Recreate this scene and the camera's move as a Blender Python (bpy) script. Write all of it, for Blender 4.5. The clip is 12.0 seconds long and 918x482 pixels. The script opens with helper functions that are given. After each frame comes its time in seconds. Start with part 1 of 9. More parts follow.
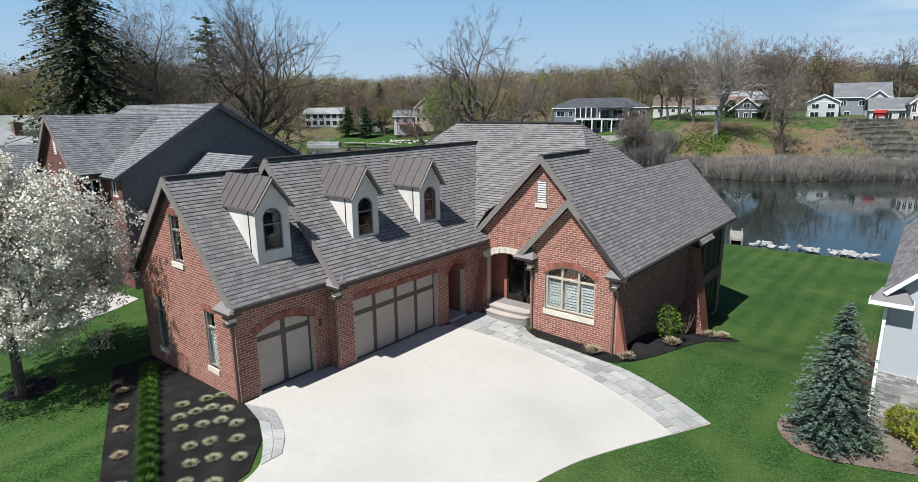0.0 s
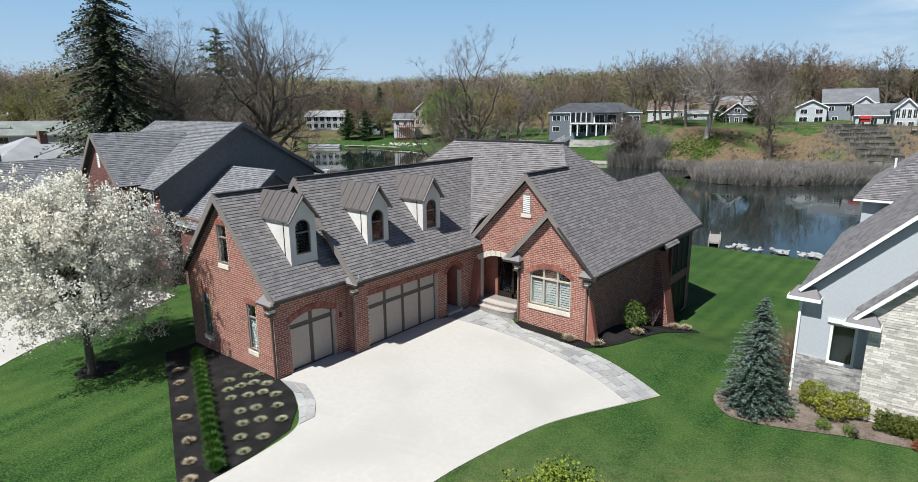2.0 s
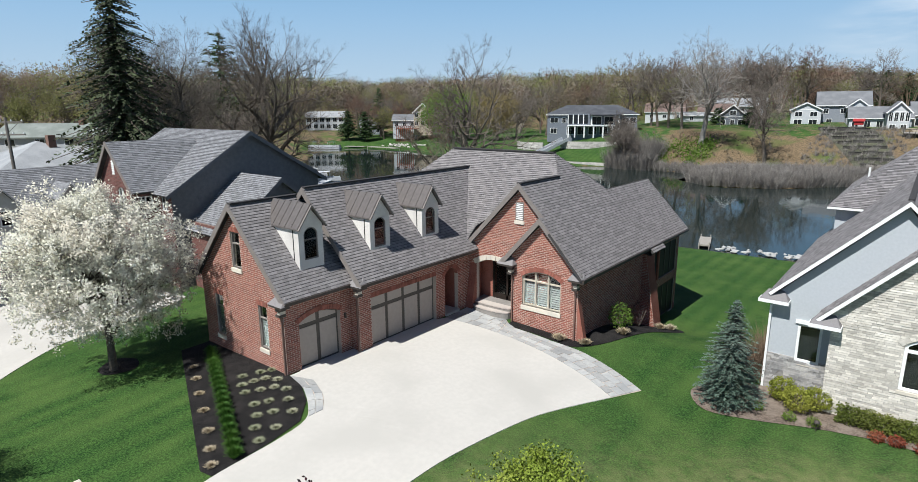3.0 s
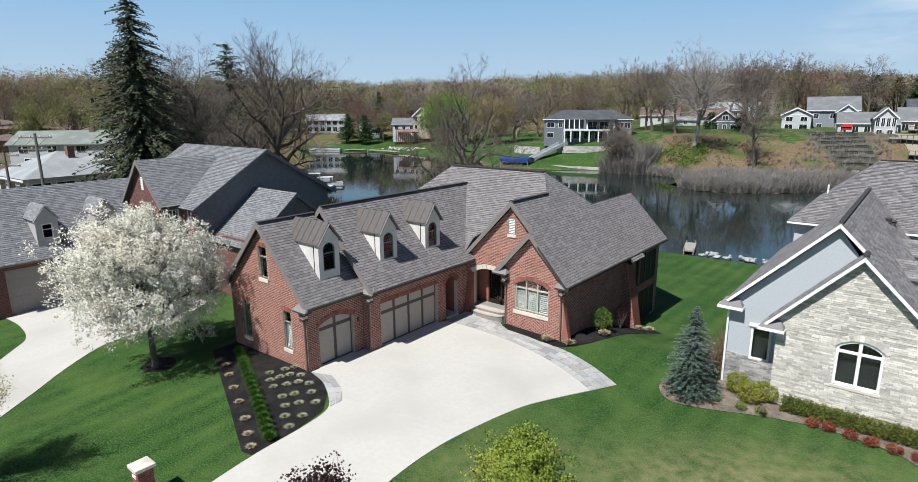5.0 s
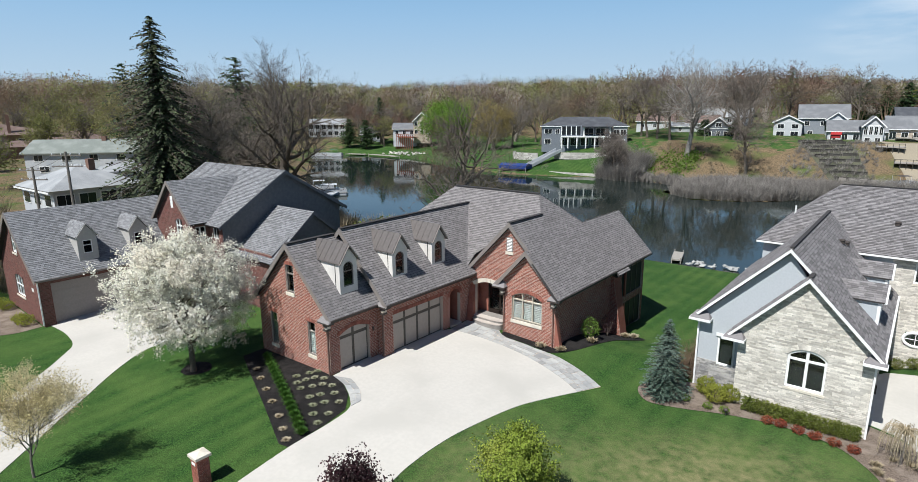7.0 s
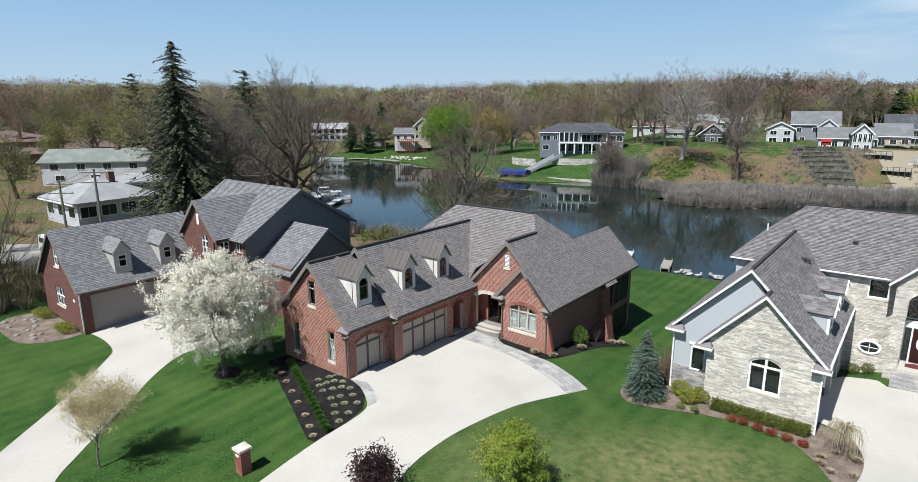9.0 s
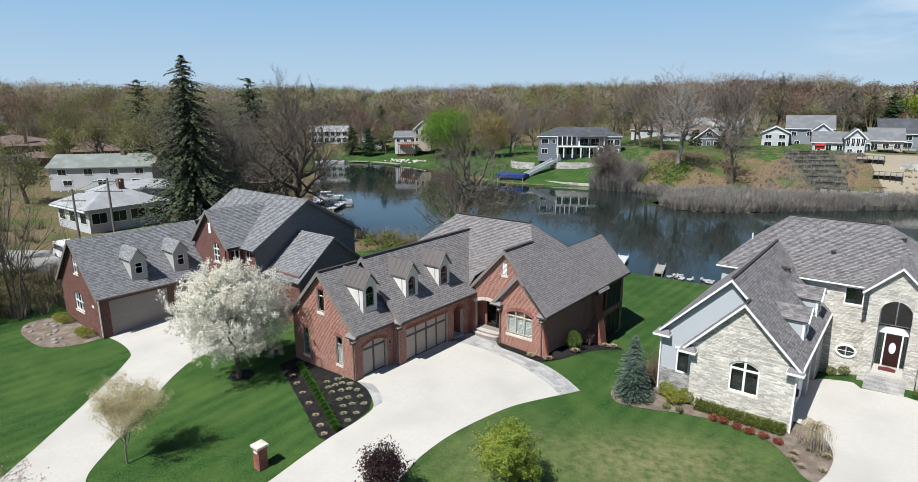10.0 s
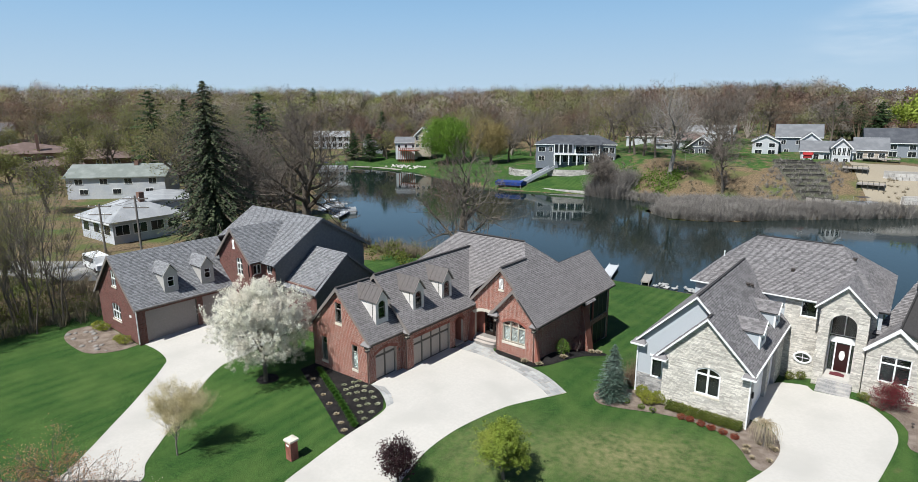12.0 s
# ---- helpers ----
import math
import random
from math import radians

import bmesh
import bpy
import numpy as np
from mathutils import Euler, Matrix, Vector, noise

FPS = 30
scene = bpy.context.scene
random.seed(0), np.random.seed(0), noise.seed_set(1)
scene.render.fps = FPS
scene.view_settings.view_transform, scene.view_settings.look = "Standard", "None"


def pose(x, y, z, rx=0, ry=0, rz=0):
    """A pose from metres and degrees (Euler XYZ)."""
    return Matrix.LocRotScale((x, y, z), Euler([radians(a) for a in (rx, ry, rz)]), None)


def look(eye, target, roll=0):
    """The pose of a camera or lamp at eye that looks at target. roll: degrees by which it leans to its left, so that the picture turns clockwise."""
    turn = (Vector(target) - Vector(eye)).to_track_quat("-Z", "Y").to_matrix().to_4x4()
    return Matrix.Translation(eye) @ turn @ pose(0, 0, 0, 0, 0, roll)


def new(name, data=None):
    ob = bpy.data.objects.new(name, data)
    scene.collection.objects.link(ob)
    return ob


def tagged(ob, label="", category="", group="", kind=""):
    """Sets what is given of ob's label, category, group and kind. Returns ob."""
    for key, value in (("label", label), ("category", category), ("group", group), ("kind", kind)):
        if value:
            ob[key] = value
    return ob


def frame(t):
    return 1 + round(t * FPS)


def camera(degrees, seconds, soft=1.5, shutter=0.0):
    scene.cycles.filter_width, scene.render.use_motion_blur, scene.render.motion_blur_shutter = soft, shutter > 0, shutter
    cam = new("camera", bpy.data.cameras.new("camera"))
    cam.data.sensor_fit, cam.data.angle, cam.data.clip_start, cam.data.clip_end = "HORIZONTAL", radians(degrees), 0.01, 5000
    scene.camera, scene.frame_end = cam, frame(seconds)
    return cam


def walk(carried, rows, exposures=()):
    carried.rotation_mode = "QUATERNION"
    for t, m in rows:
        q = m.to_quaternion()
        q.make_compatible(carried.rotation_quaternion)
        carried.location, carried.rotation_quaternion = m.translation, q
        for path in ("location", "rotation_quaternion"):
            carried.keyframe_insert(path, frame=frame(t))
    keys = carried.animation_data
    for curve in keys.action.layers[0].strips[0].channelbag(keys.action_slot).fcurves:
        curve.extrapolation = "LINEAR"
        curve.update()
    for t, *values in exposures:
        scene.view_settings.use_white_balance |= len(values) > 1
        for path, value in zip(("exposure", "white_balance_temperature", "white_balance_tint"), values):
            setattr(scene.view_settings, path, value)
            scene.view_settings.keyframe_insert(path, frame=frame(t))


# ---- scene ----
cam = camera(77.0, 12.0, soft=0.6)
PATH = [
    (0, (16.874, -8.931, 9.612), (15.634, -7.428, 9.16), -0.6),
    (0.5, (17.619, -9.809, 9.916), (16.38, -8.305, 9.463), -0.6),
    (1, (18.336, -10.659, 10.226), (17.099, -9.155, 9.774), -0.5),
    (1.5, (18.969, -11.411, 10.515), (17.732, -9.905, 10.064), -0.5),
    (2, (19.587, -12.101, 10.816), (18.351, -10.595, 10.365), -0.5),
    (2.5, (20.203, -12.765, 11.144), (18.969, -11.258, 10.692), -0.5),
    (3, (20.78, -13.394, 11.539), (19.547, -11.886, 11.086), -0.4),
    (5, (22.995, -16.151, 13.092), (21.766, -14.64, 12.638), -0.4),
    (5.5, (23.537, -16.878, 13.58), (22.309, -15.366, 13.127), -0.4),
    (6, (24.046, -17.639, 14.079), (22.819, -16.126, 13.626), -0.4),
    (6.5, (24.576, -18.419, 14.555), (23.35, -16.906, 14.102), -0.4),
    (7, (25.105, -19.224, 15.104), (23.88, -17.71, 14.651), -0.3),
    (9, (27.369, -22.369, 17.292), (26.145, -20.854, 16.838), -0.3),
    (9.5, (28.046, -23.235, 17.831), (26.822, -21.719, 17.378), -0.3),
    (10, (28.722, -24.139, 18.543), (27.5, -22.623, 18.09), -0.3),
    (10.5, (29.431, -25.092, 19.261), (28.21, -23.574, 18.808), -0.3),
    (11, (30.162, -26.079, 19.955), (28.941, -24.561, 19.502), -0.2),
    (11.5, (30.918, -27.073, 20.64), (29.698, -25.555, 20.186), -0.3),
    (12, (31.682, -28.149, 21.322), (30.463, -26.63, 20.869), -0.2),
]
walk(cam, [(t, look(eye, target, roll)) for t, eye, target, roll in PATH])

# ---- light ----
SUN_UP, SUN_WAY = 55.0, Vector((0.05, 1.0, 0.0)).normalized()
world = bpy.data.worlds.new("sky")
scene.world = world
world.use_nodes = True
wn = world.node_tree
sky = wn.nodes.new("ShaderNodeTexSky")
sky.sky_type = "NISHITA"
sky.sun_disc = False
sky.sun_elevation = radians(SUN_UP)
sky.sun_rotation = math.atan2(-SUN_WAY.x, -SUN_WAY.y)
sky.altitude, sky.air_density, sky.dust_density, sky.ozone_density = 200, 1.0, 0.3, 3.0
back = wn.nodes["Background"]
back.inputs["Strength"].default_value = 0.065
tone = wn.nodes.new("ShaderNodeMix")
tone.data_type, tone.blend_type = "RGBA", "MULTIPLY"
tone.inputs[0].default_value, tone.inputs[7].default_value = 1.0, (0.5, 0.6, 0.76, 1.0)
wn.links.new(sky.outputs[0], tone.inputs[6])
# pale haze low over the horizon, thinning upwards
way = wn.nodes.new("ShaderNodeTexCoord")
axes = wn.nodes.new("ShaderNodeSeparateXYZ")
wn.links.new(way.outputs["Generated"], axes.inputs[0])


def by_height(lo, hi, one, two):
    """Blend two sky colours between two heights."""
    rise = wn.nodes.new("ShaderNodeMapRange")
    rise.interpolation_type = "SMOOTHSTEP"
    rise.inputs["From Min"].default_value, rise.inputs["From Max"].default_value = lo, hi
    wn.links.new(axes.outputs["Z"], rise.inputs["Value"])
    m = wn.nodes.new("ShaderNodeMix")
    m.data_type = "RGBA"
    wn.links.new(rise.outputs["Result"], m.inputs[0])
    for sock, val in ((m.inputs[6], one), (m.inputs[7], two)):
        if isinstance(val, bpy.types.NodeSocket):
            wn.links.new(val, sock)
        else:
            sock.default_value = (*val, 1.0)
    return m.outputs[2]


haze = by_height(-0.02, 0.2, (5.9, 7.7, 9.3), (3.35, 6.0, 9.1))
clear = by_height(0.12, 0.45, haze, tone.outputs[2])


def along(axis3):
    """How far the sky direction lies along an axis."""
    n = wn.nodes.new("ShaderNodeVectorMath")
    n.operation = "DOT_PRODUCT"
    n.inputs[1].default_value = axis3
    wn.links.new(way.outputs["Generated"], n.inputs[0])
    return n.outputs["Value"]


def math_node(op, a, b):
    n = wn.nodes.new("ShaderNodeMath")
    n.operation = op
    for sock, val in zip(n.inputs, (a, b)):
        if isinstance(val, bpy.types.NodeSocket):
            wn.links.new(val, sock)
        else:
            sock.default_value = val
    return n.outputs[0]


def fade(sock, lo, hi):
    n = wn.nodes.new("ShaderNodeMapRange")
    n.interpolation_type = "SMOOTHSTEP"
    n.inputs["From Min"].default_value, n.inputs["From Max"].default_value = lo, hi
    wn.links.new(sock, n.inputs["Value"])
    return n.outputs["Result"]


# a thin streak of cirrus low in the north sky
across = math_node("SUBTRACT", along((-0.33, 0.0, 1.0)), 0.128)
band = fade(math_node("ABSOLUTE", across, 0.0), 0.07, 0.0)
length = math_node("MULTIPLY", fade(along((1, 0, 0)), -0.2, 0.03), fade(along((0, 1, 0)), 0.5, 0.9))
wisp = wn.nodes.new("ShaderNodeTexNoise")
wisp.inputs["Scale"].default_value, wisp.inputs["Detail"].default_value = 9.0, 6.0
drawn = wn.nodes.new("ShaderNodeMapping")
drawn.inputs["Scale"].default_value = (1.0, 1.0, 5.0)
wn.links.new(way.outputs["Generated"], drawn.inputs["Vector"])
wn.links.new(drawn.outputs["Vector"], wisp.inputs["Vector"])
veil = math_node("MULTIPLY", math_node("MULTIPLY", band, length), fade(wisp.outputs["Fac"], 0.3, 0.75))
cirrus = wn.nodes.new("ShaderNodeMix")
cirrus.data_type = "RGBA"
wn.links.new(math_node("MULTIPLY", veil, 0.8), cirrus.inputs[0])
wn.links.new(clear, cirrus.inputs[6])
cirrus.inputs[7].default_value = (10.5, 11.3, 12.0, 1.0)
wn.links.new(cirrus.outputs[2], back.inputs["Color"])
sun = new("sun", bpy.data.lights.new("sun", "SUN"))
sun.data.energy, sun.data.angle, sun.data.color = 5.0, radians(0.53), (0.98, 0.985, 0.96)
sun_dir = SUN_WAY * math.cos(radians(SUN_UP)) + Vector((0, 0, -math.sin(radians(SUN_UP))))
sun.matrix_world = Matrix.Translation((0, -30, 60)) @ sun_dir.to_track_quat("-Z", "Y").to_matrix().to_4x4()
scene.view_settings.exposure = 0.4


# ---- mesh helpers ----
class Geo:
    """Collects closed pieces into one mesh."""

    def __init__(self):
        self.v, self.f = [], []

    def prism(self, pts, d):
        """A flat polygon pushed along d."""
        pts, d = [Vector(p) for p in pts], Vector(d)
        n = Vector((0, 0, 0))
        for a, b in zip(pts, pts[1:] + pts[:1]):
            n += a.cross(b)
        if n.dot(d) > 0:
            pts.reverse()
        k, m = len(self.v), len(pts)
        self.v += [tuple(p) for p in pts] + [tuple(p + d) for p in pts]
        self.f.append(tuple(range(k, k + m)))
        self.f.append(tuple(range(k + 2 * m - 1, k + m - 1, -1)))
        for i in range(m):
            j = (i + 1) % m
            self.f.append((k + i, k + m + i, k + m + j, k + j))
        return self

    def box(self, x0, y0, z0, x1, y1, z1):
        return self.prism([(x0, y0, z0), (x1, y0, z0), (x1, y1, z0), (x0, y1, z0)], (0, 0, z1 - z0))

    def tube(self, pts, radii, n=6, cap=True):
        pts = [Vector(p) for p in pts]
        k, m = len(self.v), len(pts)
        side = None
        for i, p in enumerate(pts):
            way = (pts[min(i + 1, m - 1)] - pts[max(i - 1, 0)])
            way = way.normalized() if way.length > 1e-6 else Vector((0, 0, 1))
            ref = side if side is not None and abs(side.dot(way)) < 0.95 else (Vector((1, 0, 0)) if abs(way.x) < 0.8 else Vector((0, 1, 0)))
            a = way.cross(ref).normalized()
            b = way.cross(a)
            side = ref
            for j in range(n):
                t = 2 * math.pi * j / n
                self.v.append(tuple(p + (a * math.cos(t) + b * math.sin(t)) * radii[i]))
        for i in range(m - 1):
            for j in range(n):
                q = (j + 1) % n
                self.f.append((k + i * n + j, k + i * n + q, k + (i + 1) * n + q, k + (i + 1) * n + j))
        if cap:
            self.f.append(tuple(range(k + n - 1, k - 1, -1)))
            self.f.append(tuple(range(k + (m - 1) * n, k + m * n)))
        return self

    def lathe(self, profile, centre, n=16):
        """A turned form: profile of (radius, height) from the bottom up."""
        cx, cy, cz = centre
        return self.tube([(cx, cy, cz + h) for r, h in profile], [r for r, h in profile], n)

    def add(self, verts, faces):
        k = len(self.v)
        self.v += [tuple(p) for p in verts]
        self.f += [tuple(i + k for i in q) for q in faces]
        return self

    def mesh(self, name, material=None, smooth=False):
        me = bpy.data.meshes.new(name)
        me.from_pydata(self.v, [], self.f)
        if material:
            me.materials.append(material)
        if smooth:
            me.polygons.foreach_set("use_smooth", [True] * len(me.polygons))
        me.update()
        return me


def rounded(g, corners, normals, name, material):
    """A mesh of loose leaves whose shading follows the crown's round form."""
    V = np.array(g.v).reshape(-1, corners, 3)
    N = np.asarray(normals, float)
    N = N / np.linalg.norm(N, axis=1, keepdims=True)
    F = np.arange(len(V) * corners).reshape(-1, corners)
    turn = (np.cross(V[:, 1] - V[:, 0], V[:, 2] - V[:, 0]) * N).sum(1) < 0
    F[turn] = F[turn][:, ::-1]
    me = bpy.data.meshes.new(name)
    me.from_pydata(V.reshape(-1, 3).tolist(), [], F.tolist())
    me.materials.append(material)
    me.polygons.foreach_set("use_smooth", [True] * len(me.polygons))
    me.normals_split_custom_set_from_vertices(np.repeat(N, corners, 0).tolist())
    me.update()
    return me


def placed(ob):
    own = ob.matrix_basis
    return placed(ob.parent) @ ob.matrix_parent_inverse @ own if ob.parent else own.copy()


def part(name, geo, material, parent=None, label="", smooth=False, kind=""):
    """Links collected pieces as one mesh object under a thing or a part."""
    ob = new(name, geo.mesh(name, material, smooth))
    if parent:
        ob.parent = parent
        ob.matrix_parent_inverse = placed(parent).inverted()
    return tagged(ob, label=label, kind=kind)


def thing(name, at, label, category, group="", kind=""):
    """An empty at a thing's base that holds its parts."""
    ob = new(name)
    ob.empty_display_size = 0.2
    ob.location = at
    return tagged(ob, label=label, category=category, group=group, kind=kind)


def setting(name, geo, material, label, category="", smooth=False):
    return tagged(new(name, geo.mesh(name, material, smooth)), label=label, category=category or name, kind="structure")


# ---- materials ----
def surface(name, colours, rough=0.8, grain=8.0, patch=0.6, bump=0.2, bump_scale=40.0, metal=0.0, island=0.0, piece=0.0, spec=0.3, bump_dist=0.01, thin=0.0):
    """colours: two or three shades mixed by patches and grain; island / piece: brightness change from piece to piece; thin: share of light that passes through leaves."""
    m = bpy.data.materials.new(name)
    m.use_nodes = True
    nt = m.node_tree
    b = nt.nodes["Principled BSDF"]
    b.inputs["Roughness"].default_value, b.inputs["Metallic"].default_value = rough, metal
    b.inputs["Specular IOR Level"].default_value = spec
    pos = nt.nodes.new("ShaderNodeNewGeometry")

    def noisy(scale, detail):
        n = nt.nodes.new("ShaderNodeTexNoise")
        n.inputs["Scale"].default_value, n.inputs["Detail"].default_value = scale, detail
        nt.links.new(pos.outputs["Position"], n.inputs["Vector"])
        return n

    def mixed(fac, a, c):
        n = nt.nodes.new("ShaderNodeMix")
        n.data_type = "RGBA"
        for sock, val in ((n.inputs[0], fac), (n.inputs[6], a), (n.inputs[7], c)):
            if isinstance(val, bpy.types.NodeSocket):
                nt.links.new(val, sock)
            elif isinstance(val, (float, int)):
                sock.default_value = val
            else:
                sock.default_value = (*val, 1.0)
        return n.outputs[2]

    def stretch(sock, lo, hi, to0=0.0, to1=1.0):
        n = nt.nodes.new("ShaderNodeMapRange")
        n.inputs["From Min"].default_value, n.inputs["From Max"].default_value = lo, hi
        n.inputs["To Min"].default_value, n.inputs["To Max"].default_value = to0, to1
        nt.links.new(sock, n.inputs["Value"])
        return n.outputs["Result"]

    big, small = noisy(patch, 4.0), noisy(grain, 6.0)
    col = mixed(stretch(small.outputs["Fac"], 0.35, 0.65), colours[0], colours[1])
    if len(colours) > 2:
        col = mixed(stretch(big.outputs["Fac"], 0.45, 0.68), col, colours[2])
    for amount, sock in ((island, pos.outputs["Random Per Island"]), (piece, None)):
        if amount:
            if sock is None:
                info = nt.nodes.new("ShaderNodeObjectInfo")
                sock = info.outputs["Random"]
            hsv = nt.nodes.new("ShaderNodeHueSaturation")
            nt.links.new(col, hsv.inputs["Color"])
            nt.links.new(stretch(sock, 0.0, 1.0, 1.0 - amount, 1.0 + amount), hsv.inputs["Value"])
            col = hsv.outputs["Color"]
    nt.links.new(col, b.inputs["Base Color"])
    if thin:
        through_leaf, both = nt.nodes.new("ShaderNodeBsdfTranslucent"), nt.nodes.new("ShaderNodeMixShader")
        both.inputs[0].default_value = thin
        nt.links.new(col, through_leaf.inputs["Color"])
        nt.links.new(b.outputs[0], both.inputs[1])
        nt.links.new(through_leaf.outputs[0], both.inputs[2])
        nt.links.new(both.outputs[0], nt.nodes["Material Output"].inputs["Surface"])
    if bump:
        n = noisy(bump_scale, 5.0)
        bp = nt.nodes.new("ShaderNodeBump")
        bp.inputs["Strength"].default_value, bp.inputs["Distance"].default_value = bump, bump_dist
        nt.links.new(n.outputs["Fac"], bp.inputs["Height"])
        nt.links.new(bp.outputs["Normal"], b.inputs["Normal"])
    return m


def glass(name, tint=(0.8, 0.85, 0.85)):
    m = bpy.data.materials.new(name)
    m.use_nodes = True
    b = m.node_tree.nodes["Principled BSDF"]
    b.inputs["Base Color"].default_value = (*tint, 1)
    b.inputs["Roughness"].default_value, b.inputs["IOR"].default_value, b.inputs["Transmission Weight"].default_value = 0.02, 1.45, 1.0
    return m


M_BRICK = surface("red brick", [(0.29, 0.105, 0.075), (0.2, 0.07, 0.052), (0.28, 0.115, 0.086)], 0.85, 12, 1.2, 0.25, 90, island=0.26)
M_BRICK_PIECE = surface("red brick piece", [(0.29, 0.105, 0.075), (0.2, 0.07, 0.052), (0.28, 0.115, 0.086)], 0.85, 12, 1.2, 0.25, 90, piece=0.26)
M_MORTAR = surface("mortar", [(0.52, 0.43, 0.365), (0.44, 0.365, 0.31)], 0.95, 20, 1.0, 0.2, 80)
M_SHINGLE = surface("asphalt shingle", [(0.23, 0.214, 0.212), (0.182, 0.17, 0.169), (0.211, 0.197, 0.196)], 0.95, 30, 0.35, 0.4, 160, island=0.2, spec=0.15)
M_SHINGLE_PIECE = surface("asphalt shingle piece", [(0.23, 0.214, 0.212), (0.182, 0.17, 0.169), (0.211, 0.197, 0.196)], 0.95, 30, 0.35, 0.4, 160, piece=0.2, spec=0.15)
M_SHINGLE_GREY = surface("grey shingle", [(0.225, 0.227, 0.236), (0.176, 0.178, 0.187), (0.204, 0.206, 0.215)], 0.95, 30, 0.35, 0.4, 160, island=0.24, spec=0.15)
M_ROOF_BED = surface("roof underlay", [(0.05, 0.047, 0.047), (0.04, 0.037, 0.037)], 0.95)
M_TRIM = surface("taupe trim paint", [(0.21, 0.185, 0.17), (0.18, 0.16, 0.147)], 0.6, 6, 0.8, 0.1)
M_STUCCO = surface("pale stucco", [(0.68, 0.65, 0.61), (0.6, 0.57, 0.53), (0.55, 0.52, 0.49)], 0.9, 14, 0.7, 0.3, 120)
M_METALROOF = surface("bronze standing seam metal", [(0.155, 0.138, 0.13), (0.135, 0.12, 0.113)], 0.45, 5, 0.8, 0.05, metal=0.3)
M_DOOR = surface("taupe garage door paint", [(0.4, 0.345, 0.3), (0.37, 0.32, 0.28)], 0.6, 5, 0.7, 0.05)
M_DOORFRAME = surface("dark bronze door trim", [(0.1, 0.085, 0.07), (0.08, 0.07, 0.06)], 0.6)
M_LIME = surface("cut limestone", [(0.66, 0.6, 0.5), (0.58, 0.53, 0.45), (0.5, 0.46, 0.4)], 0.85, 10, 1.0, 0.2, 60)
M_WHITE = surface("white paint", [(0.78, 0.78, 0.77), (0.72, 0.72, 0.71)], 0.5, 4, 1.0, 0.03)
M_BLIND = surface("pale shutter paint", [(0.22, 0.24, 0.23), (0.19, 0.2, 0.195)], 0.6, 4, 1.0, 0.03)
M_CREAM = surface("tan window frame", [(0.44, 0.39, 0.32), (0.38, 0.34, 0.28)], 0.55)
M_GUTTER = surface("dark bronze gutter", [(0.075, 0.062, 0.055), (0.06, 0.05, 0.045)], 0.45, metal=0.2)
M_SPOUT = surface("brown downspout paint", [(0.17, 0.1, 0.08), (0.14, 0.085, 0.07)], 0.5)
# near-black colour that stands for the shade of rooms behind glass
M_ROOM_SHADE = surface("painted room shade", [(0.012, 0.014, 0.016), (0.008, 0.01, 0.012)], 0.9)
M_GLASS = glass("window glass")
M_CONCRETE = surface("pale concrete", [(0.5, 0.475, 0.435), (0.47, 0.447, 0.41), (0.43, 0.41, 0.375)], 0.9, 5, 0.25, 0.15, 120)
M_SLATE = surface("bluestone", [(0.33, 0.33, 0.32), (0.39, 0.385, 0.37), (0.28, 0.285, 0.285)], 0.85, 7, 0.8, 0.25, 60, piece=0.2)
M_MULCH = surface("dark mulch", [(0.014, 0.0125, 0.012), (0.006, 0.0055, 0.0055), (0.024, 0.021, 0.02)], 0.95, 30, 1.5, 0.9, 45, bump_dist=0.05)
M_MULCH_RED = surface("brown bark mulch", [(0.25, 0.195, 0.155), (0.1, 0.075, 0.06), (0.27, 0.22, 0.18)], 0.95, 16, 1.5, 0.9, 45, bump_dist=0.05)

# ---- ground and water ----
WATER = -3.6
SHORE = np.array([(400, 90), (200, 66), (100, 58), (40, 53), (12, 51), (-5, 50), (-25, 47), (-40, 44), (-47, 42), (-60, 49), (-72, 57), (-84, 61), (-108, 78), (-139, 104), (-160, 114), (-168, 124),
                  (-157, 134), (-146, 138), (-128, 139), (-115, 135), (-103, 131), (-86, 121), (-67, 117), (-55, 120), (-44, 123.5), (-37, 121.4), (-28, 122.5), (-20.5, 120.5), (-17.5, 113), (-16.4, 107), (-12.9, 104.5), (-7.9, 104.5),
                  (-2.6, 106.7), (4.5, 113.5), (15, 122.5), (32, 137.5), (70, 158), (150, 185), (400, 260)], float)


def marsh_line(x):
    """Where the reedy flat ends and the far bank begins to rise."""
    return np.interp(x, [-34, -20, -10, 10, 20, 40, 80], [116, 123, 131, 132, 136, 142, 160])


def shore_distance(x, y):
    """Metres to the water's edge: below zero inside the lake."""
    x, y = np.asarray(x, float), np.asarray(y, float)
    best = np.full(x.shape, 1e9)
    inside = np.zeros(x.shape, bool)
    for (ax, ay), (bx, by) in zip(SHORE, np.roll(SHORE, -1, 0)):
        dx, dy = bx - ax, by - ay
        t = np.clip(((x - ax) * dx + (y - ay) * dy) / (dx * dx + dy * dy), 0, 1)
        best = np.minimum(best, np.hypot(x - ax - t * dx, y - ay - t * dy))
        cross = (ay > y) != (by > y)
        xi = ax + (y - ay) * dx / (dy if abs(dy) > 1e-9 else 1e-9)
        inside ^= cross & (x < xi)
    return np.where(inside, -best, best)


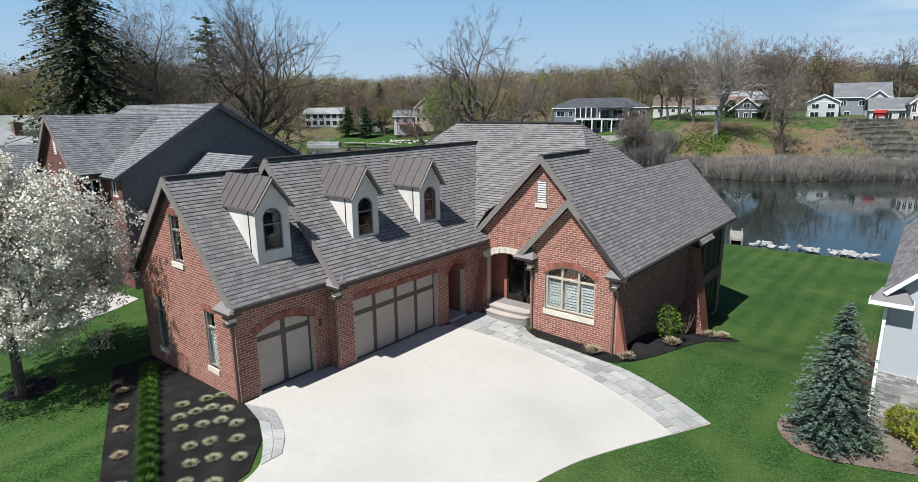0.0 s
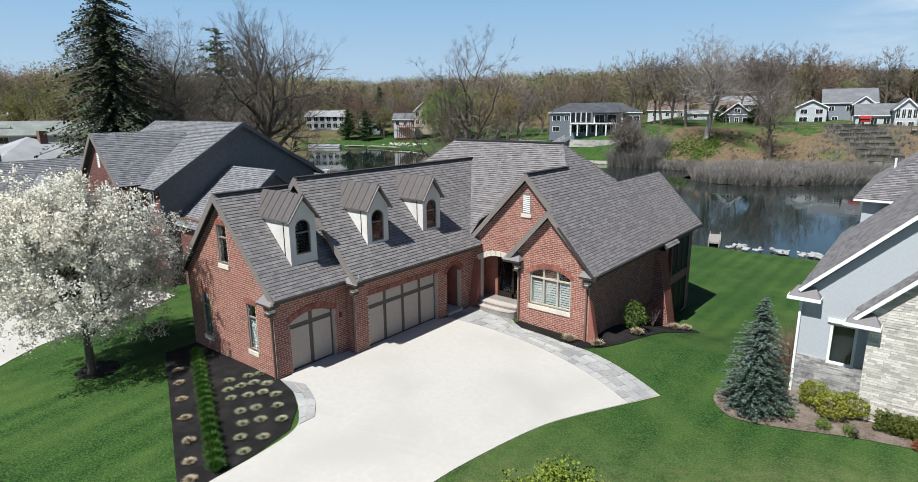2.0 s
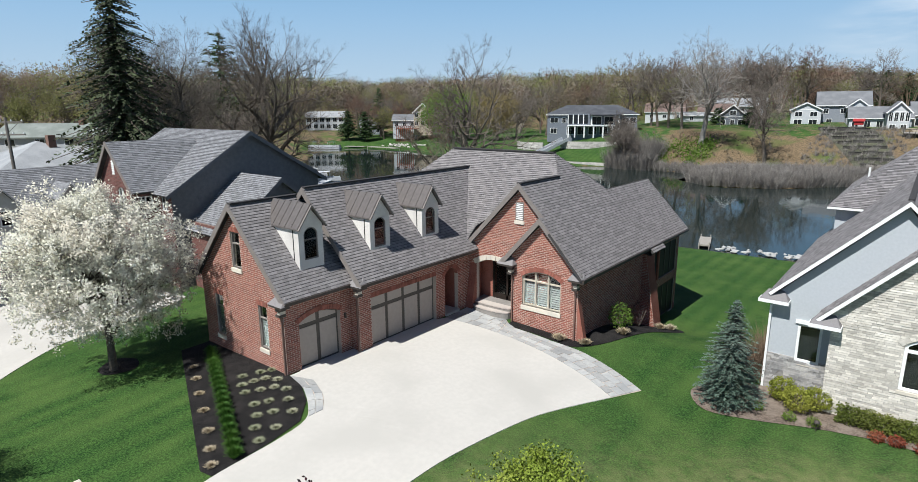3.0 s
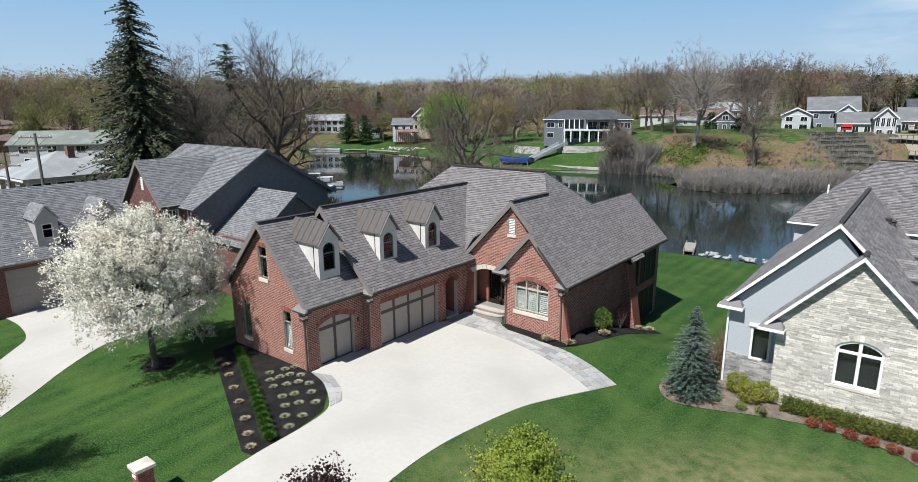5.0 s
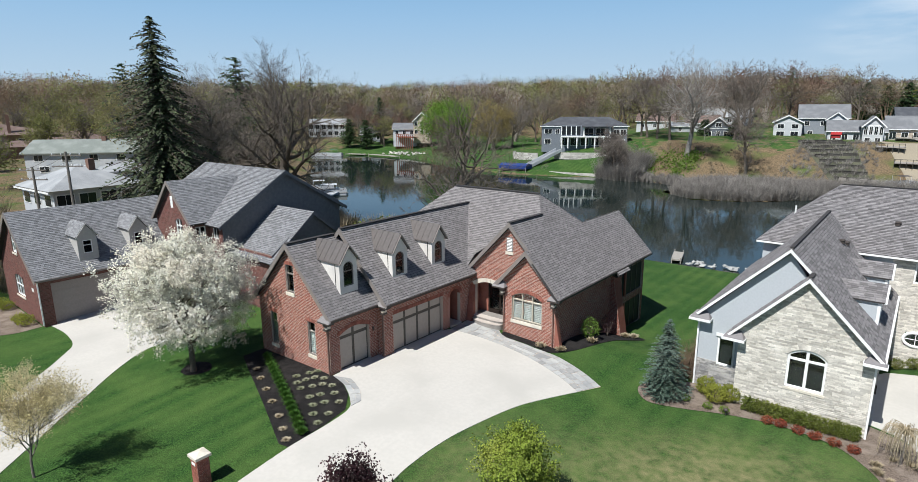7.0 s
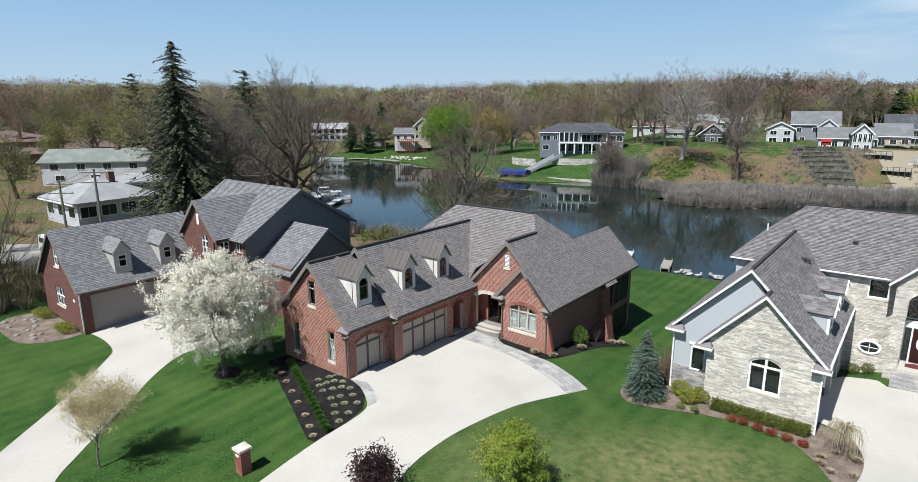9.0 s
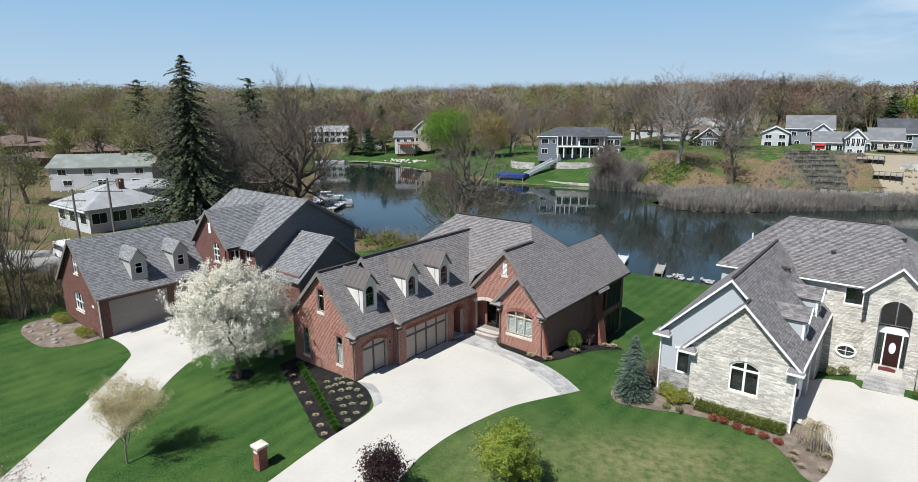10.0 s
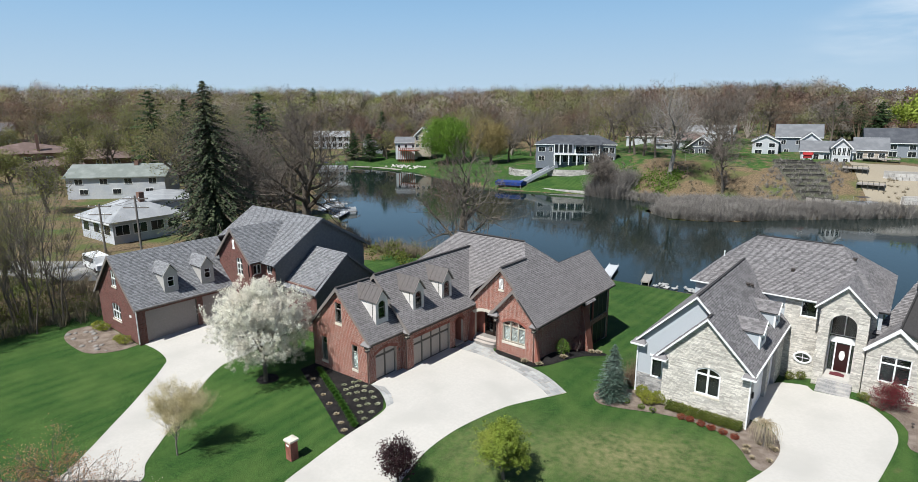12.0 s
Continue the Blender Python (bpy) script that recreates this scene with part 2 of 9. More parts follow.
def ease(a, b, v):
    t = np.clip((v - a) / (b - a), 0, 1)
    return t * t * (3 - 2 * t)


def far_side(x, y):
    """One on the far bank, nought on the near one."""
    line = np.interp(x, [-400, -160, -60, 0, 100, 400], [20, 112, 95, 80, 105, 170])
    return ease(-6, 6, y - line)


def ground_z(x, y):
    x, y = np.asarray(x, float), np.asarray(y, float)
    d = shore_distance(x, y)
    front = -0.045 * np.clip(x - 1, 0, 14) - 0.06 * np.clip(-y, 0, 9) - 0.03 * np.clip(-x - 1, 0, 12) * ease(30, 14, -x)
    front = front * ease(34, 20, np.abs(x - 2)) + (-0.25) * ease(20, 34, np.abs(x - 2))
    fall = ease(13.5, 24, y - 0.12 * np.clip(x - 8, 0, 20) - 1.1 * np.clip(x - 21, 0, 12))
    near = front * (1 - fall) + fall * (-2.55 - 0.03 * np.clip(y - 24, 0, 26))
    bench = ease(-40, -54, x)
    near = near * (1 - bench) + bench * (1.7 - 4.2 * ease(26, 6, d))
    up = np.where(x > -34, np.minimum(d, np.maximum(y - marsh_line(x), 1.0)), d)
    rise = np.interp(up, [0, 6, 14, 24, 32, 45, 80, 160, 300, 700], [-3.3, -2.6, 0.0, 3.2, 5.0, 5.6, 7.2, 10.5, 17.0, 26.0])
    low = np.interp(d, [0, 4, 20, 60, 160, 300, 700], [-3.0, -2.2, -0.4, 3.0, 8.5, 16.0, 26.0])
    s = ease(-75, -45, x)
    beyond = rise * s + low * (1 - s)
    f = far_side(x, y)
    land = near * (1 - f) + beyond * f
    away = np.hypot(x, y)
    land = land + (np.sin(x * 0.05) * np.cos(y * 0.043) * 0.5) * ease(60, 150, away)
    land = np.where((x < -50) & (f < 0.5), land + 14 * ease(120, 450, away), land)
    bank = ease(0, 2.5, d)
    return np.where(d < 0, np.maximum(-3.9 + d * 0.25, -6.0), -3.7 * (1 - bank) + land * bank)


def gz(x, y):
    return float(ground_z(np.array([x]), np.array([y]))[0])


def axis(lo, hi, step, ends):
    core = np.arange(lo, hi + step / 2, step)
    grow, out, s = [], hi, step
    while out < ends:
        s *= 1.16
        out += s
        grow.append(out)
    left, out, s = [], lo, step
    while out > -ends:
        s *= 1.16
        out -= s
        left.append(out)
    return np.array(left[::-1] + list(core) + grow)


gx, gy = axis(-60, 50, 1.0, 2600), axis(-40, 160, 1.0, 2600)
X, Y = np.meshgrid(gx, gy, indexing="ij")
Z = ground_z(X, Y)
nx, ny = X.shape
idx = np.arange(nx * ny).reshape(nx, ny)
faces = np.stack([idx[:-1, :-1], idx[1:, :-1], idx[1:, 1:], idx[:-1, 1:]], -1).reshape(-1, 4)
me = bpy.data.meshes.new("ground")
me.from_pydata(np.stack([X, Y, Z], -1).reshape(-1, 3).tolist(), [], faces.tolist())
me.polygons.foreach_set("use_smooth", [True] * len(me.polygons))
# how much bare soil and leaf litter the ground carries: woods and the far bank
D = shore_distance(X, Y)
FARS = far_side(X, Y)
soil = (1 - ease(-38, -33, X)) * (1 - FARS) * (0.85 - 0.12 * ease(-55, -75, X))
soil = np.maximum(soil, FARS * (ease(0, 6, D) * ease(46, 34, D)) * ease(-42, -34, X) * 0.95)
soil = np.maximum(soil, FARS * ease(70, 110, D) * 0.6)
soil = np.maximum(soil, FARS * (0.42 + 0.28 * ease(-85, -105, X)))
cove = ease(-172, -160, X) * ease(-84, -94, X) * ease(60, 44, D) * FARS
slope = ease(-84, -78, X) * ease(-40, -46, X) * ease(34, 26, D) * FARS
soil = soil * (1 - 0.9 * np.maximum(cove, slope))
soil = np.where((D < 1.2) & (cove < 0.5), 0.9, soil)
attr = me.color_attributes.new("cover", "FLOAT_COLOR", "POINT")
flat = np.zeros((nx * ny, 4))
flat[:, 0], flat[:, 3] = soil.reshape(-1), 1
dry = np.exp(-(((X - 19.5) * 0.8 + (Y - 4.5) * 0.6) / 5.5) ** 2 - ((-(X - 19.5) * 0.6 + (Y - 4.5) * 0.8) / 3.0) ** 2) + 0.5 * np.exp(-((X - 12) / 3) ** 2 - ((Y + 1) / 4) ** 2)
flat[:, 1] = 1.25 * dry.reshape(-1)
attr.data.foreach_set("color", flat.reshape(-1))


def grass_material():
    m = bpy.data.materials.new("lawn and soil")
    m.use_nodes = True
    nt = m.node_tree
    b = nt.nodes["Principled BSDF"]
    b.inputs["Roughness"].default_value, b.inputs["Specular IOR Level"].default_value = 0.9, 0.15
    pos = nt.nodes.new("ShaderNodeNewGeometry")

    def noisy(scale, detail):
        n = nt.nodes.new("ShaderNodeTexNoise")
        n.inputs["Scale"].default_value, n.inputs["Detail"].default_value = scale, detail
        nt.links.new(pos.outputs["Position"], n.inputs["Vector"])
        return n.outputs["Fac"]

    def ramp(sock, lo, hi):
        n = nt.nodes.new("ShaderNodeMapRange")
        n.inputs["From Min"].default_value, n.inputs["From Max"].default_value = lo, hi
        nt.links.new(sock, n.inputs["Value"])
        return n.outputs["Result"]

    def mixed(fac, a, c):
        n = nt.nodes.new("ShaderNodeMix")
        n.data_type = "RGBA"
        nt.links.new(fac, n.inputs[0])
        for s, v in ((n.inputs[6], a), (n.inputs[7], c)):
            if isinstance(v, bpy.types.NodeSocket):
                nt.links.new(v, s)
            else:
                s.default_value = (*v, 1)
        return n.outputs[2]

    fine, clumps = noisy(14, 12), noisy(3.2, 10)
    blade = mixed(ramp(fine, 0.4, 0.6), (0.012, 0.037, 0.008), (0.047, 0.113, 0.024))
    shade = nt.nodes.new("ShaderNodeMath")
    shade.operation = "MULTIPLY"
    shade.inputs[1].default_value = 0.5
    nt.links.new(ramp(clumps, 0.42, 0.7), shade.inputs[0])
    tufts = mixed(shade.outputs[0], blade, (0.016, 0.046, 0.011))
    worn = nt.nodes.new("ShaderNodeMath")
    worn.operation = "MULTIPLY"
    worn.inputs[1].default_value = 0.42
    nt.links.new(ramp(noisy(0.35, 9), 0.44, 0.68), worn.inputs[0])
    patchy = mixed(worn.outputs[0], tufts, (0.088, 0.14, 0.036))
    # mowing stripes along the lot
    wave = nt.nodes.new("ShaderNodeTexWave")
    wave.inputs["Scale"].default_value, wave.inputs["Distortion"].default_value, wave.inputs["Detail"].default_value = 0.24, 0.8, 2.0
    wave.inputs["Detail Scale"].default_value = 0.12
    wave.bands_direction = "X"
    flatten = nt.nodes.new("ShaderNodeMapping")
    flatten.inputs["Scale"].default_value = (1.0, 0.12, 0.0)
    nt.links.new(pos.outputs["Position"], flatten.inputs["Vector"])
    nt.links.new(flatten.outputs["Vector"], wave.inputs["Vector"])
    stripe = nt.nodes.new("ShaderNodeMath")
    stripe.operation = "MULTIPLY"
    nt.links.new(ramp(noisy(0.12, 3), 0.3, 0.62), stripe.inputs[1])
    soft = nt.nodes.new("ShaderNodeMath")
    soft.operation = "MULTIPLY"
    soft.inputs[1].default_value = 0.26
    nt.links.new(wave.outputs["Fac"], soft.inputs[0])
    nt.links.new(soft.outputs[0], stripe.inputs[0])
    green = mixed(stripe.outputs[0], patchy, (0.1, 0.16, 0.04))
    litter = mixed(ramp(noisy(3.0, 8), 0.4, 0.62), (0.1, 0.075, 0.045), (0.21, 0.15, 0.09))
    litter = mixed(ramp(noisy(0.12, 4), 0.5, 0.66), litter, (0.075, 0.105, 0.03))
    at = nt.nodes.new("ShaderNodeAttribute")
    at.attribute_name = "cover"
    split = nt.nodes.new("ShaderNodeSeparateColor")
    nt.links.new(at.outputs["Color"], split.inputs[0])
    thirst = nt.nodes.new("ShaderNodeMath")
    thirst.operation = "MULTIPLY"
    nt.links.new(split.outputs[1], thirst.inputs[0])
    nt.links.new(ramp(noisy(2.2, 10), 0.22, 0.72), thirst.inputs[1])
    green = mixed(thirst.outputs[0], green, (0.19, 0.18, 0.085))
    edge = nt.nodes.new("ShaderNodeMath")
    edge.operation = "ADD"
    nt.links.new(split.outputs[0], edge.inputs[0])
    nt.links.new(ramp(noisy(0.5, 5), 0.2, 0.8), edge.inputs[1])
    nt.links.new(mixed(ramp(edge.outputs[0], 0.9, 1.15), green, litter), b.inputs["Base Color"])
    bp = nt.nodes.new("ShaderNodeBump")
    bp.inputs["Strength"].default_value, bp.inputs["Distance"].default_value = 0.8, 0.05
    nt.links.new(noisy(17, 8), bp.inputs["Height"])
    nt.links.new(bp.outputs["Normal"], b.inputs["Normal"])
    return m


me.materials.append(grass_material())
tagged(new("ground", me), "mown green lawn running into brown leaf-littered banks", "ground", kind="structure")

wm = bpy.data.materials.new("lake water")
wm.use_nodes = True
wb = wm.node_tree.nodes["Principled BSDF"]
wb.inputs["Base Color"].default_value = (0.012, 0.02, 0.018, 1)
wb.inputs["Roughness"].default_value, wb.inputs["IOR"].default_value = 0.04, 1.33
ng, bp = wm.node_tree.nodes.new("ShaderNodeTexNoise"), wm.node_tree.nodes.new("ShaderNodeBump")
geo = wm.node_tree.nodes.new("ShaderNodeNewGeometry")
ng.inputs["Scale"].default_value, ng.inputs["Detail"].default_value = 0.7, 4
bp.inputs["Strength"].default_value, bp.inputs["Distance"].default_value = 0.12, 0.05
wm.node_tree.links.new(geo.outputs["Position"], ng.inputs["Vector"])
wm.node_tree.links.new(ng.outputs["Fac"], bp.inputs["Height"])
wm.node_tree.links.new(bp.outputs["Normal"], wb.inputs["Normal"])
water = Geo()
water.prism([(*p, WATER) for p in (SHORE + (SHORE - SHORE.mean(0)) / np.linalg.norm(SHORE - SHORE.mean(0), axis=1)[:, None] * 4.0)], (0, 0, -0.05))
setting("water", water, wm, "calm dark lake water with soft reflections", "water")


def draped(name, outline, material, label, lift, step=0.6, kind="structure", thick=0.0, category=""):
    """A flat-edged patch that follows the ground, from a closed outline in plan."""
    bm = bmesh.new()
    vs = [bm.verts.new((x, y, 0)) for x, y in outline]
    bm.faces.new(vs)
    bmesh.ops.triangulate(bm, faces=bm.faces[:])
    lo, hi = np.min(outline, 0), np.max(outline, 0)
    for ax in (0, 1):
        for c in np.arange(lo[ax] + step, hi[ax], step):
            co, no = [0, 0, 0], [0, 0, 0]
            co[ax], no[ax] = float(c), 1
            bmesh.ops.bisect_plane(bm, geom=bm.verts[:] + bm.edges[:] + bm.faces[:], plane_co=co, plane_no=no)
    xs = np.array([v.co.x for v in bm.verts])
    ys = np.array([v.co.y for v in bm.verts])
    for v, z in zip(bm.verts, ground_z(xs, ys)):
        v.co.z = z + lift
    if thick:
        out = bmesh.ops.extrude_face_region(bm, geom=bm.faces[:])
        for v in out["geom"]:
            if isinstance(v, bmesh.types.BMVert):
                v.co.z -= thick
    bmesh.ops.recalc_face_normals(bm, faces=bm.faces[:])
    me = bpy.data.meshes.new(name)
    bm.to_mesh(me)
    bm.free()
    me.materials.append(material)
    return tagged(new(name, me), label=label, category=category or name, kind=kind)


def curve(points, n=6):
    """A smooth closed or open line through points in plan."""
    p = np.array(points, float)
    out = []
    for i in range(len(p) - 1):
        a, b, c, d = p[max(i - 1, 0)], p[i], p[i + 1], p[min(i + 2, len(p) - 1)]
        for k in range(n):
            t = k / n
            out.append(0.5 * (2 * b + (c - a) * t + (2 * a - 5 * b + 4 * c - d) * t * t + (3 * b - a - 3 * c + d) * t**3))
    out.append(p[-1])
    return [tuple(q) for q in out]

# ---- building helpers ----
def clip(poly, ax, val, above):
    out = []
    for a, b in zip(poly, poly[1:] + poly[:1]):
        ina, inb = ((a[ax] >= val) == above or a[ax] == val), ((b[ax] >= val) == above or b[ax] == val)
        if ina:
            out.append(a)
        if ina != inb and abs(a[ax] - b[ax]) > 1e-9:
            t = (val - a[ax]) / (b[ax] - a[ax])
            out.append((a[0] + t * (b[0] - a[0]), a[1] + t * (b[1] - a[1])))
    return out


def cells(poly, holes):
    """Convex pieces of a convex outline with rectangular holes (u0, v0, u1, v1)."""
    cuts = sorted({p[0] for p in poly} & set() | {min(p[0] for p in poly), max(p[0] for p in poly)} | {h[0] for h in holes} | {h[2] for h in holes})
    out = []
    for a, b in zip(cuts, cuts[1:]):
        if b - a < 1e-4:
            continue
        strip = clip(clip(poly, 0, a, True), 0, b, False)
        low = -1e6
        for h in sorted([h for h in holes if h[0] <= a + 1e-6 and h[2] >= b - 1e-6], key=lambda h: h[1]):
            if len(strip) > 2:
                q = clip(clip(strip, 1, low, True), 1, h[1], False)
                if len(q) > 2:
                    out.append(q)
            low = h[3]
        q = clip(strip, 1, low, True)
        if len(q) > 2:
            out.append(q)
    return out


def spans(poly, v):
    xs = []
    for (au, av), (bu, bv) in zip(poly, poly[1:] + poly[:1]):
        if (av > v) != (bv > v):
            xs.append(au + (v - av) * (bu - au) / (bv - av))
    xs.sort()
    return list(zip(xs[::2], xs[1::2]))


def laid(poly, holes, length, height, joint, rng, vary=0.0, bond=0.5):
    """Rows of pieces (u0, v0, u1, v1) in an outline with holes."""
    out = []
    v0, v1 = min(p[1] for p in poly), max(p[1] for p in poly)
    row = 0
    v = v0
    while v < v1 - height * 0.4:
        top = min(v + height, v1)
        mid = (v + top) / 2
        for a, b in spans(poly, mid):
            parts = [(a, b)]
            for h in holes:
                if h[1] < mid < h[3]:
                    parts = [q for s, e in parts for q in ((s, min(e, h[0])), (max(s, h[2]), e)) if q[1] - q[0] > 0.02]
            for s, e in parts:
                u = math.floor(s / length) * length + (row % 2) * length * bond - length
                while u < e:
                    w = length * (1 + vary * (rng.random() - 0.5) * 2) if vary else length
                    lo, hi = max(u, s), min(u + w, e)
                    if hi - lo > joint * 2.5:
                        out.append((lo + joint / 2, v + joint / 2, hi - joint / 2, top - joint / 2))
                    u += w
        v += height
        row += 1
    return out


def slabs(rects, origin, u, v, n, proud, lean=0.0):
    """One mesh of raised pieces on a plane: proud at the lower edge, less by lean at the upper."""
    r = np.array(rects)
    if not len(r):
        return Geo()
    o, u, v, n = (np.array(q, float) for q in (origin, u, v, n))
    pr = np.broadcast_to(np.array(proud, float), (len(r),))[:, None]
    P = lambda a, b, c: o + r[:, a, None] * u + r[:, b, None] * v + c * n  # noqa: E731
    base = -0.004
    pts = np.stack([P(0, 1, base), P(2, 1, base), P(2, 3, base), P(0, 3, base), P(0, 1, pr), P(2, 1, pr), P(2, 3, pr - lean), P(0, 3, pr - lean)], 1)
    k = np.arange(len(r))[:, None] * 8
    quads = np.concatenate([k + np.array(q) for q in ((4, 5, 6, 7), (0, 1, 5, 4), (1, 2, 6, 5), (2, 3, 7, 6), (3, 0, 4, 7))], 0)
    g = Geo()
    g.v, g.f = pts.reshape(-1, 3).tolist(), quads.tolist()
    return g


PLANES = {"x+": ((0, 1, 0), (1, 0, 0)), "x-": ((0, -1, 0), (-1, 0, 0)), "y-": ((1, 0, 0), (0, -1, 0)), "y+": ((-1, 0, 0), (0, 1, 0))}


def wall_mesh(poly, holes, to3d, depth):
    """One watertight slab from a convex outline with rectangular holes."""
    us = sorted({min(p[0] for p in poly), max(p[0] for p in poly)} | {h[i] for h in holes for i in (0, 2)})
    vs = sorted({min(p[1] for p in poly), max(p[1] for p in poly)} | {h[i] for h in holes for i in (1, 3)})
    index, verts, faces = {}, [], []

    def key(u, v, k):
        q = (round(u, 4), round(v, 4), k)
        if q not in index:
            index[q] = len(verts)
            verts.append(tuple(to3d(u, v) + depth * k))
        return index[q]

    edges = {}
    for a, b in zip(us, us[1:]):
        strip = clip(clip(poly, 0, a, True), 0, b, False)
        for c, d in zip(vs, vs[1:]):
            if any(h[0] - 1e-6 <= a and b <= h[2] + 1e-6 and h[1] - 1e-6 <= c and d <= h[3] + 1e-6 for h in holes) or len(strip) < 3:
                continue
            cell = clip(clip(strip, 1, c, True), 1, d, False)
            ring = []
            for u, v in cell:
                k = key(u, v, 0)
                if not ring or (k != ring[-1] and k != ring[0]):
                    ring.append(k)
            if len(ring) < 3:
                continue
            back = {k: q for q, k in index.items()}
            other = [key(back[k][0], back[k][1], 1) for k in ring]
            faces.append(tuple(ring))
            faces.append(tuple(other[::-1]))
            for i in range(len(ring)):
                j = (i + 1) % len(ring)
                e = (ring[i], ring[j])
                edges[e] = (ring[j], ring[i], other[i], other[j])
    for (i, j), f in edges.items():
        if (j, i) not in edges:
            faces.append(f)
    g = Geo()
    g.v, g.f = verts, faces
    return g


def lone(parent, rects, origin, u, v, n, proud, mat, name, mesh_name):
    """Pieces as objects of their own that share one mesh, stretched to their length."""
    u, v, n = Vector(u), Vector(v), Vector(n)
    ref = Geo().box(0, 0, -0.004, 1, 1, 1).mesh(mesh_name, mat)
    turn = Matrix((u, v, n)).transposed().to_4x4()
    inv = placed(parent).inverted()
    for r in rects:
        ob = new(name, ref)
        ob.parent = parent
        ob.matrix_parent_inverse = inv
        at = Vector(origin) + u * r[0] + v * r[1]
        ob.matrix_basis = Matrix.Translation(at) @ turn @ Matrix.Diagonal((r[2] - r[0], r[3] - r[1], proud, 1))


def wall(parent, face, at, poly, holes=(), base=M_MORTAR, thick=0.25, pieces=True, piece_mat=M_BRICK, size=(0.27, 0.095, 0.02), proud=0.004, label="", rng=random.Random(3), vary=0.0, rough=0.0, name="brick", singles=None, single_mat=None):
    """An upright wall. poly and holes in (distance along, height); along runs in world x or y. singles: a stretch whose pieces are objects of their own."""
    u, n = (Vector(q) for q in PLANES[face])
    o = Vector((at, 0, 0)) if face[0] == "x" else Vector((0, at, 0))
    sign = 1 if face in ("x+", "y-") else -1
    flip = lambda a, b: (sign * a, b)  # noqa: E731
    poly = [flip(*p) for p in poly]
    if sign < 0:
        poly.reverse()
    holes = [(min(sign * h[0], sign * h[2]), h[1], max(sign * h[0], sign * h[2]), h[3]) for h in holes]
    g = wall_mesh(poly, holes, lambda a, b: o + u * a + Vector((0, 0, b)), -n * thick)
    w = part("wall", g, base, parent, label)
    if pieces:
        rects = laid(poly, holes, size[0], size[1], size[2], rng, vary)
        if singles:
            own = [r for r in rects if singles[0] <= r[0] and r[2] <= singles[2] and singles[1] <= r[1] and r[3] <= singles[3]][:300]
            keep = set(own)
            rects = [r for r in rects if r not in keep]
            lone(w, own, o, u, (0, 0, 1), n, proud, single_mat, name, name)
        pr = proud if not rough else [proud + rough * rng.random() for _ in rects]
        part(name, slabs(rects, o, u, (0, 0, 1), n, pr), piece_mat, w, kind="stuff")
    return w


def roof_plane(parent, pts, bed=M_ROOF_BED, mat=M_SHINGLE, thick=0.14, rng=random.Random(5), singles=None):
    """A sloping roof slab with laid shingles; the first edge is the eave."""
    pts = [Vector(p) for p in pts]
    u = (pts[1] - pts[0]).normalized()
    n = Vector((0, 0, 0))
    for a, b in zip(pts, pts[1:] + pts[:1]):
        n += a.cross(b)
    n.normalize()
    if n.z < 0:
        n = -n
    s = n.cross(u)
    if s.z < 0:
        s, u = -s, -u
    g = Geo().prism(pts, -n * thick)
    r = part("roof", g, bed, parent)
    poly = [((p - pts[0]).dot(u), (p - pts[0]).dot(s)) for p in pts]
    rects = laid(poly, (), 0.26, 0.16, 0.006, rng, 0.5)
    # widened gap bares dark underlay, standing in for each course's shadow line
    rects = [(q[0], q[1] + 0.02, q[2], q[3]) for q in rects]
    if singles:
        own = [q for q in rects if singles[0] <= q[0] and q[2] <= singles[2] and singles[1] <= q[1] and q[3] <= singles[3]][:300]
        keep = set(own)
        rects = [q for q in rects if q not in keep]
        lone(r, own, pts[0], u, s, n, 0.028, M_SHINGLE_PIECE, "shingle", "shingle")
    part("shingle", slabs(rects, pts[0], u, s, n, [0.02 + 0.014 * rng.random() for _ in rects], 0.012), mat, r, kind="stuff")
    return r


def bar(g, a, b, w, h, up=(0, 0, 1)):
    """A straight bar from a to b, w wide and h high, centred."""
    a, b, up = Vector(a), Vector(b), Vector(up)
    way = (b - a).normalized()
    side = way.cross(up).normalized() * w / 2
    top = side.cross(way).normalized() * h / 2
    return g.prism([a - side - top, a + side - top, a + side + top, a - side + top], b - a)


# ---- the brick house ----
house = thing("house", (0, 6, 0), "red brick house with steep grey-brown shingle roofs and three dormers", "house")
RIGHT = lambda x: 3.16 + 1.046 * (8.26 - x)  # noqa: E731

# garage wing, lower part
wall(house, "y-", 0.0, [(-6.84, -0.9), (0.0, -0.9), (0.0, 3.95), (-3.3, 7.2), (-6.84, 3.75)], [(-3.78, 4.35, -3.02, 6.05), (-1.94, 0.85, -1.26, 2.9), (-5.72, 0.6, -5.04, 2.7)], singles=(-4.9, 1.2, -0.0, 3.4), single_mat=M_BRICK_PIECE)
wall(house, "x+", 0.004, [(0.003, -0.4), (3.95, -0.4), (3.95, 3.4), (0.003, 3.4)], [(0.75, -0.4, 3.05, 2.5)])
roof_plane(house, [(0.5, -0.25, 3.5), (0.5, 3.75, 3.5), (-3.3, 3.75, 7.37), (-3.3, -0.25, 7.37)], singles=(0.0, 0.0, 3.7, 4.2))
roof_plane(house, [(-7.1, -0.25, 3.5), (-7.1, 3.75, 3.5), (-3.3, 3.75, 7.37), (-3.3, -0.25, 7.37)])
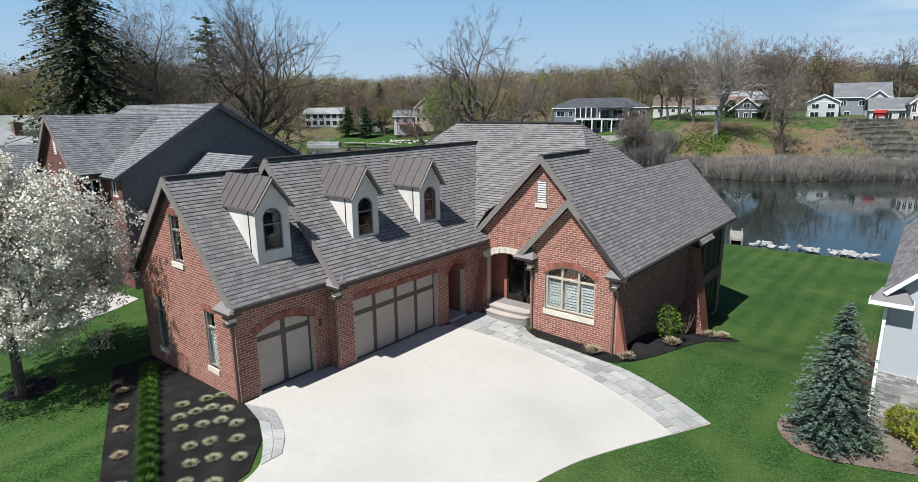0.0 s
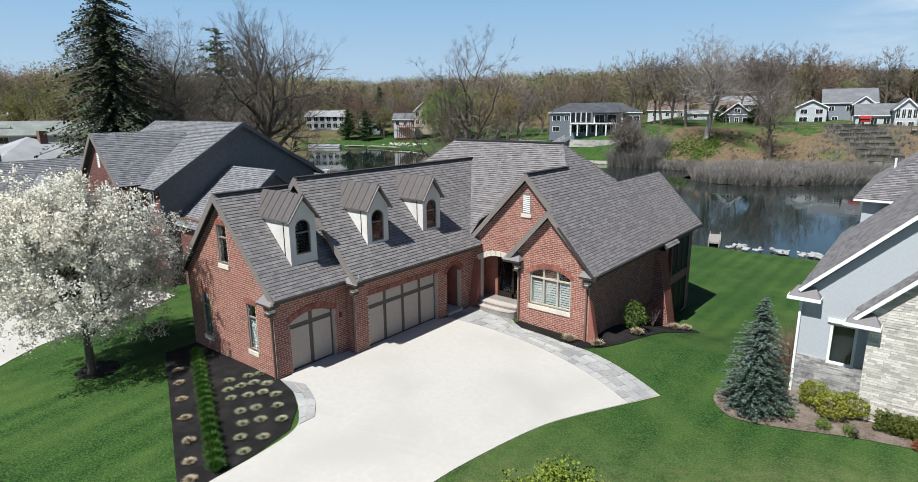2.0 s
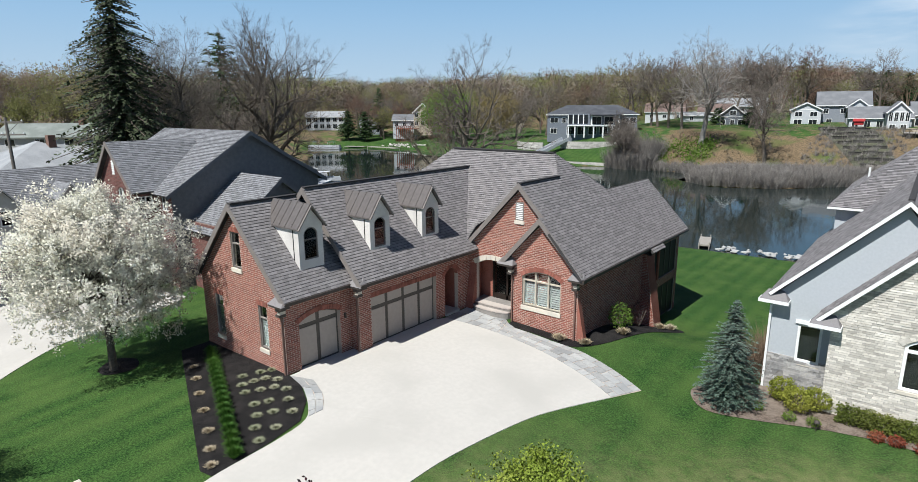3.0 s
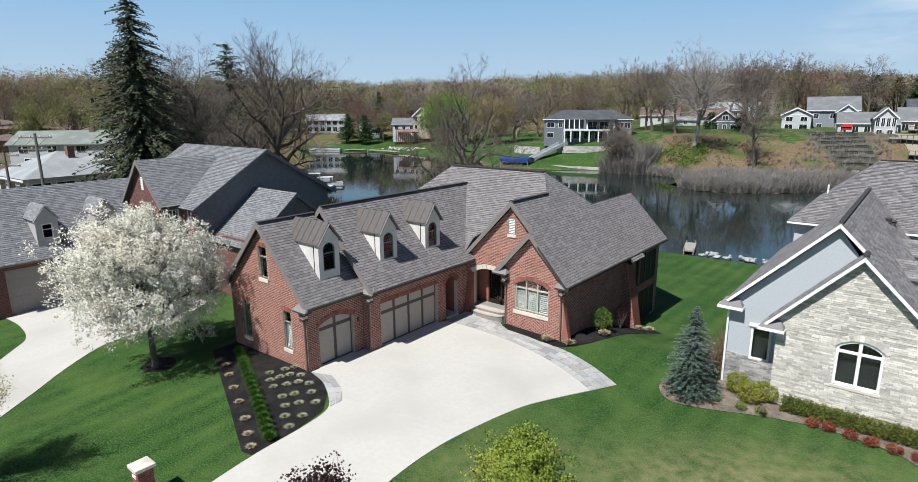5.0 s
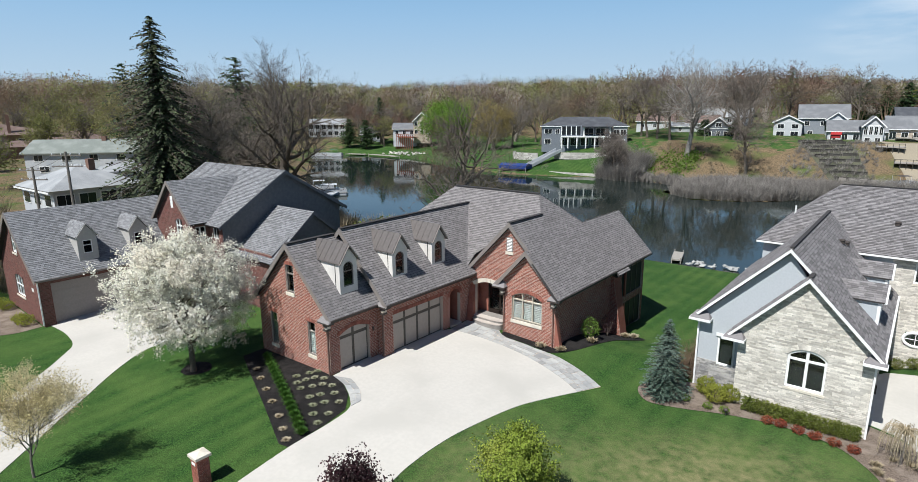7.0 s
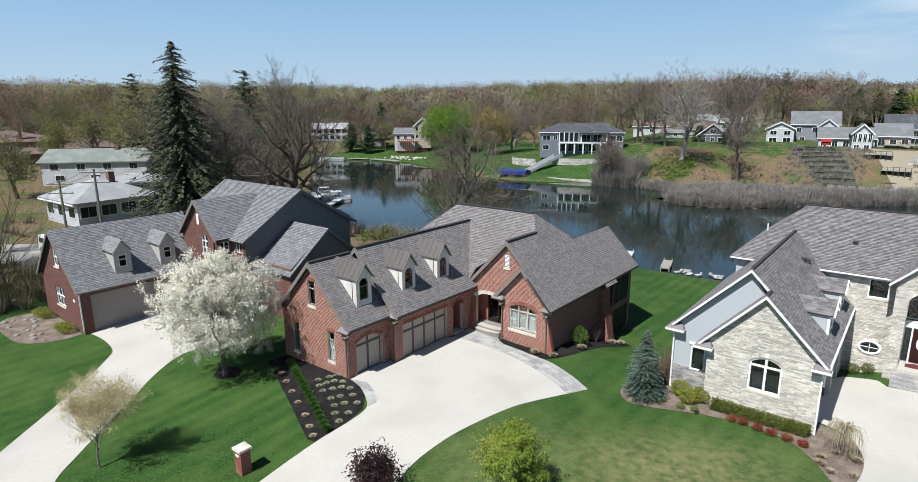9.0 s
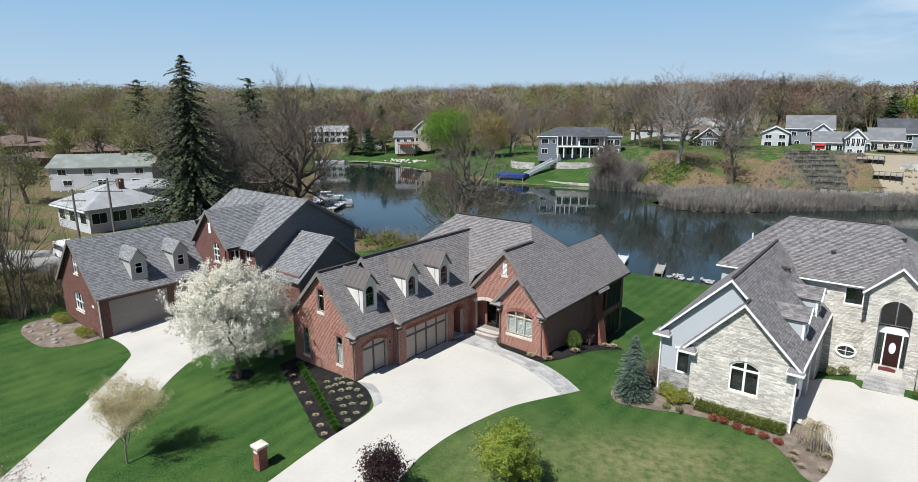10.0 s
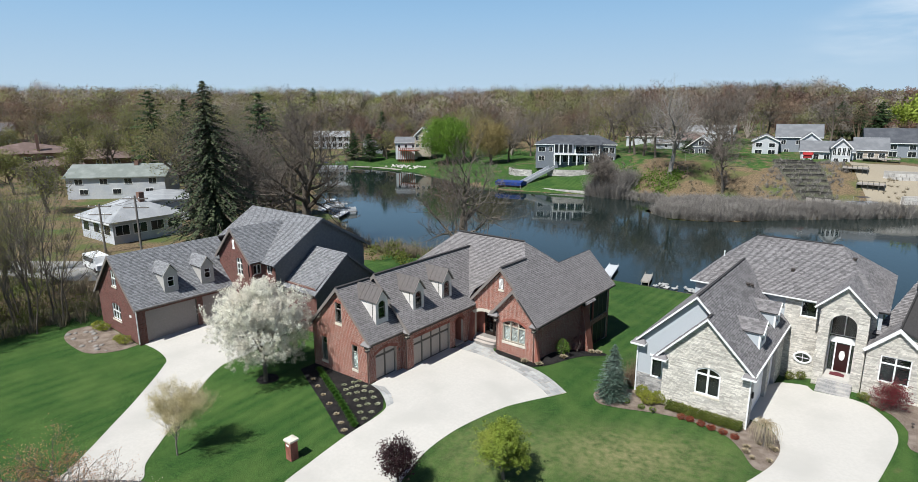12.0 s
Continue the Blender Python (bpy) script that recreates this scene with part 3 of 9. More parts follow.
# garage wing, higher part
wall(house, "y-", 3.72, [(-6.6, -0.3), (0.6, -0.3), (0.6, 4.1), (-2.74, 7.55), (-6.6, 3.5)], [(-6.55, -0.3, 0.0, 3.45)], label="brick gable step")
wall(house, "x+", 0.604, [(3.723, -0.3), (12.3, -0.3), (12.3, 3.75), (3.723, 3.75)], [(4.5, -0.3, 9.25, 2.55), (10.0, 0.1, 11.15, 2.7)])
roof_plane(house, [(1.22, 3.35, 3.56), (1.22, 12.75, 3.56), (0.73, 12.75, 4.08), (-2.74, 16.6, 7.74), (-2.74, 3.35, 7.74)])
roof_plane(house, [(-6.7, 3.35, 3.56), (-6.7, 16.6, 3.56), (-2.74, 16.6, 7.74), (-2.74, 3.35, 7.74)])
# main hipped roof
FRONT = lambda y: 8.75 - 0.8 * (17.68 - y)  # noqa: E731
roof_plane(house, [(-9.6, 11.8, FRONT(11.8)), (0.73, 11.85, FRONT(11.85)), (0.73, 12.75, FRONT(12.75)), (4.05, 16.2, FRONT(16.2)), (2.95, 17.68, 8.75), (-5.02, 17.68, 8.75)])
roof_plane(house, [(-9.6, 23.7, 3.9), (-9.6, 11.8, FRONT(11.8)), (-5.02, 17.68, 8.75)])
roof_plane(house, [(5.1, 23.7, 3.9), (-9.6, 23.7, 3.9), (-5.02, 17.68, 8.75), (2.95, 17.68, 8.75), (5.1, 20.4, 6.46)])
# the long slope over study and rear wing
roof_plane(house, [(8.26, 11.45, 3.16), (8.26, 27.16, 3.16), (5.12, 27.16, RIGHT(5.12)), (5.12, 20.4, RIGHT(5.12)), (2.95, 17.68, RIGHT(2.95)), (4.05, 16.2, RIGHT(4.05)), (4.05, 12.05, RIGHT(4.05)), (5.62, 12.05, RIGHT(5.62)), (5.62, 11.65, RIGHT(5.62))])
roof_plane(house, [(2.0, 27.16, 3.2), (2.0, 20.4, 3.2), (5.12, 20.4, RIGHT(5.12)), (5.12, 27.16, RIGHT(5.12))])
# entry gable and study gable, left slopes
roof_plane(house, [(0.4, 16.2, 3.74), (0.4, 12.05, 3.74), (4.05, 12.05, RIGHT(4.05)), (4.05, 16.2, RIGHT(4.05))])
roof_plane(house, [(3.2, 13.5, 3.25), (3.2, 11.65, 3.25), (5.62, 11.65, RIGHT(5.62)), (5.62, 13.5, RIGHT(5.62))])
wall(house, "y-", 12.3, [(0.6, -0.3), (4.2, -0.3), (7.0, 4.1), (4.05, 7.25), (0.6, 3.75)], [(1.1, 0.0, 3.5, 3.05)])
wall(house, "y-", 11.95, [(3.75, -0.8), (7.8, -0.8), (7.8, 3.5), (5.62, 5.6), (3.75, 3.7)], [(4.47, 1.0, 6.82, 3.0)])
wall(house, "x+", 7.804, [(11.953, -3.0), (26.8, -3.0), (26.8, 3.2), (11.953, 3.2)], [(22.4, -2.6, 26.4, -0.2), (22.4, 0.3, 26.4, 2.6)])
wall(house, "x-", 3.754, [(11.96, -0.5), (12.6, -0.5), (12.6, 3.4), (11.96, 3.4)], pieces=False, base=M_BRICK)
wall(house, "y+", 26.8, [(2.4, -3.0), (7.8, -3.0), (7.8, 3.2), (5.12, 6.2), (2.4, 3.2)], pieces=False, base=M_BRICK)
wall(house, "x-", -6.836, [(0.01, -1), (23.29, -1), (23.29, 3.6), (0.01, 3.6)], pieces=False, base=M_BRICK)
wall(house, "y+", 23.3, [(-6.84, -3), (7.8, -3), (7.8, 3.6), (-6.84, 3.6)], pieces=False, base=M_BRICK)


def spot(face, at, u, z, out=0.0):
    """A place on an upright wall: along, height, and out from it."""
    n = PLANES[face][1]
    if face[0] == "x":
        return Vector((at + n[0] * out, u, z))
    return Vector((u, at + n[1] * out, z))


def slab_on(g, face, at, u0, z0, u1, z1, o0, o1):
    a, b = spot(face, at, u0, z0, o0), spot(face, at, u1, z1, o1)
    return g.box(min(a.x, b.x), min(a.y, b.y), min(a.z, b.z), max(a.x, b.x), max(a.y, b.y), max(a.z, b.z))


def arc(u0, u1, zs, rise, n=10):
    w = u1 - u0
    r = (w * w / 4 + rise * rise) / (2 * rise)
    half = math.asin(min(1, w / 2 / r))
    c = (u0 + u1) / 2
    return [(c + r * math.sin(-half + 2 * half * i / n), zs + rise - r + r * math.cos(-half + 2 * half * i / n)) for i in range(n + 1)], (c, zs + rise - r, r, half)


def arch_fill(parent, face, at, u0, u1, zs, rise, z1, mat, thick=0.25, name="arch_fill"):
    pts, _ = arc(u0, u1, zs, rise)
    g = Geo()
    for (a, b), (c, d) in zip(pts, pts[1:]):
        g.prism([spot(face, at, a, b), spot(face, at, c, d), spot(face, at, c, z1 + 0.01), spot(face, at, a, z1 + 0.01)], -Vector(PLANES[face][1]) * thick)
    return part(name, g, mat, parent)


def arch_band(parent, face, at, u0, u1, zs, rise, band, mat, n, out=0.03, name="arch", thick=0.12):
    """Wedge-shaped bricks or stones round a segmental arch, each its own piece in one band."""
    _, (c, zc, r, half) = arc(u0, u1, zs, rise)
    g = Geo()
    for i in range(n):
        a, b = -half + 2 * half * (i + 0.04) / n, -half + 2 * half * (i + 0.96) / n
        q = [(c + rr * math.sin(t), zc + rr * math.cos(t)) for rr, t in ((r, a), (r, b), (r + band, b), (r + band, a))]
        g.prism([spot(face, at, u, z, out) for u, z in q], -Vector(PLANES[face][1]) * thick)
    return part(name, g, mat, parent, kind="stuff" if n > 3 else "")


def window(parent, face, at, u0, z0, u1, z1, frame=M_CREAM, sill=None, cols=1, bars=(), recess=0.1, fw=0.06, blind=None, arch=0.0, sill_h=0.13, blind_top=None, name="window", pane=M_GLASS, shade_back=M_ROOM_SHADE):
    """A framed window in its opening: frame, panes, sill and the shutters behind; arch: the rise of a bowed head."""
    g = Geo()
    zt = z1 - arch
    slab_on(g, face, at, u0, z0, u0 + fw, zt, -recess - 0.05, -recess + 0.04)
    slab_on(g, face, at, u1 - fw, z0, u1, zt, -recess - 0.05, -recess + 0.04)
    slab_on(g, face, at, u0 + fw, z0, u1 - fw, z0 + fw, -recess - 0.05, -recess + 0.04)
    if arch:
        pts, _ = arc(u0, u1, zt, arch)
        inner, _ = arc(u0 + fw, u1 - fw, zt, arch - fw)
        for (a, b), (c, d), (e, h), (i, j) in zip(pts, pts[1:], inner, inner[1:]):
            g.prism([spot(face, at, a, b, -recess + 0.04), spot(face, at, c, d, -recess + 0.04), spot(face, at, i, j, -recess + 0.04), spot(face, at, e, h, -recess + 0.04)], -Vector(PLANES[face][1]) * 0.09)
    else:
        slab_on(g, face, at, u0 + fw, z1 - fw, u1 - fw, z1, -recess - 0.05, -recess + 0.04)
    for k in range(1, cols):
        u = u0 + (u1 - u0) * k / cols
        slab_on(g, face, at, u - fw * 0.6, z0 + fw, u + fw * 0.6, (z1 - fw if not arch else zt + arch * 0.75), -recess - 0.04, -recess + 0.045)
    for z in bars:
        slab_on(g, face, at, u0 + fw, z - fw * 0.5, u1 - fw, z + fw * 0.5, -recess - 0.045, -recess + 0.043)
    w = part(name, g, frame, parent)
    p = Geo()
    if arch:
        pts, _ = arc(u0 + 0.02, u1 - 0.02, zt, arch - 0.02)
        p.prism([spot(face, at, u0 + 0.02, z0 + 0.02, -recess)] + [spot(face, at, a, b, -recess) for a, b in pts] + [spot(face, at, u1 - 0.02, z0 + 0.02, -recess)], -Vector(PLANES[face][1]) * 0.012)
    else:
        slab_on(p, face, at, u0 + 0.02, z0 + 0.02, u1 - 0.02, z1 - 0.02, -recess - 0.012, -recess)
    pn = part("pane", p, pane, w)
    pn.visible_shadow = False
    # added near-black sheet behind the pane, painting in the unlit room's shade
    if shade_back:
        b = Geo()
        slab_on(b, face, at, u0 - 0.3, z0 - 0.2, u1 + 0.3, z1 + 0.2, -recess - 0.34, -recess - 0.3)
        part("dark_room", b, shade_back, w)
    if blind:
        top = blind_top or z1 - fw
        for k in range(cols):
            a = u0 + (u1 - u0) * k / cols + fw
            c = u0 + (u1 - u0) * (k + 1) / cols - fw
            s = Geo()
            z = z0 + fw + 0.04
            while z < top - 0.05:
                q = [spot(face, at, a, z, -recess - 0.05), spot(face, at, c, z, -recess - 0.05), spot(face, at, c, z + 0.06, -recess - 0.1), spot(face, at, a, z + 0.06, -recess - 0.1)]
                s.prism(q, (0, 0, 0.012))
                z += 0.125
            for x0, x1 in ((a, a + 0.05), (c - 0.05, c)):
                slab_on(s, face, at, x0, z0 + fw, x1, top, -recess - 0.11, -recess - 0.05)
            part("shutter", s, blind, w)
    if sill:
        s = Geo()
        slab_on(s, face, at, u0 - 0.05, z0 - sill_h, u1 + 0.05, z0, -recess, 0.06)
        part("sill", s, sill, w)
    return w


def dormer(parent, x, y0, y1, zb, ze, za, back, wall_mat=M_STUCCO, roof_mat=M_METALROOF, seams=6, win=(0.28, 0.45, 1.62, 0.3), frame=M_TRIM, trim=M_TRIM, shingled=False, cheek=None):
    """A gabled dormer that looks along +x: stucco body, bowed window, seamed metal roof. win: inset, foot, head and rise of the window."""
    ym, o = (y0 + y1) / 2, 0.12
    g = Geo()
    w0, w1 = y0 + win[0], y1 - win[0]
    z0, z1 = zb + win[1], zb + win[2] + win[3]
    poly = [(y0, zb - 0.3), (y1, zb - 0.3), (y1, ze), (ym, za - 0.16), (y0, ze)]
    g = wall_mesh(poly, [(w0, z0, w1, z1)], lambda a, b: Vector((x, a, b)), Vector((-0.14, 0, 0)))
    d = part("dormer", g, wall_mat, parent)
    for ya, yb in ((y0, y0 + 0.12), (y1 - 0.12, y1)):
        part("cheek", Geo().box(x - back, ya, zb - 0.3, x - 0.1401, yb, ze), cheek or wall_mat, d)
    if win[3]:
        arch_fill(d, "x+", x, w0, w1, z1 - win[3], win[3], z1, wall_mat, 0.14)
    window(d, "x+", x, w0, z0, w1, z1, frame, cols=1, bars=(z0 + (z1 - z0) * 0.62,), recess=0.06, fw=0.05, arch=win[3])
    slope = Vector((0, ym - (y0 - o), za - (ze - 0.06)))
    for sgn, ye in ((1, y0 - o), (-1, y1 + o)):
        a, b = Vector((x + 0.15, ye, ze - 0.06)), Vector((x + 0.15, ym, za))
        r = Geo().prism([a, b, b - Vector((back + 0.15, 0, 0)), a - Vector((back + 0.15, 0, 0))], (0, 0, -0.07))
        rf = part("dormer_roof", r, roof_mat, d)
        for k in range(seams):
            t = x + 0.12 - (back + 0.1) * k / seams
            s = Geo()
            bar(s, (t, ye, ze - 0.04), (t, ym, za + 0.02), 0.025, 0.04, (1, 0, 0))
            part("seam", s, roof_mat, rf)
        if shingled:
            up = (b - a).normalized()
            nrm = Vector((0, -sgn * up.z, abs(up.y)))
            rects = laid([(0, 0), (back + 0.15, 0), (back + 0.15, (b - a).length), (0, (b - a).length)], (), 0.32, 0.145, 0.004, random.Random(4), 0.45)
            part("shingle", slabs(rects, a, (-1, 0, 0), up, nrm, 0.02, 0.012), shingled, rf, kind="stuff")
        t = Geo()
        bar(t, a + Vector((0.02, 0, -0.07)), b + Vector((0.02, 0, -0.07)), 0.05, 0.13, (1, 0, 0))
        part("rake_board", t, trim, d)
    return d


for args in ((-0.41, 1.33, 2.65, 4.42, 6.42, 7.4, 2.7), (0.12, 5.06, 6.38, 4.37, 6.42, 7.45, 2.9), (0.12, 8.77, 10.09, 4.37, 6.42, 7.45, 2.9)):
    dormer(house, *args)

# windows of the gable end
window(house, "y-", 0.0, -3.78, 4.35, -3.02, 6.05, M_TRIM, M_LIME, bars=(5.5,), sill_h=0.2)
window(house, "y-", 0.0, -1.94, 0.85, -1.26, 2.9, M_TRIM, M_LIME, bars=(2.3,), blind=M_BLIND, blind_top=2.25, sill_h=0.2)
window(house, "y-", 0.0, -5.72, 0.6, -5.04, 2.7, M_TRIM, M_LIME, bars=(2.1,), blind=M_BLIND, blind_top=2.05, sill_h=0.2)
for u0, u1, z in ((-3.85, -2.95, 6.06), (-2.01, -1.19, 2.91), (-5.79, -4.97, 2.71)):
    g = Geo()
    n = 12
    for i in range(n):
        slab_on(g, "y-", 0.0, u0 + (u1 - u0) * i / n + 0.004, z, u0 + (u1 - u0) * (i + 1) / n - 0.004, z + 0.21, -0.1, 0.028)
    part("soldier_course", g, M_BRICK, house, kind="stuff")
# study window
arch_fill(house, "y-", 11.95, 4.47, 6.82, 2.62, 0.38, 3.0, M_BRICK)
arch_band(house, "y-", 11.95, 4.42, 6.87, 2.6, 0.4, 0.23, M_BRICK, 34)
window(house, "y-", 11.95, 4.47, 1.0, 6.82, 3.0, M_CREAM, M_LIME, cols=3, bars=(2.42,), blind=M_BLIND, blind_top=2.36, arch=0.38, sill_h=0.24, recess=0.14, fw=0.08)
# louvred vent
g = Geo()
for z in np.arange(5.62, 6.5, 0.1):
    g.prism([spot("y-", 12.3, 3.8, z, 0.03), spot("y-", 12.3, 4.2, z, 0.03), spot("y-", 12.3, 4.2, z + 0.07, -0.02), spot("y-", 12.3, 3.8, z + 0.07, -0.02)], (0, 0, 0.015))
vent = part("vent", Geo().box(3.74, 12.272, 5.55, 3.8, 12.35, 6.56).box(4.2, 12.272, 5.55, 4.26, 12.35, 6.56).box(3.8, 12.272, 6.5, 4.2, 12.35, 6.56).box(3.78, 12.292, 5.55, 4.22, 12.3, 6.5), M_TRIM, house)
part("louvre", g, M_WHITE, vent)
part("sill", Geo().box(3.7, 12.23, 5.36, 4.3, 12.32, 5.55), M_LIME, vent)


# garage doors
def garage_door(parent, y0, y1, z0, z1, x, cols, bar_z, arch=0.0):
    g = Geo().box(x - 0.05, y0, z0, x, y1, z1)
    d = part("garage_door", g, M_DOORFRAME, parent)
    w = (y1 - y0) / cols
    for k in range(cols):
        a, b = y0 + w * k + 0.1, y0 + w * (k + 1) - 0.1
        part("panel", Geo().box(x - 0.02, a, z0 + 0.14, x + 0.025, b, bar_z - 0.1), M_DOOR, d)
        top = z1 - 0.08
        if arch:
            m, h = (y0 + y1) / 2, (y1 - y0) / 2
            cut = lambda q: top - arch * ((q - m) / h) ** 2 * 0.9  # noqa: E731
            part("panel", Geo().prism([(x - 0.02, a, bar_z + 0.1), (x - 0.02, b, bar_z + 0.1), (x - 0.02, b, cut(b)), (x - 0.02, (a + b) / 2, cut((a + b) / 2)), (x - 0.02, a, cut(a))], (0.045, 0, 0)), M_DOOR, d)
        else:
            part("panel", Geo().box(x - 0.02, a, bar_z + 0.1, x + 0.025, b, top), M_DOOR, d)
    part("weather_strip", Geo().box(x - 0.04, y0, z0, x + 0.03, y1, z0 + 0.07), M_GUTTER, d)
    return d


garage_door(house, 0.75, 3.05, -0.05, 2.5, -0.22, 2, 1.95, 0.3)
arch_fill(house, "x+", 0.0, 0.75, 3.05, 2.2, 0.3, 2.5, M_BRICK)
arch_band(house, "x+", 0.0, 0.68, 3.12, 2.2, 0.32, 0.23, M_BRICK, 34)
garage_door(house, 4.5, 9.25, -0.05, 2.55, 0.38, 4, 1.9)
g = Geo()
for i in range(66):
    slab_on(g, "x+", 0.6, 4.5 + 4.75 * i / 66 + 0.004, 2.55, 4.5 + 4.75 * (i + 1) / 66 - 0.004, 2.78, -0.1, 0.028)
part("soldier_course", g, M_BRICK, house, kind="stuff")
# arched side porch
arch_fill(house, "x+", 0.6, 10.0, 11.15, 2.25, 0.45, 2.7, M_BRICK)
arch_band(house, "x+", 0.6, 9.95, 11.2, 2.25, 0.47, 0.2, M_BRICK, 20)
part("porch_slab", Geo().box(-0.7, 10.0, -0.2, 0.72, 11.15, 0.14), M_CONCRETE, house)
part("porch_wall", Geo().box(-0.75, 9.8, -0.2, -0.68, 11.35, 3.0), M_BRICK, house)
part("porch_wall", Geo().box(-0.68, 11.15, -0.2, 0.34, 11.2, 3.0), M_BRICK, house)
part("porch_wall", Geo().box(-0.68, 9.9, -0.2, 0.34, 9.98, 3.0), M_BRICK, house)
part("side_door", Geo().box(-0.68, 10.15, 0.14, -0.64, 11.0, 2.2), M_DOORFRAME, house)

# front door porch
arch_fill(house, "y-", 12.3, 1.1, 3.5, 2.68, 0.37, 3.05, M_LIME)
arch_band(house, "y-", 12.3, 1.0, 3.6, 2.66, 0.4, 0.28, M_LIME, 9, 0.05)
M_TREAD = surface("pinkish stone tread", [(0.46, 0.4, 0.36), (0.39, 0.34, 0.31), (0.5, 0.45, 0.4)], 0.85, 8, 1.0, 0.2, 60)
M_PORCH = surface("grey porch stone", [(0.25, 0.23, 0.21), (0.2, 0.185, 0.17), (0.28, 0.26, 0.24)], 0.85, 8, 1.0, 0.2, 60)
part("porch_floor", Geo().box(0.9, 12.5, -0.3, 3.9, 13.6, 0.5), M_PORCH, house)
for depth, z, low in ((0.62, 0.3, 0.4), (0.3, 0.49, 0.188)):
    bow = [(2.33 + 1.27 * math.sin(t), 12.3 - depth * math.cos(t) ** 0.5) for t in np.linspace(-1.5, 1.5, 15)]
    top = [(1.06, 12.55)] + bow + [(3.6, 12.55)]
    st = part("step", Geo().prism([(x, y, z - low) for x, y in top], (0, 0, low - 0.062)), M_PORCH, house)
    part("tread", Geo().prism([(x, y - 0.03, z - 0.06) for x, y in top], (0, 0, 0.06)), M_TREAD, st)
M_ENTRY = surface("dark stained door", [(0.022, 0.015, 0.012), (0.016, 0.011, 0.009)], 0.4, 6, 0.8, 0.1)
door = part("front_door", Geo().box(1.6, 13.2, 0.5, 1.72, 13.3, 2.95).box(2.56, 13.2, 0.5, 2.7, 13.3, 2.95).box(3.44, 13.2, 0.5, 3.58, 13.3, 2.95).box(1.72, 13.2, 0.5, 3.44, 13.3, 0.8).box(1.72, 13.2, 2.8, 3.44, 13.3, 2.95), M_ENTRY, house, "dark double door with tall glass")
part("pane", Geo().box(1.7, 13.24, 0.78, 3.46, 13.26, 2.82), M_GLASS, door)
# near-black sheet behind the door glass, painted as the hall's shade
part("dark_hall", Geo().box(1.65, 13.5, 0.5, 3.5, 13.55, 2.9), M_ROOM_SHADE, door)
part("porch_back", Geo().box(0.7, 13.25, -0.2, 1.6, 13.4, 3.4).box(3.58, 13.25, -0.2, 3.9, 13.4, 3.4).box(1.6, 13.25, 2.95, 3.58, 13.4, 3.4), M_BRICK, house)
part("porch_ceiling", Geo().box(0.7, 12.56, 3.06, 3.9, 13.25, 3.12), M_TRIM, house)
part("porch_side", Geo().box(0.62, 12.56, -0.2, 0.72, 13.24, 3.06), M_BRICK, house)
part("porch_side", Geo().box(3.62, 12.56, -0.2, 3.72, 13.24, 3.06), M_BRICK, house)
part("pier", Geo().prism([(0.62, 12.3, 2.66), (1.08, 12.3, 2.66), (1.08, 11.95, -0.3), (0.62, 11.85, -0.3)], (0, 0.02, 0)).prism([(0.62, 12.29, 2.6), (0.62, 11.75, -0.3), (0.62, 12.29, -0.3)], (0.47, 0, 0)), M_BRICK, house)


# eaves: rake boards, gutters, returns, ridges, downspouts
def rake(parent, a, b, mat=M_TRIM, deep=0.24, up=(0, 1, 0), wide=0.05):
    g = Geo()
    a = Vector(a) + (Vector(a) - Vector(b)).normalized() * deep * 0.5
    wide += 0.006 if (Vector(b) - Vector(a)).dot((1, 1, 0)) > 0 else 0
    bar(g, Vector(a) + Vector((0, 0, -deep * 0.5)), Vector(b) + Vector((0, 0, -deep * 0.5)), deep, wide, up)
    return part("rake_board", g, mat, parent)


for a, b, y in (((-3.3, 7.37), (0.5, 3.5), -0.27), ((-3.3, 7.37), (-7.1, 3.5), -0.27), ((-2.74, 7.74), (1.22, 3.56), 3.33), ((-2.74, 7.74), (-5.2, 5.14), 3.33),
                ((4.05, 7.56), (5.75, 5.79), 12.03), ((4.05, 7.56), (0.55, 3.9), 12.03), ((5.62, 5.92), (8.1, 3.33), 11.63), ((5.62, 5.92), (3.3, 3.37), 11.63)):
    rake(house, (a[0], y, a[1]), (b[0], y, b[1]))
for a, b in (((0.53, -0.25, 3.45), (0.53, 3.35, 3.45)), ((1.25, 3.35, 3.5), (1.25, 12.05, 3.5)), ((8.29, 11.5, 3.1), (8.29, 27.1, 3.1))):
    g = Geo()
    bar(g, a, b, 0.12, 0.13)
    part("gutter", g, M_GUTTER, house)
for a, b in (((0.02, -0.2, 3.42), (0.48, 3.6, 3.44)), ((0.62, 3.72, 3.48), (1.2, 12.2, 3.5)), ((7.82, 12.0, 3.04), (8.24, 26.8, 3.06))):
    part("soffit", Geo().box(a[0], a[1], a[2], b[0], b[1], b[2]), M_TRIM, house)


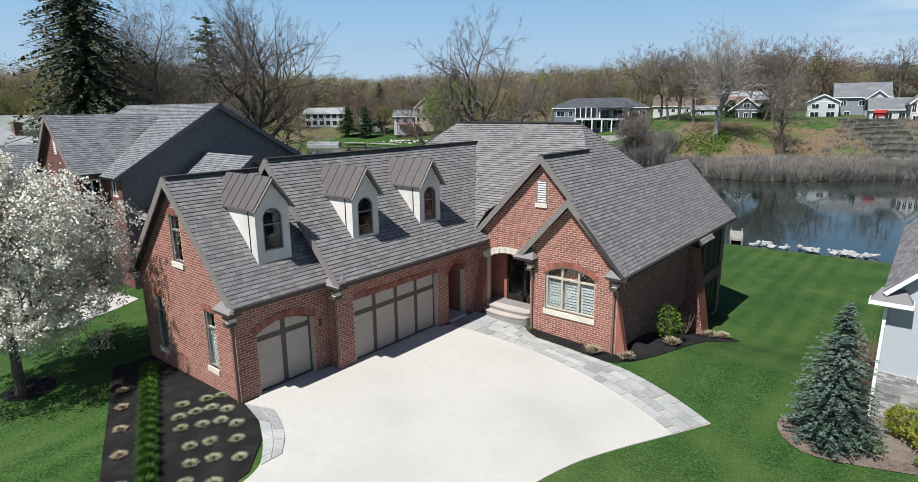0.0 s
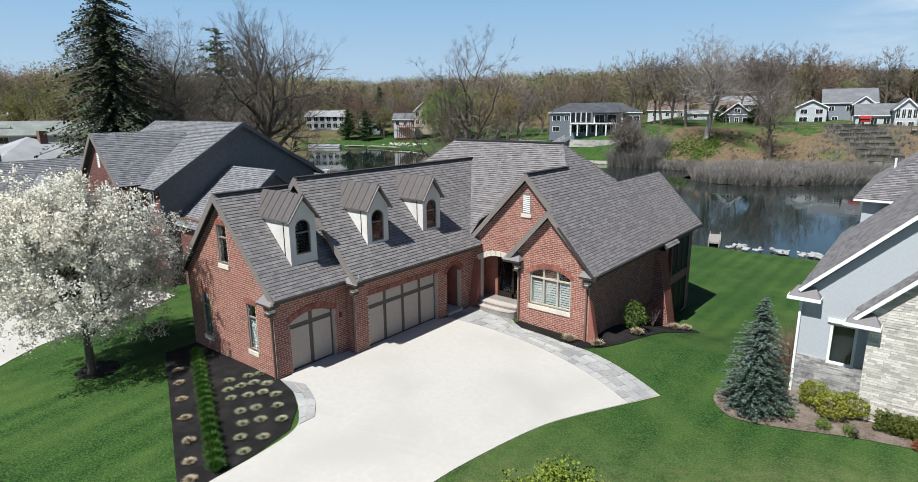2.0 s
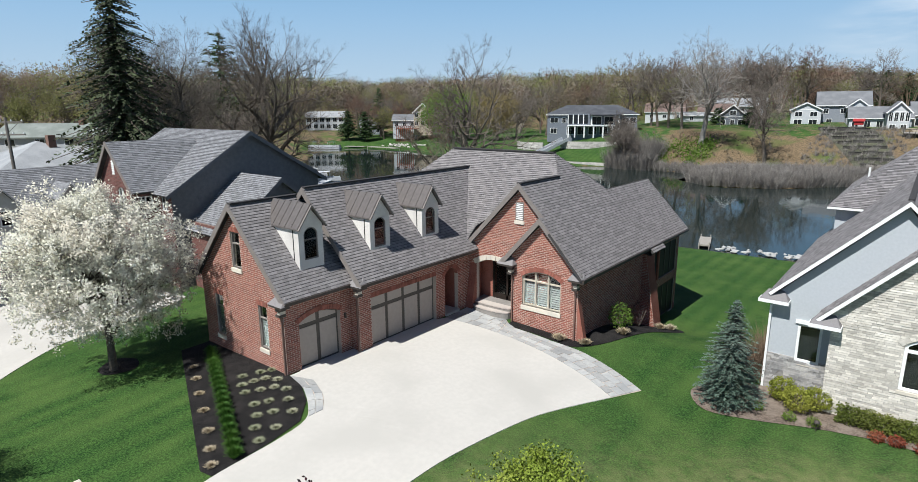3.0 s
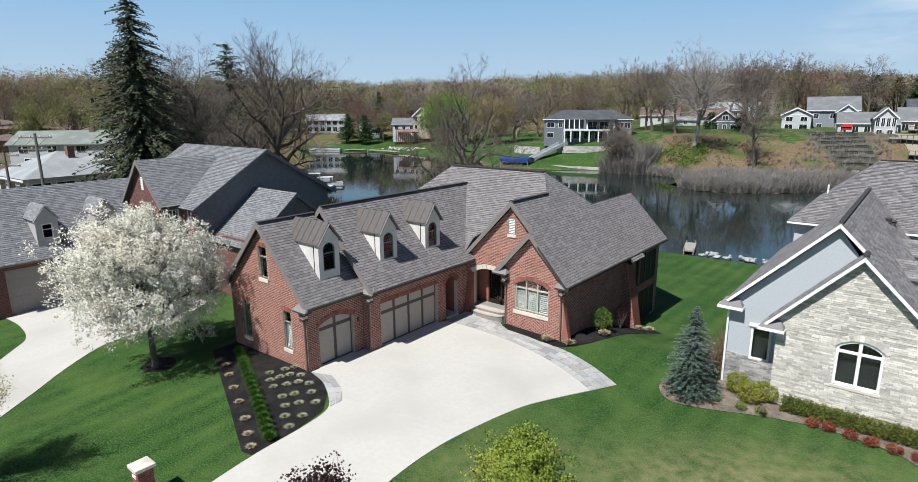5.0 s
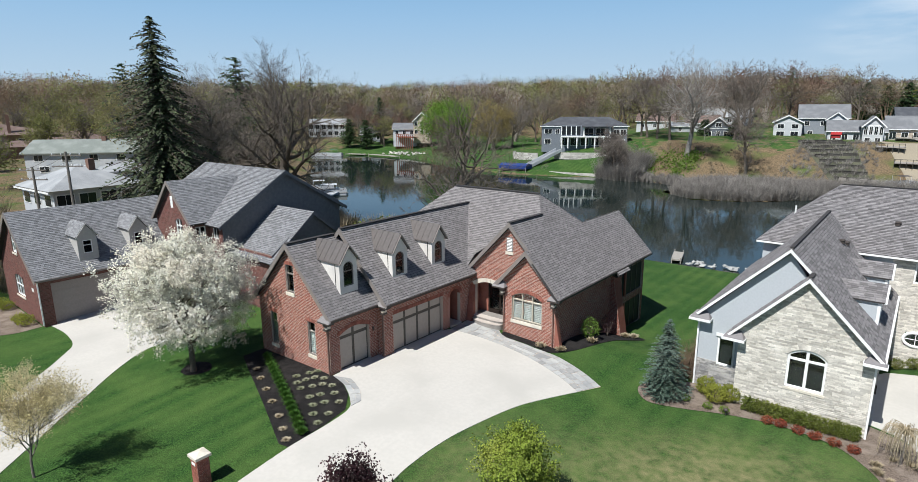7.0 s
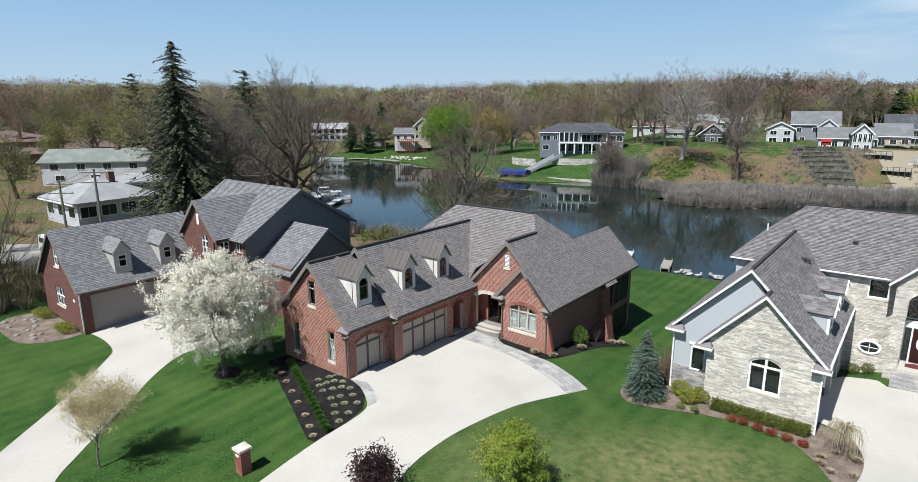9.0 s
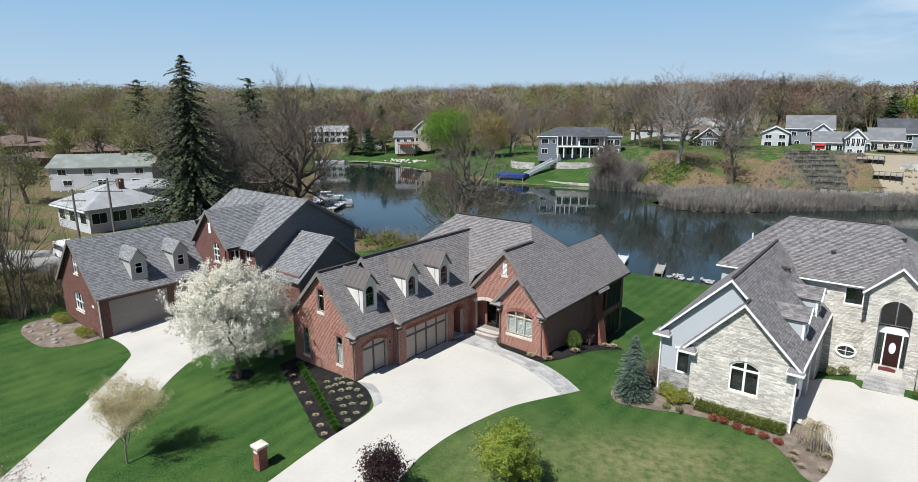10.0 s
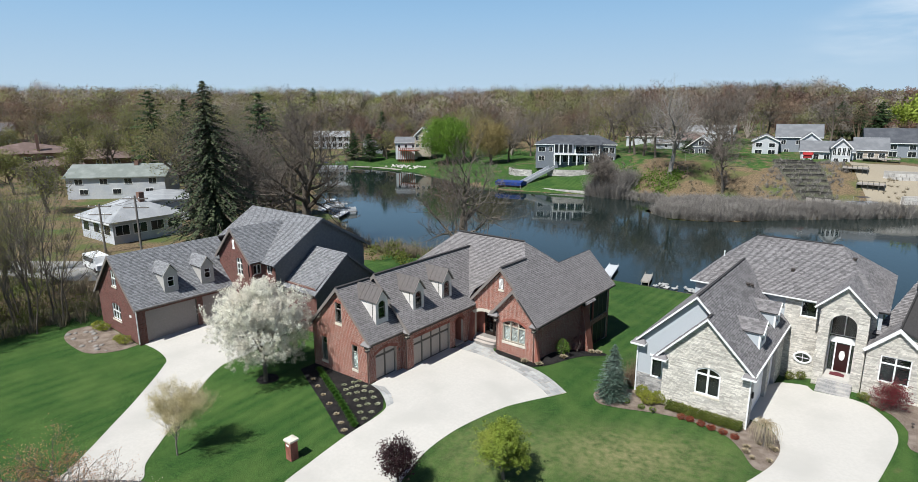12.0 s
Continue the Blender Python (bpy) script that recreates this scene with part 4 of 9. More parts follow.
def eave_return(parent, x0, x1, y, z, bracket_x, depth=0.45):
    """The boxed foot of a gable: a little hipped roof over a bracket."""
    g = Geo()
    xa, xb = min(x0, x1), max(x0, x1)
    g.add([(xa, y - depth, z), (xb, y - depth, z), (xb, y, z), (xa, y, z), (xa + 0.22, y - 0.05, z + 0.36), (xb - 0.22, y - 0.05, z + 0.36)], [(0, 1, 5, 4), (1, 2, 5), (2, 3, 4, 5), (3, 0, 4), (3, 2, 1, 0)])
    r = part("eave_return", g, M_SHINGLE, parent)
    part("fascia", Geo().box(xa + 0.03, y - depth + 0.03, z - 0.11, xb - 0.03, y, z - 0.002), M_GUTTER, r)
    for k, (w, h0, h1) in enumerate(((0.3, -0.3, -0.11), (0.22, -0.45, -0.3), (0.3, -0.56, -0.45))):
        part("bracket", Geo().box(bracket_x - w / 2, y - w - 0.02, z + h0, bracket_x + w / 2, y + 0.02, z + h1 - 0.002), M_GUTTER if k != 1 else M_LIME, r)
    return r


eave_return(house, -0.45, 0.58, 0.0, 3.38, 0.05)
eave_return(house, 0.35, 1.3, 3.72, 3.45, 0.75)
eave_return(house, 3.05, 4.1, 11.95, 3.2, 3.8)
eave_return(house, 7.4, 8.34, 11.95, 3.05, 7.75)
for pts in ([(-3.3, -0.2, 7.39), (-3.3, 3.4, 7.39)], [(-2.74, 3.4, 7.77), (-2.74, 16.4, 7.77)], [(-5.0, 17.68, 8.79), (2.95, 17.68, 8.79)], [(4.05, 12.1, 7.59), (4.05, 16.2, 7.59)]):
    g = Geo()
    bar(g, *pts, 0.3, 0.07)
    part("ridge_vent", g, M_ROOF_BED, house)
for x, y, z0, z1 in ((-0.06, -0.06, -0.2, 2.8), (0.55, 3.66, -0.1, 3.0), (3.86, 11.88, -0.3, 2.7), (7.7, 11.88, -0.4, 2.6)):
    g = Geo()
    bar(g, (x, y, z0), (x, y, z1), 0.08, 0.07, (0, 1, 0))
    part("downspout", g, M_SPOUT, house)
# flared brick foot of the study wall and the buttress beside it
part("buttress", Geo().prism([(7.8, 11.96, -0.7), (8.35, 11.96, -0.7), (7.8, 11.96, 2.0)], (0, 0.3, 0)), M_BRICK, house)
b = part("buttress", Geo().prism([(7.78, 20.3, -2.9), (9.0, 20.3, -2.9), (8.0, 20.3, 2.75), (7.78, 20.3, 2.75)], (0, 1.1, 0)), M_BRICK, house)
part("mortar", Geo().prism([(7.78, 20.3, -2.9), (9.0, 20.3, -2.9), (8.0, 20.3, 2.75), (7.78, 20.3, 2.75)], (0, -0.005, 0)), M_MORTAR, b)
rects = [q for q in laid([(7.8, -2.9), (9.0, -2.9), (8.0, 2.75), (7.8, 2.75)], (), 0.295, 0.1, 0.016, random.Random(2))]
part("brick", slabs(rects, (0, 20.3, 0), (1, 0, 0), (0, 0, 1), (0, -1, 0), 0.012), M_BRICK, b, kind="stuff")
part("buttress_cap", Geo().prism([(7.8, 20.2, 2.75), (8.3, 20.2, 2.62), (7.8, 20.2, 3.0)], (0, 1.4, 0)), M_GUTTER, house)
roof_plane(house, [(8.55, 20.15, 2.85), (8.55, 22.1, 2.85), (8.0, 22.1, 3.43), (8.0, 20.15, 3.43)])
# screened rear porch
M_SCREEN = surface("dark porch screen", [(0.02, 0.02, 0.019), (0.014, 0.014, 0.014)], 0.6, 20, 1.0, 0.1)
for z0, z1 in ((-2.6, -0.2), (0.3, 2.6)):
    for k in range(4):
        window(house, "x+", 7.8, 22.4 + k, z0, 23.4 + k, z1, M_DOORFRAME, fw=0.05, pane=M_SCREEN)
lamp = part("wall_lamp", Geo().box(7.81, 21.6, 0.75, 7.95, 21.75, 1.05), M_WHITE, house)
part("lamp", Geo().box(-0.02, 3.3, 1.75, 0.09, 3.38, 2.0), M_GUTTER, house)

# ---- trees and planting ----
M_BARK = surface("grey-brown bark", [(0.13, 0.105, 0.085), (0.085, 0.07, 0.055), (0.16, 0.135, 0.11)], 0.95, 9, 0.8, 0.6, 30)
M_BARK_MID = surface("weathered grey bark", [(0.17, 0.15, 0.13), (0.12, 0.105, 0.09), (0.2, 0.18, 0.155)], 0.95, 9, 0.8, 0.6, 30)
M_BARK_PALE = surface("pale grey bark", [(0.3, 0.275, 0.245), (0.22, 0.2, 0.18), (0.35, 0.33, 0.3)], 0.95, 7, 0.8, 0.6, 30)
M_TWIG = surface("bare twigs", [(0.17, 0.145, 0.125), (0.125, 0.105, 0.092), (0.24, 0.205, 0.175)], 0.95, 2, 0.06, 0, island=0.25)
M_TWIG_DARK = surface("dark bare twigs", [(0.12, 0.1, 0.085), (0.085, 0.072, 0.062), (0.16, 0.135, 0.115)], 0.95, 2, 0.06, 0, island=0.25)
M_TWIG_RED = surface("budding maple twigs", [(0.18, 0.105, 0.078), (0.14, 0.085, 0.068), (0.19, 0.14, 0.085)], 0.95, 2, 0.06, 0, island=0.25)
M_TWIG_GREEN = surface("olive spring twigs", [(0.2, 0.2, 0.07), (0.16, 0.16, 0.06), (0.27, 0.23, 0.11)], 0.95, 2, 0.06, 0, island=0.25)
M_BLOSSOM = surface("white pear blossom", [(0.84, 0.82, 0.74), (0.7, 0.69, 0.57), (0.78, 0.72, 0.62)], 0.8, 3, 0.5, 0, island=0.18, thin=0.35)
M_LEAF = surface("fresh green leaves", [(0.12, 0.2, 0.03), (0.08, 0.15, 0.02), (0.16, 0.23, 0.04)], 0.7, 3, 0.5, 0, island=0.3, thin=0.35)
M_LEAF_YELLOW = surface("yellow-green leaves", [(0.27, 0.34, 0.05), (0.19, 0.26, 0.035), (0.33, 0.37, 0.07)], 0.7, 3, 0.5, 0, island=0.3, thin=0.35)
M_LEAF_FRESH = surface("bright spring leaves", [(0.13, 0.24, 0.025), (0.09, 0.18, 0.02), (0.17, 0.28, 0.04)], 0.7, 3, 0.5, 0, island=0.25, thin=0.35)
M_LEAF_GOLD = surface("golden willow leaves", [(0.3, 0.235, 0.095), (0.24, 0.19, 0.075), (0.33, 0.27, 0.12)], 0.7, 3, 0.5, 0, island=0.3, thin=0.35)
M_LEAF_PURPLE = surface("dark purple leaves", [(0.035, 0.012, 0.016), (0.025, 0.01, 0.012), (0.05, 0.016, 0.02)], 0.6, 3, 0.5, 0, island=0.3, thin=0.35)
M_LEAF_RED = surface("russet red leaves", [(0.3, 0.075, 0.04), (0.2, 0.05, 0.03), (0.38, 0.16, 0.08)], 0.7, 3, 0.5, 0, island=0.3, thin=0.35)
M_LEAF_MAROON = surface("maroon maple leaves", [(0.14, 0.02, 0.03), (0.1, 0.018, 0.025), (0.18, 0.03, 0.035)], 0.7, 3, 0.5, 0, island=0.3, thin=0.35)
M_BUD = surface("cream buds", [(0.6, 0.52, 0.3), (0.48, 0.41, 0.22), (0.62, 0.53, 0.34)], 0.8, 3, 0.5, 0, island=0.3, thin=0.35)
M_BUD_PINK = surface("pale pink buds", [(0.56, 0.42, 0.34), (0.46, 0.34, 0.27), (0.6, 0.5, 0.42)], 0.8, 3, 0.5, 0, island=0.25, thin=0.35)
M_BUD_OLIVE = surface("yellow-tan spring buds", [(0.27, 0.25, 0.11), (0.2, 0.19, 0.08), (0.31, 0.27, 0.14)], 0.8, 3, 0.5, 0, island=0.25, thin=0.35)
M_BUD_RUST = surface("rusty buds", [(0.42, 0.2, 0.1), (0.32, 0.15, 0.08), (0.5, 0.32, 0.2)], 0.8, 3, 0.5, 0, island=0.3, thin=0.35)
M_NEEDLE = surface("dark spruce needles", [(0.05, 0.067, 0.031), (0.033, 0.047, 0.022), (0.064, 0.08, 0.037)], 0.8, 2, 0.4, 0, island=0.35)
M_NEEDLE_BLUE = surface("blue spruce needles", [(0.085, 0.13, 0.1), (0.04, 0.072, 0.05), (0.17, 0.225, 0.19)], 0.8, 2, 0.4, 0, island=0.35)
M_NEEDLE_PINE = surface("pine needles", [(0.04, 0.075, 0.026), (0.025, 0.05, 0.018), (0.055, 0.095, 0.032)], 0.8, 2, 0.4, 0, island=0.35, thin=0.35)
M_SHRUB = surface("yellow-green shrub leaves", [(0.27, 0.29, 0.04), (0.18, 0.21, 0.03), (0.33, 0.33, 0.06)], 0.7, 3, 0.5, 0, island=0.3, thin=0.35)
M_HEDGE = surface("hedge leaves", [(0.14, 0.17, 0.032), (0.085, 0.11, 0.02), (0.19, 0.2, 0.045)], 0.7, 3, 0.5, 0, island=0.3, thin=0.35)
M_DRY = surface("dry straw grass", [(0.38, 0.31, 0.2), (0.28, 0.23, 0.15), (0.43, 0.37, 0.27)], 0.9, 5, 0.5, 0, island=0.3)
M_SEDGE = surface("pale grey-green tufts", [(0.3, 0.31, 0.2), (0.2, 0.215, 0.13), (0.36, 0.35, 0.25)], 0.9, 5, 0.5, 0, island=0.3)
M_BLADE = surface("long green blades", [(0.06, 0.15, 0.02), (0.035, 0.1, 0.014), (0.09, 0.19, 0.03)], 0.7, 3, 0.5, 0, island=0.3, thin=0.35)


def rand_dir(rng):
    while True:
        v = Vector((rng.uniform(-1, 1), rng.uniform(-1, 1), rng.uniform(-1, 1)))
        if 0.05 < v.length < 1:
            return v.normalized()


def grow(gs, tips, p, d, length, r, depth, last, rng, up, spread=0.9, kids=(4, 5, 4, 3)):
    pts, rad = [p.copy()], [r]
    segs = 4 if depth == 0 else 3
    for i in range(segs):
        d = (d + rand_dir(rng) * (0.16 if depth == 0 else 0.3) + Vector((0, 0, up))).normalized()
        p = p + d * (length / segs)
        pts.append(p.copy())
        rad.append(r * (1 - (0.45 if depth == 0 else 0.6) * (i + 1) / segs))
    gs[min(depth, 2)].append((pts, rad, (8, 5, 4, 3, 3)[min(depth, 4)]))
    if depth == last:
        tips.append((pts[-1], d))
        tips.append((pts[-2], d))
        return
    n = kids[min(depth, len(kids) - 1)]
    for i in range(n):
        t = (0.5 if depth == 0 else 0.3) + (0.5 if depth == 0 else 0.7) * (i + rng.random() * 0.6) / n
        k = min(int(t * segs), segs - 1)
        q = pts[k].lerp(pts[k + 1], min(t * segs - k, 1.0))
        side = rand_dir(rng)
        side = (side - d * side.dot(d)).normalized()
        way = (d * (1 - spread * 0.45) + side * spread + Vector((0, 0, 0.15))).normalized()
        grow(gs, tips, q, way, length * rng.uniform(0.55, 0.75), rad[k] * 0.62, depth + 1, last, rng, up, spread, kids)
    grow(gs, tips, pts[-1], d, length * 0.6, rad[-1] * 0.85, depth + 1, last, rng, up, spread, kids)


def blades(spots, ways, size, width, rng, wild=0.6, per=5):
    """Thin pointed slivers at branch ends."""
    g = Geo()
    for p, d in zip(spots, ways):
        for _ in range(per):
            w = (d + rand_dir(rng) * wild).normalized()
            a = w.cross(rand_dir(rng)).normalized() * width * 0.5
            L = size * rng.uniform(0.6, 1.3)
            q = p + rand_dir(rng) * size * 0.2
            g.add([q - a, q + a, q + w * L], [(0, 1, 2)])
    return g


def leaf_cloud(spots, size, around, per, rng, squash=1.0):
    """Small leaves turned all ways round each spot."""
    g = Geo()
    for p in spots:
        for _ in range(per):
            q = p + Vector((rng.gauss(0, around), rng.gauss(0, around), rng.gauss(0, around) * squash))
            a = rand_dir(rng)
            b = a.cross(rand_dir(rng)).normalized()
            s = size * rng.uniform(0.6, 1.3)
            g.add([q - a * s * 0.5, q + b * s * 0.35, q + a * s * 0.5, q - b * s * 0.35], [(0, 1, 2, 3)])
    return g


def broad_tree(name, at, height, label, seed, lean=(0, 0), last=3, trunk=0.3, trunk_r=0.2, up=0.08, spread=0.9, kids=(4, 5, 4, 3), bark=None, twig=None, twig_size=0.8, twig_w=0.03, per=5, leaf=None, leaf_size=0.12, leaf_around=0.2, leaf_per=8, group="", category="tree", dig=0.2, egg=None):
    """A tree of tapered limbs with twigs, and leaves or buds where it has them, scaled to its height."""
    rng = random.Random(seed)
    tips, gs = [], ([], [], [])
    x, y = at
    z = gz(x, y)
    first = Vector((lean[0], lean[1], 1)).normalized()
    grow(gs, tips, Vector((0, 0, -dig)), first, height * trunk, trunk_r, 0, last, rng, up, spread, kids)
    top = max(p.z for p, _ in tips)
    s = height / top
    base = thing(name, (x, y, z), label, category, group)
    spots = [Vector((p.x * s + x, p.y * s + y, p.z * s + z)) for p, _ in tips]
    foot = Vector((x, y, z))

    def wood(tubes):
        g = Geo()
        for pts, rad, n in tubes:
            g.tube([p * s + foot for p in pts], [r * s for r in rad], n, cap=n > 4)
        return g

    stem = part("trunk", wood(gs[0]), bark or M_BARK, base)
    for limb in gs[1]:
        part("limb", wood([limb]), bark or M_BARK, stem)
    part("branchwork", wood(gs[2]), bark or M_BARK, base, kind="stuff")
    if twig:
        part("twig_haze", blades(spots, [d for _, d in tips], twig_size, twig_w, rng, 0.8, per), twig, base, kind="stuff")
    if egg:
        # fill the crown's outline: radius, half height, middle height, count
        for _ in range(egg[3]):
            d = rand_dir(rng)
            lump = 0.84 + 0.42 * noise.noise(d * 2.4 + Vector((seed, 0, 0)))
            r = lump * rng.uniform(0.4, 1.0) ** 0.5
            spots.append(Vector((x + d.x * egg[0] * r, y + d.y * egg[0] * r, z + egg[2] + d.z * egg[1] * r)))
    if leaf:
        cloud = leaf_cloud(spots, leaf_size, leaf_around, leaf_per, rng)
        if egg:
            mid = np.array(cloud.v).reshape(-1, 4, 3).mean(1)
            out = (mid - [x, y, z + egg[2] * 0.85]) / [egg[0], egg[0], egg[1]]
            out = out * 0.7 + np.random.RandomState(seed).normal(size=out.shape) * 0.5 + [0, -0.15, 0.35]
            crown = new("crown", rounded(cloud, 4, out, "crown", leaf))
            crown.parent, crown.matrix_parent_inverse = base, placed(base).inverted()
            tagged(crown, kind="stuff")
        else:
            part("crown", cloud, leaf, base, kind="stuff")
    return base


def conifer(name, at, height, radius, label, seed, needle, whorls, arms, size, droop=0.25, group="", bare=0.05, taper=0.78, ragged=0.0, skirt=0.0):
    """A spire of drooping boughs, each a spine with needle sprays."""
    rng = random.Random(seed)
    x, y = at
    z = gz(x, y)
    base = thing(name, (x, y, z), label, "tree", group)
    part("trunk", Geo().tube([(x, y, z - 0.2), (x, y, z + height * 0.5), (x, y, z + height * 0.98)], [radius * 0.07, radius * 0.045, 0.02], 7), M_BARK, base)
    wood, green = Geo(), Geo()
    for k in range(whorls):
        f = k / (whorls - 1)
        h = height * (bare + (0.985 - bare) * f)
        gap = height / whorls
        reach = radius * (1 - f) ** taper * rng.uniform(0.8, 1.08) * min(1.0, 1 - skirt + skirt * f / 0.16) + 0.012 * radius
        n = max(4, int(arms * (1 - 0.45 * f)))
        turn = rng.random() * 6.28
        for j in range(n):
            a = turn + 6.283 * (j + rng.uniform(-0.3, 0.3)) / n
            r = reach * rng.uniform(0.6 - ragged * 0.4, 1.15 + ragged * 0.5)
            out = Vector((math.cos(a), math.sin(a), 0))
            root = Vector((x, y, z + min(h + rng.uniform(-0.6, 0.6) * gap, height * 0.985)))
            tip = root + out * r + Vector((0, 0, -droop * r + 0.12 * r * f))
            side = Vector((-out.y, out.x, 0))
            steps = max(3, int(r / (size * (1 - 0.4 * f)) * 1.6))
            for i in range(steps):
                t = (i + 0.6) / steps
                p = root.lerp(tip, t) + Vector((0, 0, 0.10 * r * math.sin(3.14 * t)))
                for sgn in (-1, 1):
                    w = (out * 0.7 + side * sgn * rng.uniform(0.4, 1.1) + Vector((0, 0, rng.uniform(-0.5 - 1.4 * ragged, 0.25)))).normalized()
                    L = size * rng.uniform(0.7, 1.4) * (1.15 - 0.4 * t) * (1 - 0.4 * f)
                    c = w.cross(Vector((0, 0, 1)) + rand_dir(rng) * 0.5).normalized() * L * 0.28
                    green.add([p - c * 0.6, p + w * L * 0.5 - c, p + w * L, p + w * L * 0.5 + c], [(0, 1, 2, 3)])
            wood.tube([root, tip], [0.012 * radius, 0.004 * radius], 3, cap=False)
    part("bough_wood", wood, M_BARK, base, kind="stuff")
    part("crown", green, needle, base, kind="stuff")
    return base


def bush(name, at, radius, height, label, seed, leaf, size=0.07, count=700, group="", category="shrub"):
    """A rounded shrub of stems and many leaves with an uneven outline."""
    rng = random.Random(seed)
    x, y = at
    z = gz(x, y)
    base = thing(name, (x, y, z), label, category, group)
    stems = Geo()
    for i in range(9):
        a = 6.283 * i / 9
        stems.tube([(x, y, z - 0.03), (x + math.cos(a) * radius * 0.45, y + math.sin(a) * radius * 0.45, z + height * 0.6)], [0.02, 0.006], 3, cap=False)
    part("stem_wood", stems, M_BARK, base)
    spots = []
    for _ in range(count):
        d = rand_dir(rng)
        lump = 0.82 + 0.2 * noise.noise(Vector((d.x * 2.2 + seed, d.y * 2.2, d.z * 2.2)))
        r = lump * rng.uniform(0.72, 1.05)
        spots.append(Vector((x + d.x * radius * r, y + d.y * radius * r, z + height * 0.5 + d.z * height * 0.5 * r)))
    part("foliage", leaf_cloud(spots, size, size * 0.5, 2, rng), leaf, base, kind="stuff")
    return base


def tuft(g, x, y, z, height, spread, n, rng, width=0.02):
    for _ in range(n):
        a = rng.random() * 6.283
        r = spread * rng.random() ** 0.8
        o = Vector((math.cos(a), math.sin(a), 0))
        p = Vector((x, y, z)) + o * r * 0.25
        tip = Vector((x, y, z)) + o * r + Vector((0, 0, height * rng.uniform(0.6, 1.1) * (1 - 0.4 * r / spread)))
        c = Vector((-o.y, o.x, 0)) * width
        mid = p.lerp(tip, 0.55) + Vector((0, 0, height * 0.15))
        g.add([p - c, p + c, mid + c * 0.8, mid - c * 0.8], [(0, 1, 2, 3)])
        g.add([mid - c * 0.8, mid + c * 0.8, tip], [(0, 1, 2)])


# ---- drives, walks and beds ----
drive_edge = curve([(0.83, 9.75), (2.74, 10.0), (4.54, 10.02), (6.33, 9.85), (8.07, 9.45), (10.1, 8.7), (11.65, 7.85)], 4)
drive = [(0.1, 0.04), (0.1, 0.6), (-0.15, 0.75), (-0.15, 3.05), (0.02, 3.06), (0.05, 3.9), (0.6, 3.95), (0.63, 4.48), (0.42, 4.5), (0.42, 9.25), (0.63, 9.27)] + drive_edge + curve([(11.65, 7.85), (10.5, 5.6), (9.85, 3.9), (9.25, 0.9), (8.95, -2.0), (9.2, -4.6), (10.6, -9.0), (13.5, -14.6)], 5)[1:] + curve([(6.0, -16.4), (4.3, -11.0), (3.65, -6.0), (3.62, -3.1), (3.38, -1.55), (2.4, -0.74), (1.3, -0.2), (0.1, 0.04)], 5)[:-1]
draped("driveway", drive, M_CONCRETE, "pale broom-finished concrete driveway", 0.03, 1.2, thick=0.15, category="driveway")


def stone_path(name, inner, outer, across, length, label, lift=0.035, seed=1):
    """Flagstones laid between two lines in plan; each stone is a piece of its own."""
    rng = random.Random(seed)
    bed = draped(name, list(inner) + list(outer)[::-1], M_MORTAR, label, lift - 0.02, 1.0, thick=0.08, category="walkway")
    a, b = np.array(inner), np.array(outer)

    def along(line, t):
        seg = np.hypot(*np.diff(line, axis=0).T)
        s = np.r_[0, np.cumsum(seg)] / seg.sum()
        return np.array([np.interp(t, s, line[:, 0]), np.interp(t, s, line[:, 1])])

    total = np.hypot(*np.diff(a, axis=0).T).sum()
    for lane in range(across):
        t = 0.0
        while t < 0.995:
            step = length / total * rng.uniform(0.55, 1.35)
            e = min(t + step, 1.0)
            w0, w1 = lane / across, (lane + 1) / across
            q = []
            for tt, ww in ((t, w0), (e, w0), (e, w1), (t, w1)):
                p = along(a, tt) * (1 - ww) + along(b, tt) * ww
                q.append(p)
            c = sum(q) / 4
            q = [c + (p - c) * (1 - 0.03 / max(np.hypot(*(p - c)), 0.1)) for p in q]
            z = gz(*c) + lift
            part("flagstone", Geo().prism([(p[0], p[1], gz(*p) + lift - 0.03) for p in q], (0, 0, 0.03 + 0.006 * rng.random())), M_SLATE, bed)
            t = e
    return bed


walk_out = curve([(0.68, 12.2), (1.7, 12.2), (3.0, 12.15), (3.7, 11.7), (4.2, 11.25), (5.82, 11.2), (6.95, 11.1), (8.46, 11.05), (9.9, 10.6), (11.2, 10.0), (12.38, 9.3)], 4)
stone_path("walkway", drive_edge, walk_out, 4, 0.75, "grey bluestone flagstone walk curving to the front door")
stone_path("edging", curve([(1.24, 0.46), (2.52, -0.05), (3.42, -0.75)], 5), curve([(0.15, 0.02), (1.3, -0.2), (2.35, -0.7), (3.36, -1.42)][:3] + [(3.36, -1.42)], 5), 2, 0.8, "curved bluestone band beside the garage", lift=0.048, seed=4)

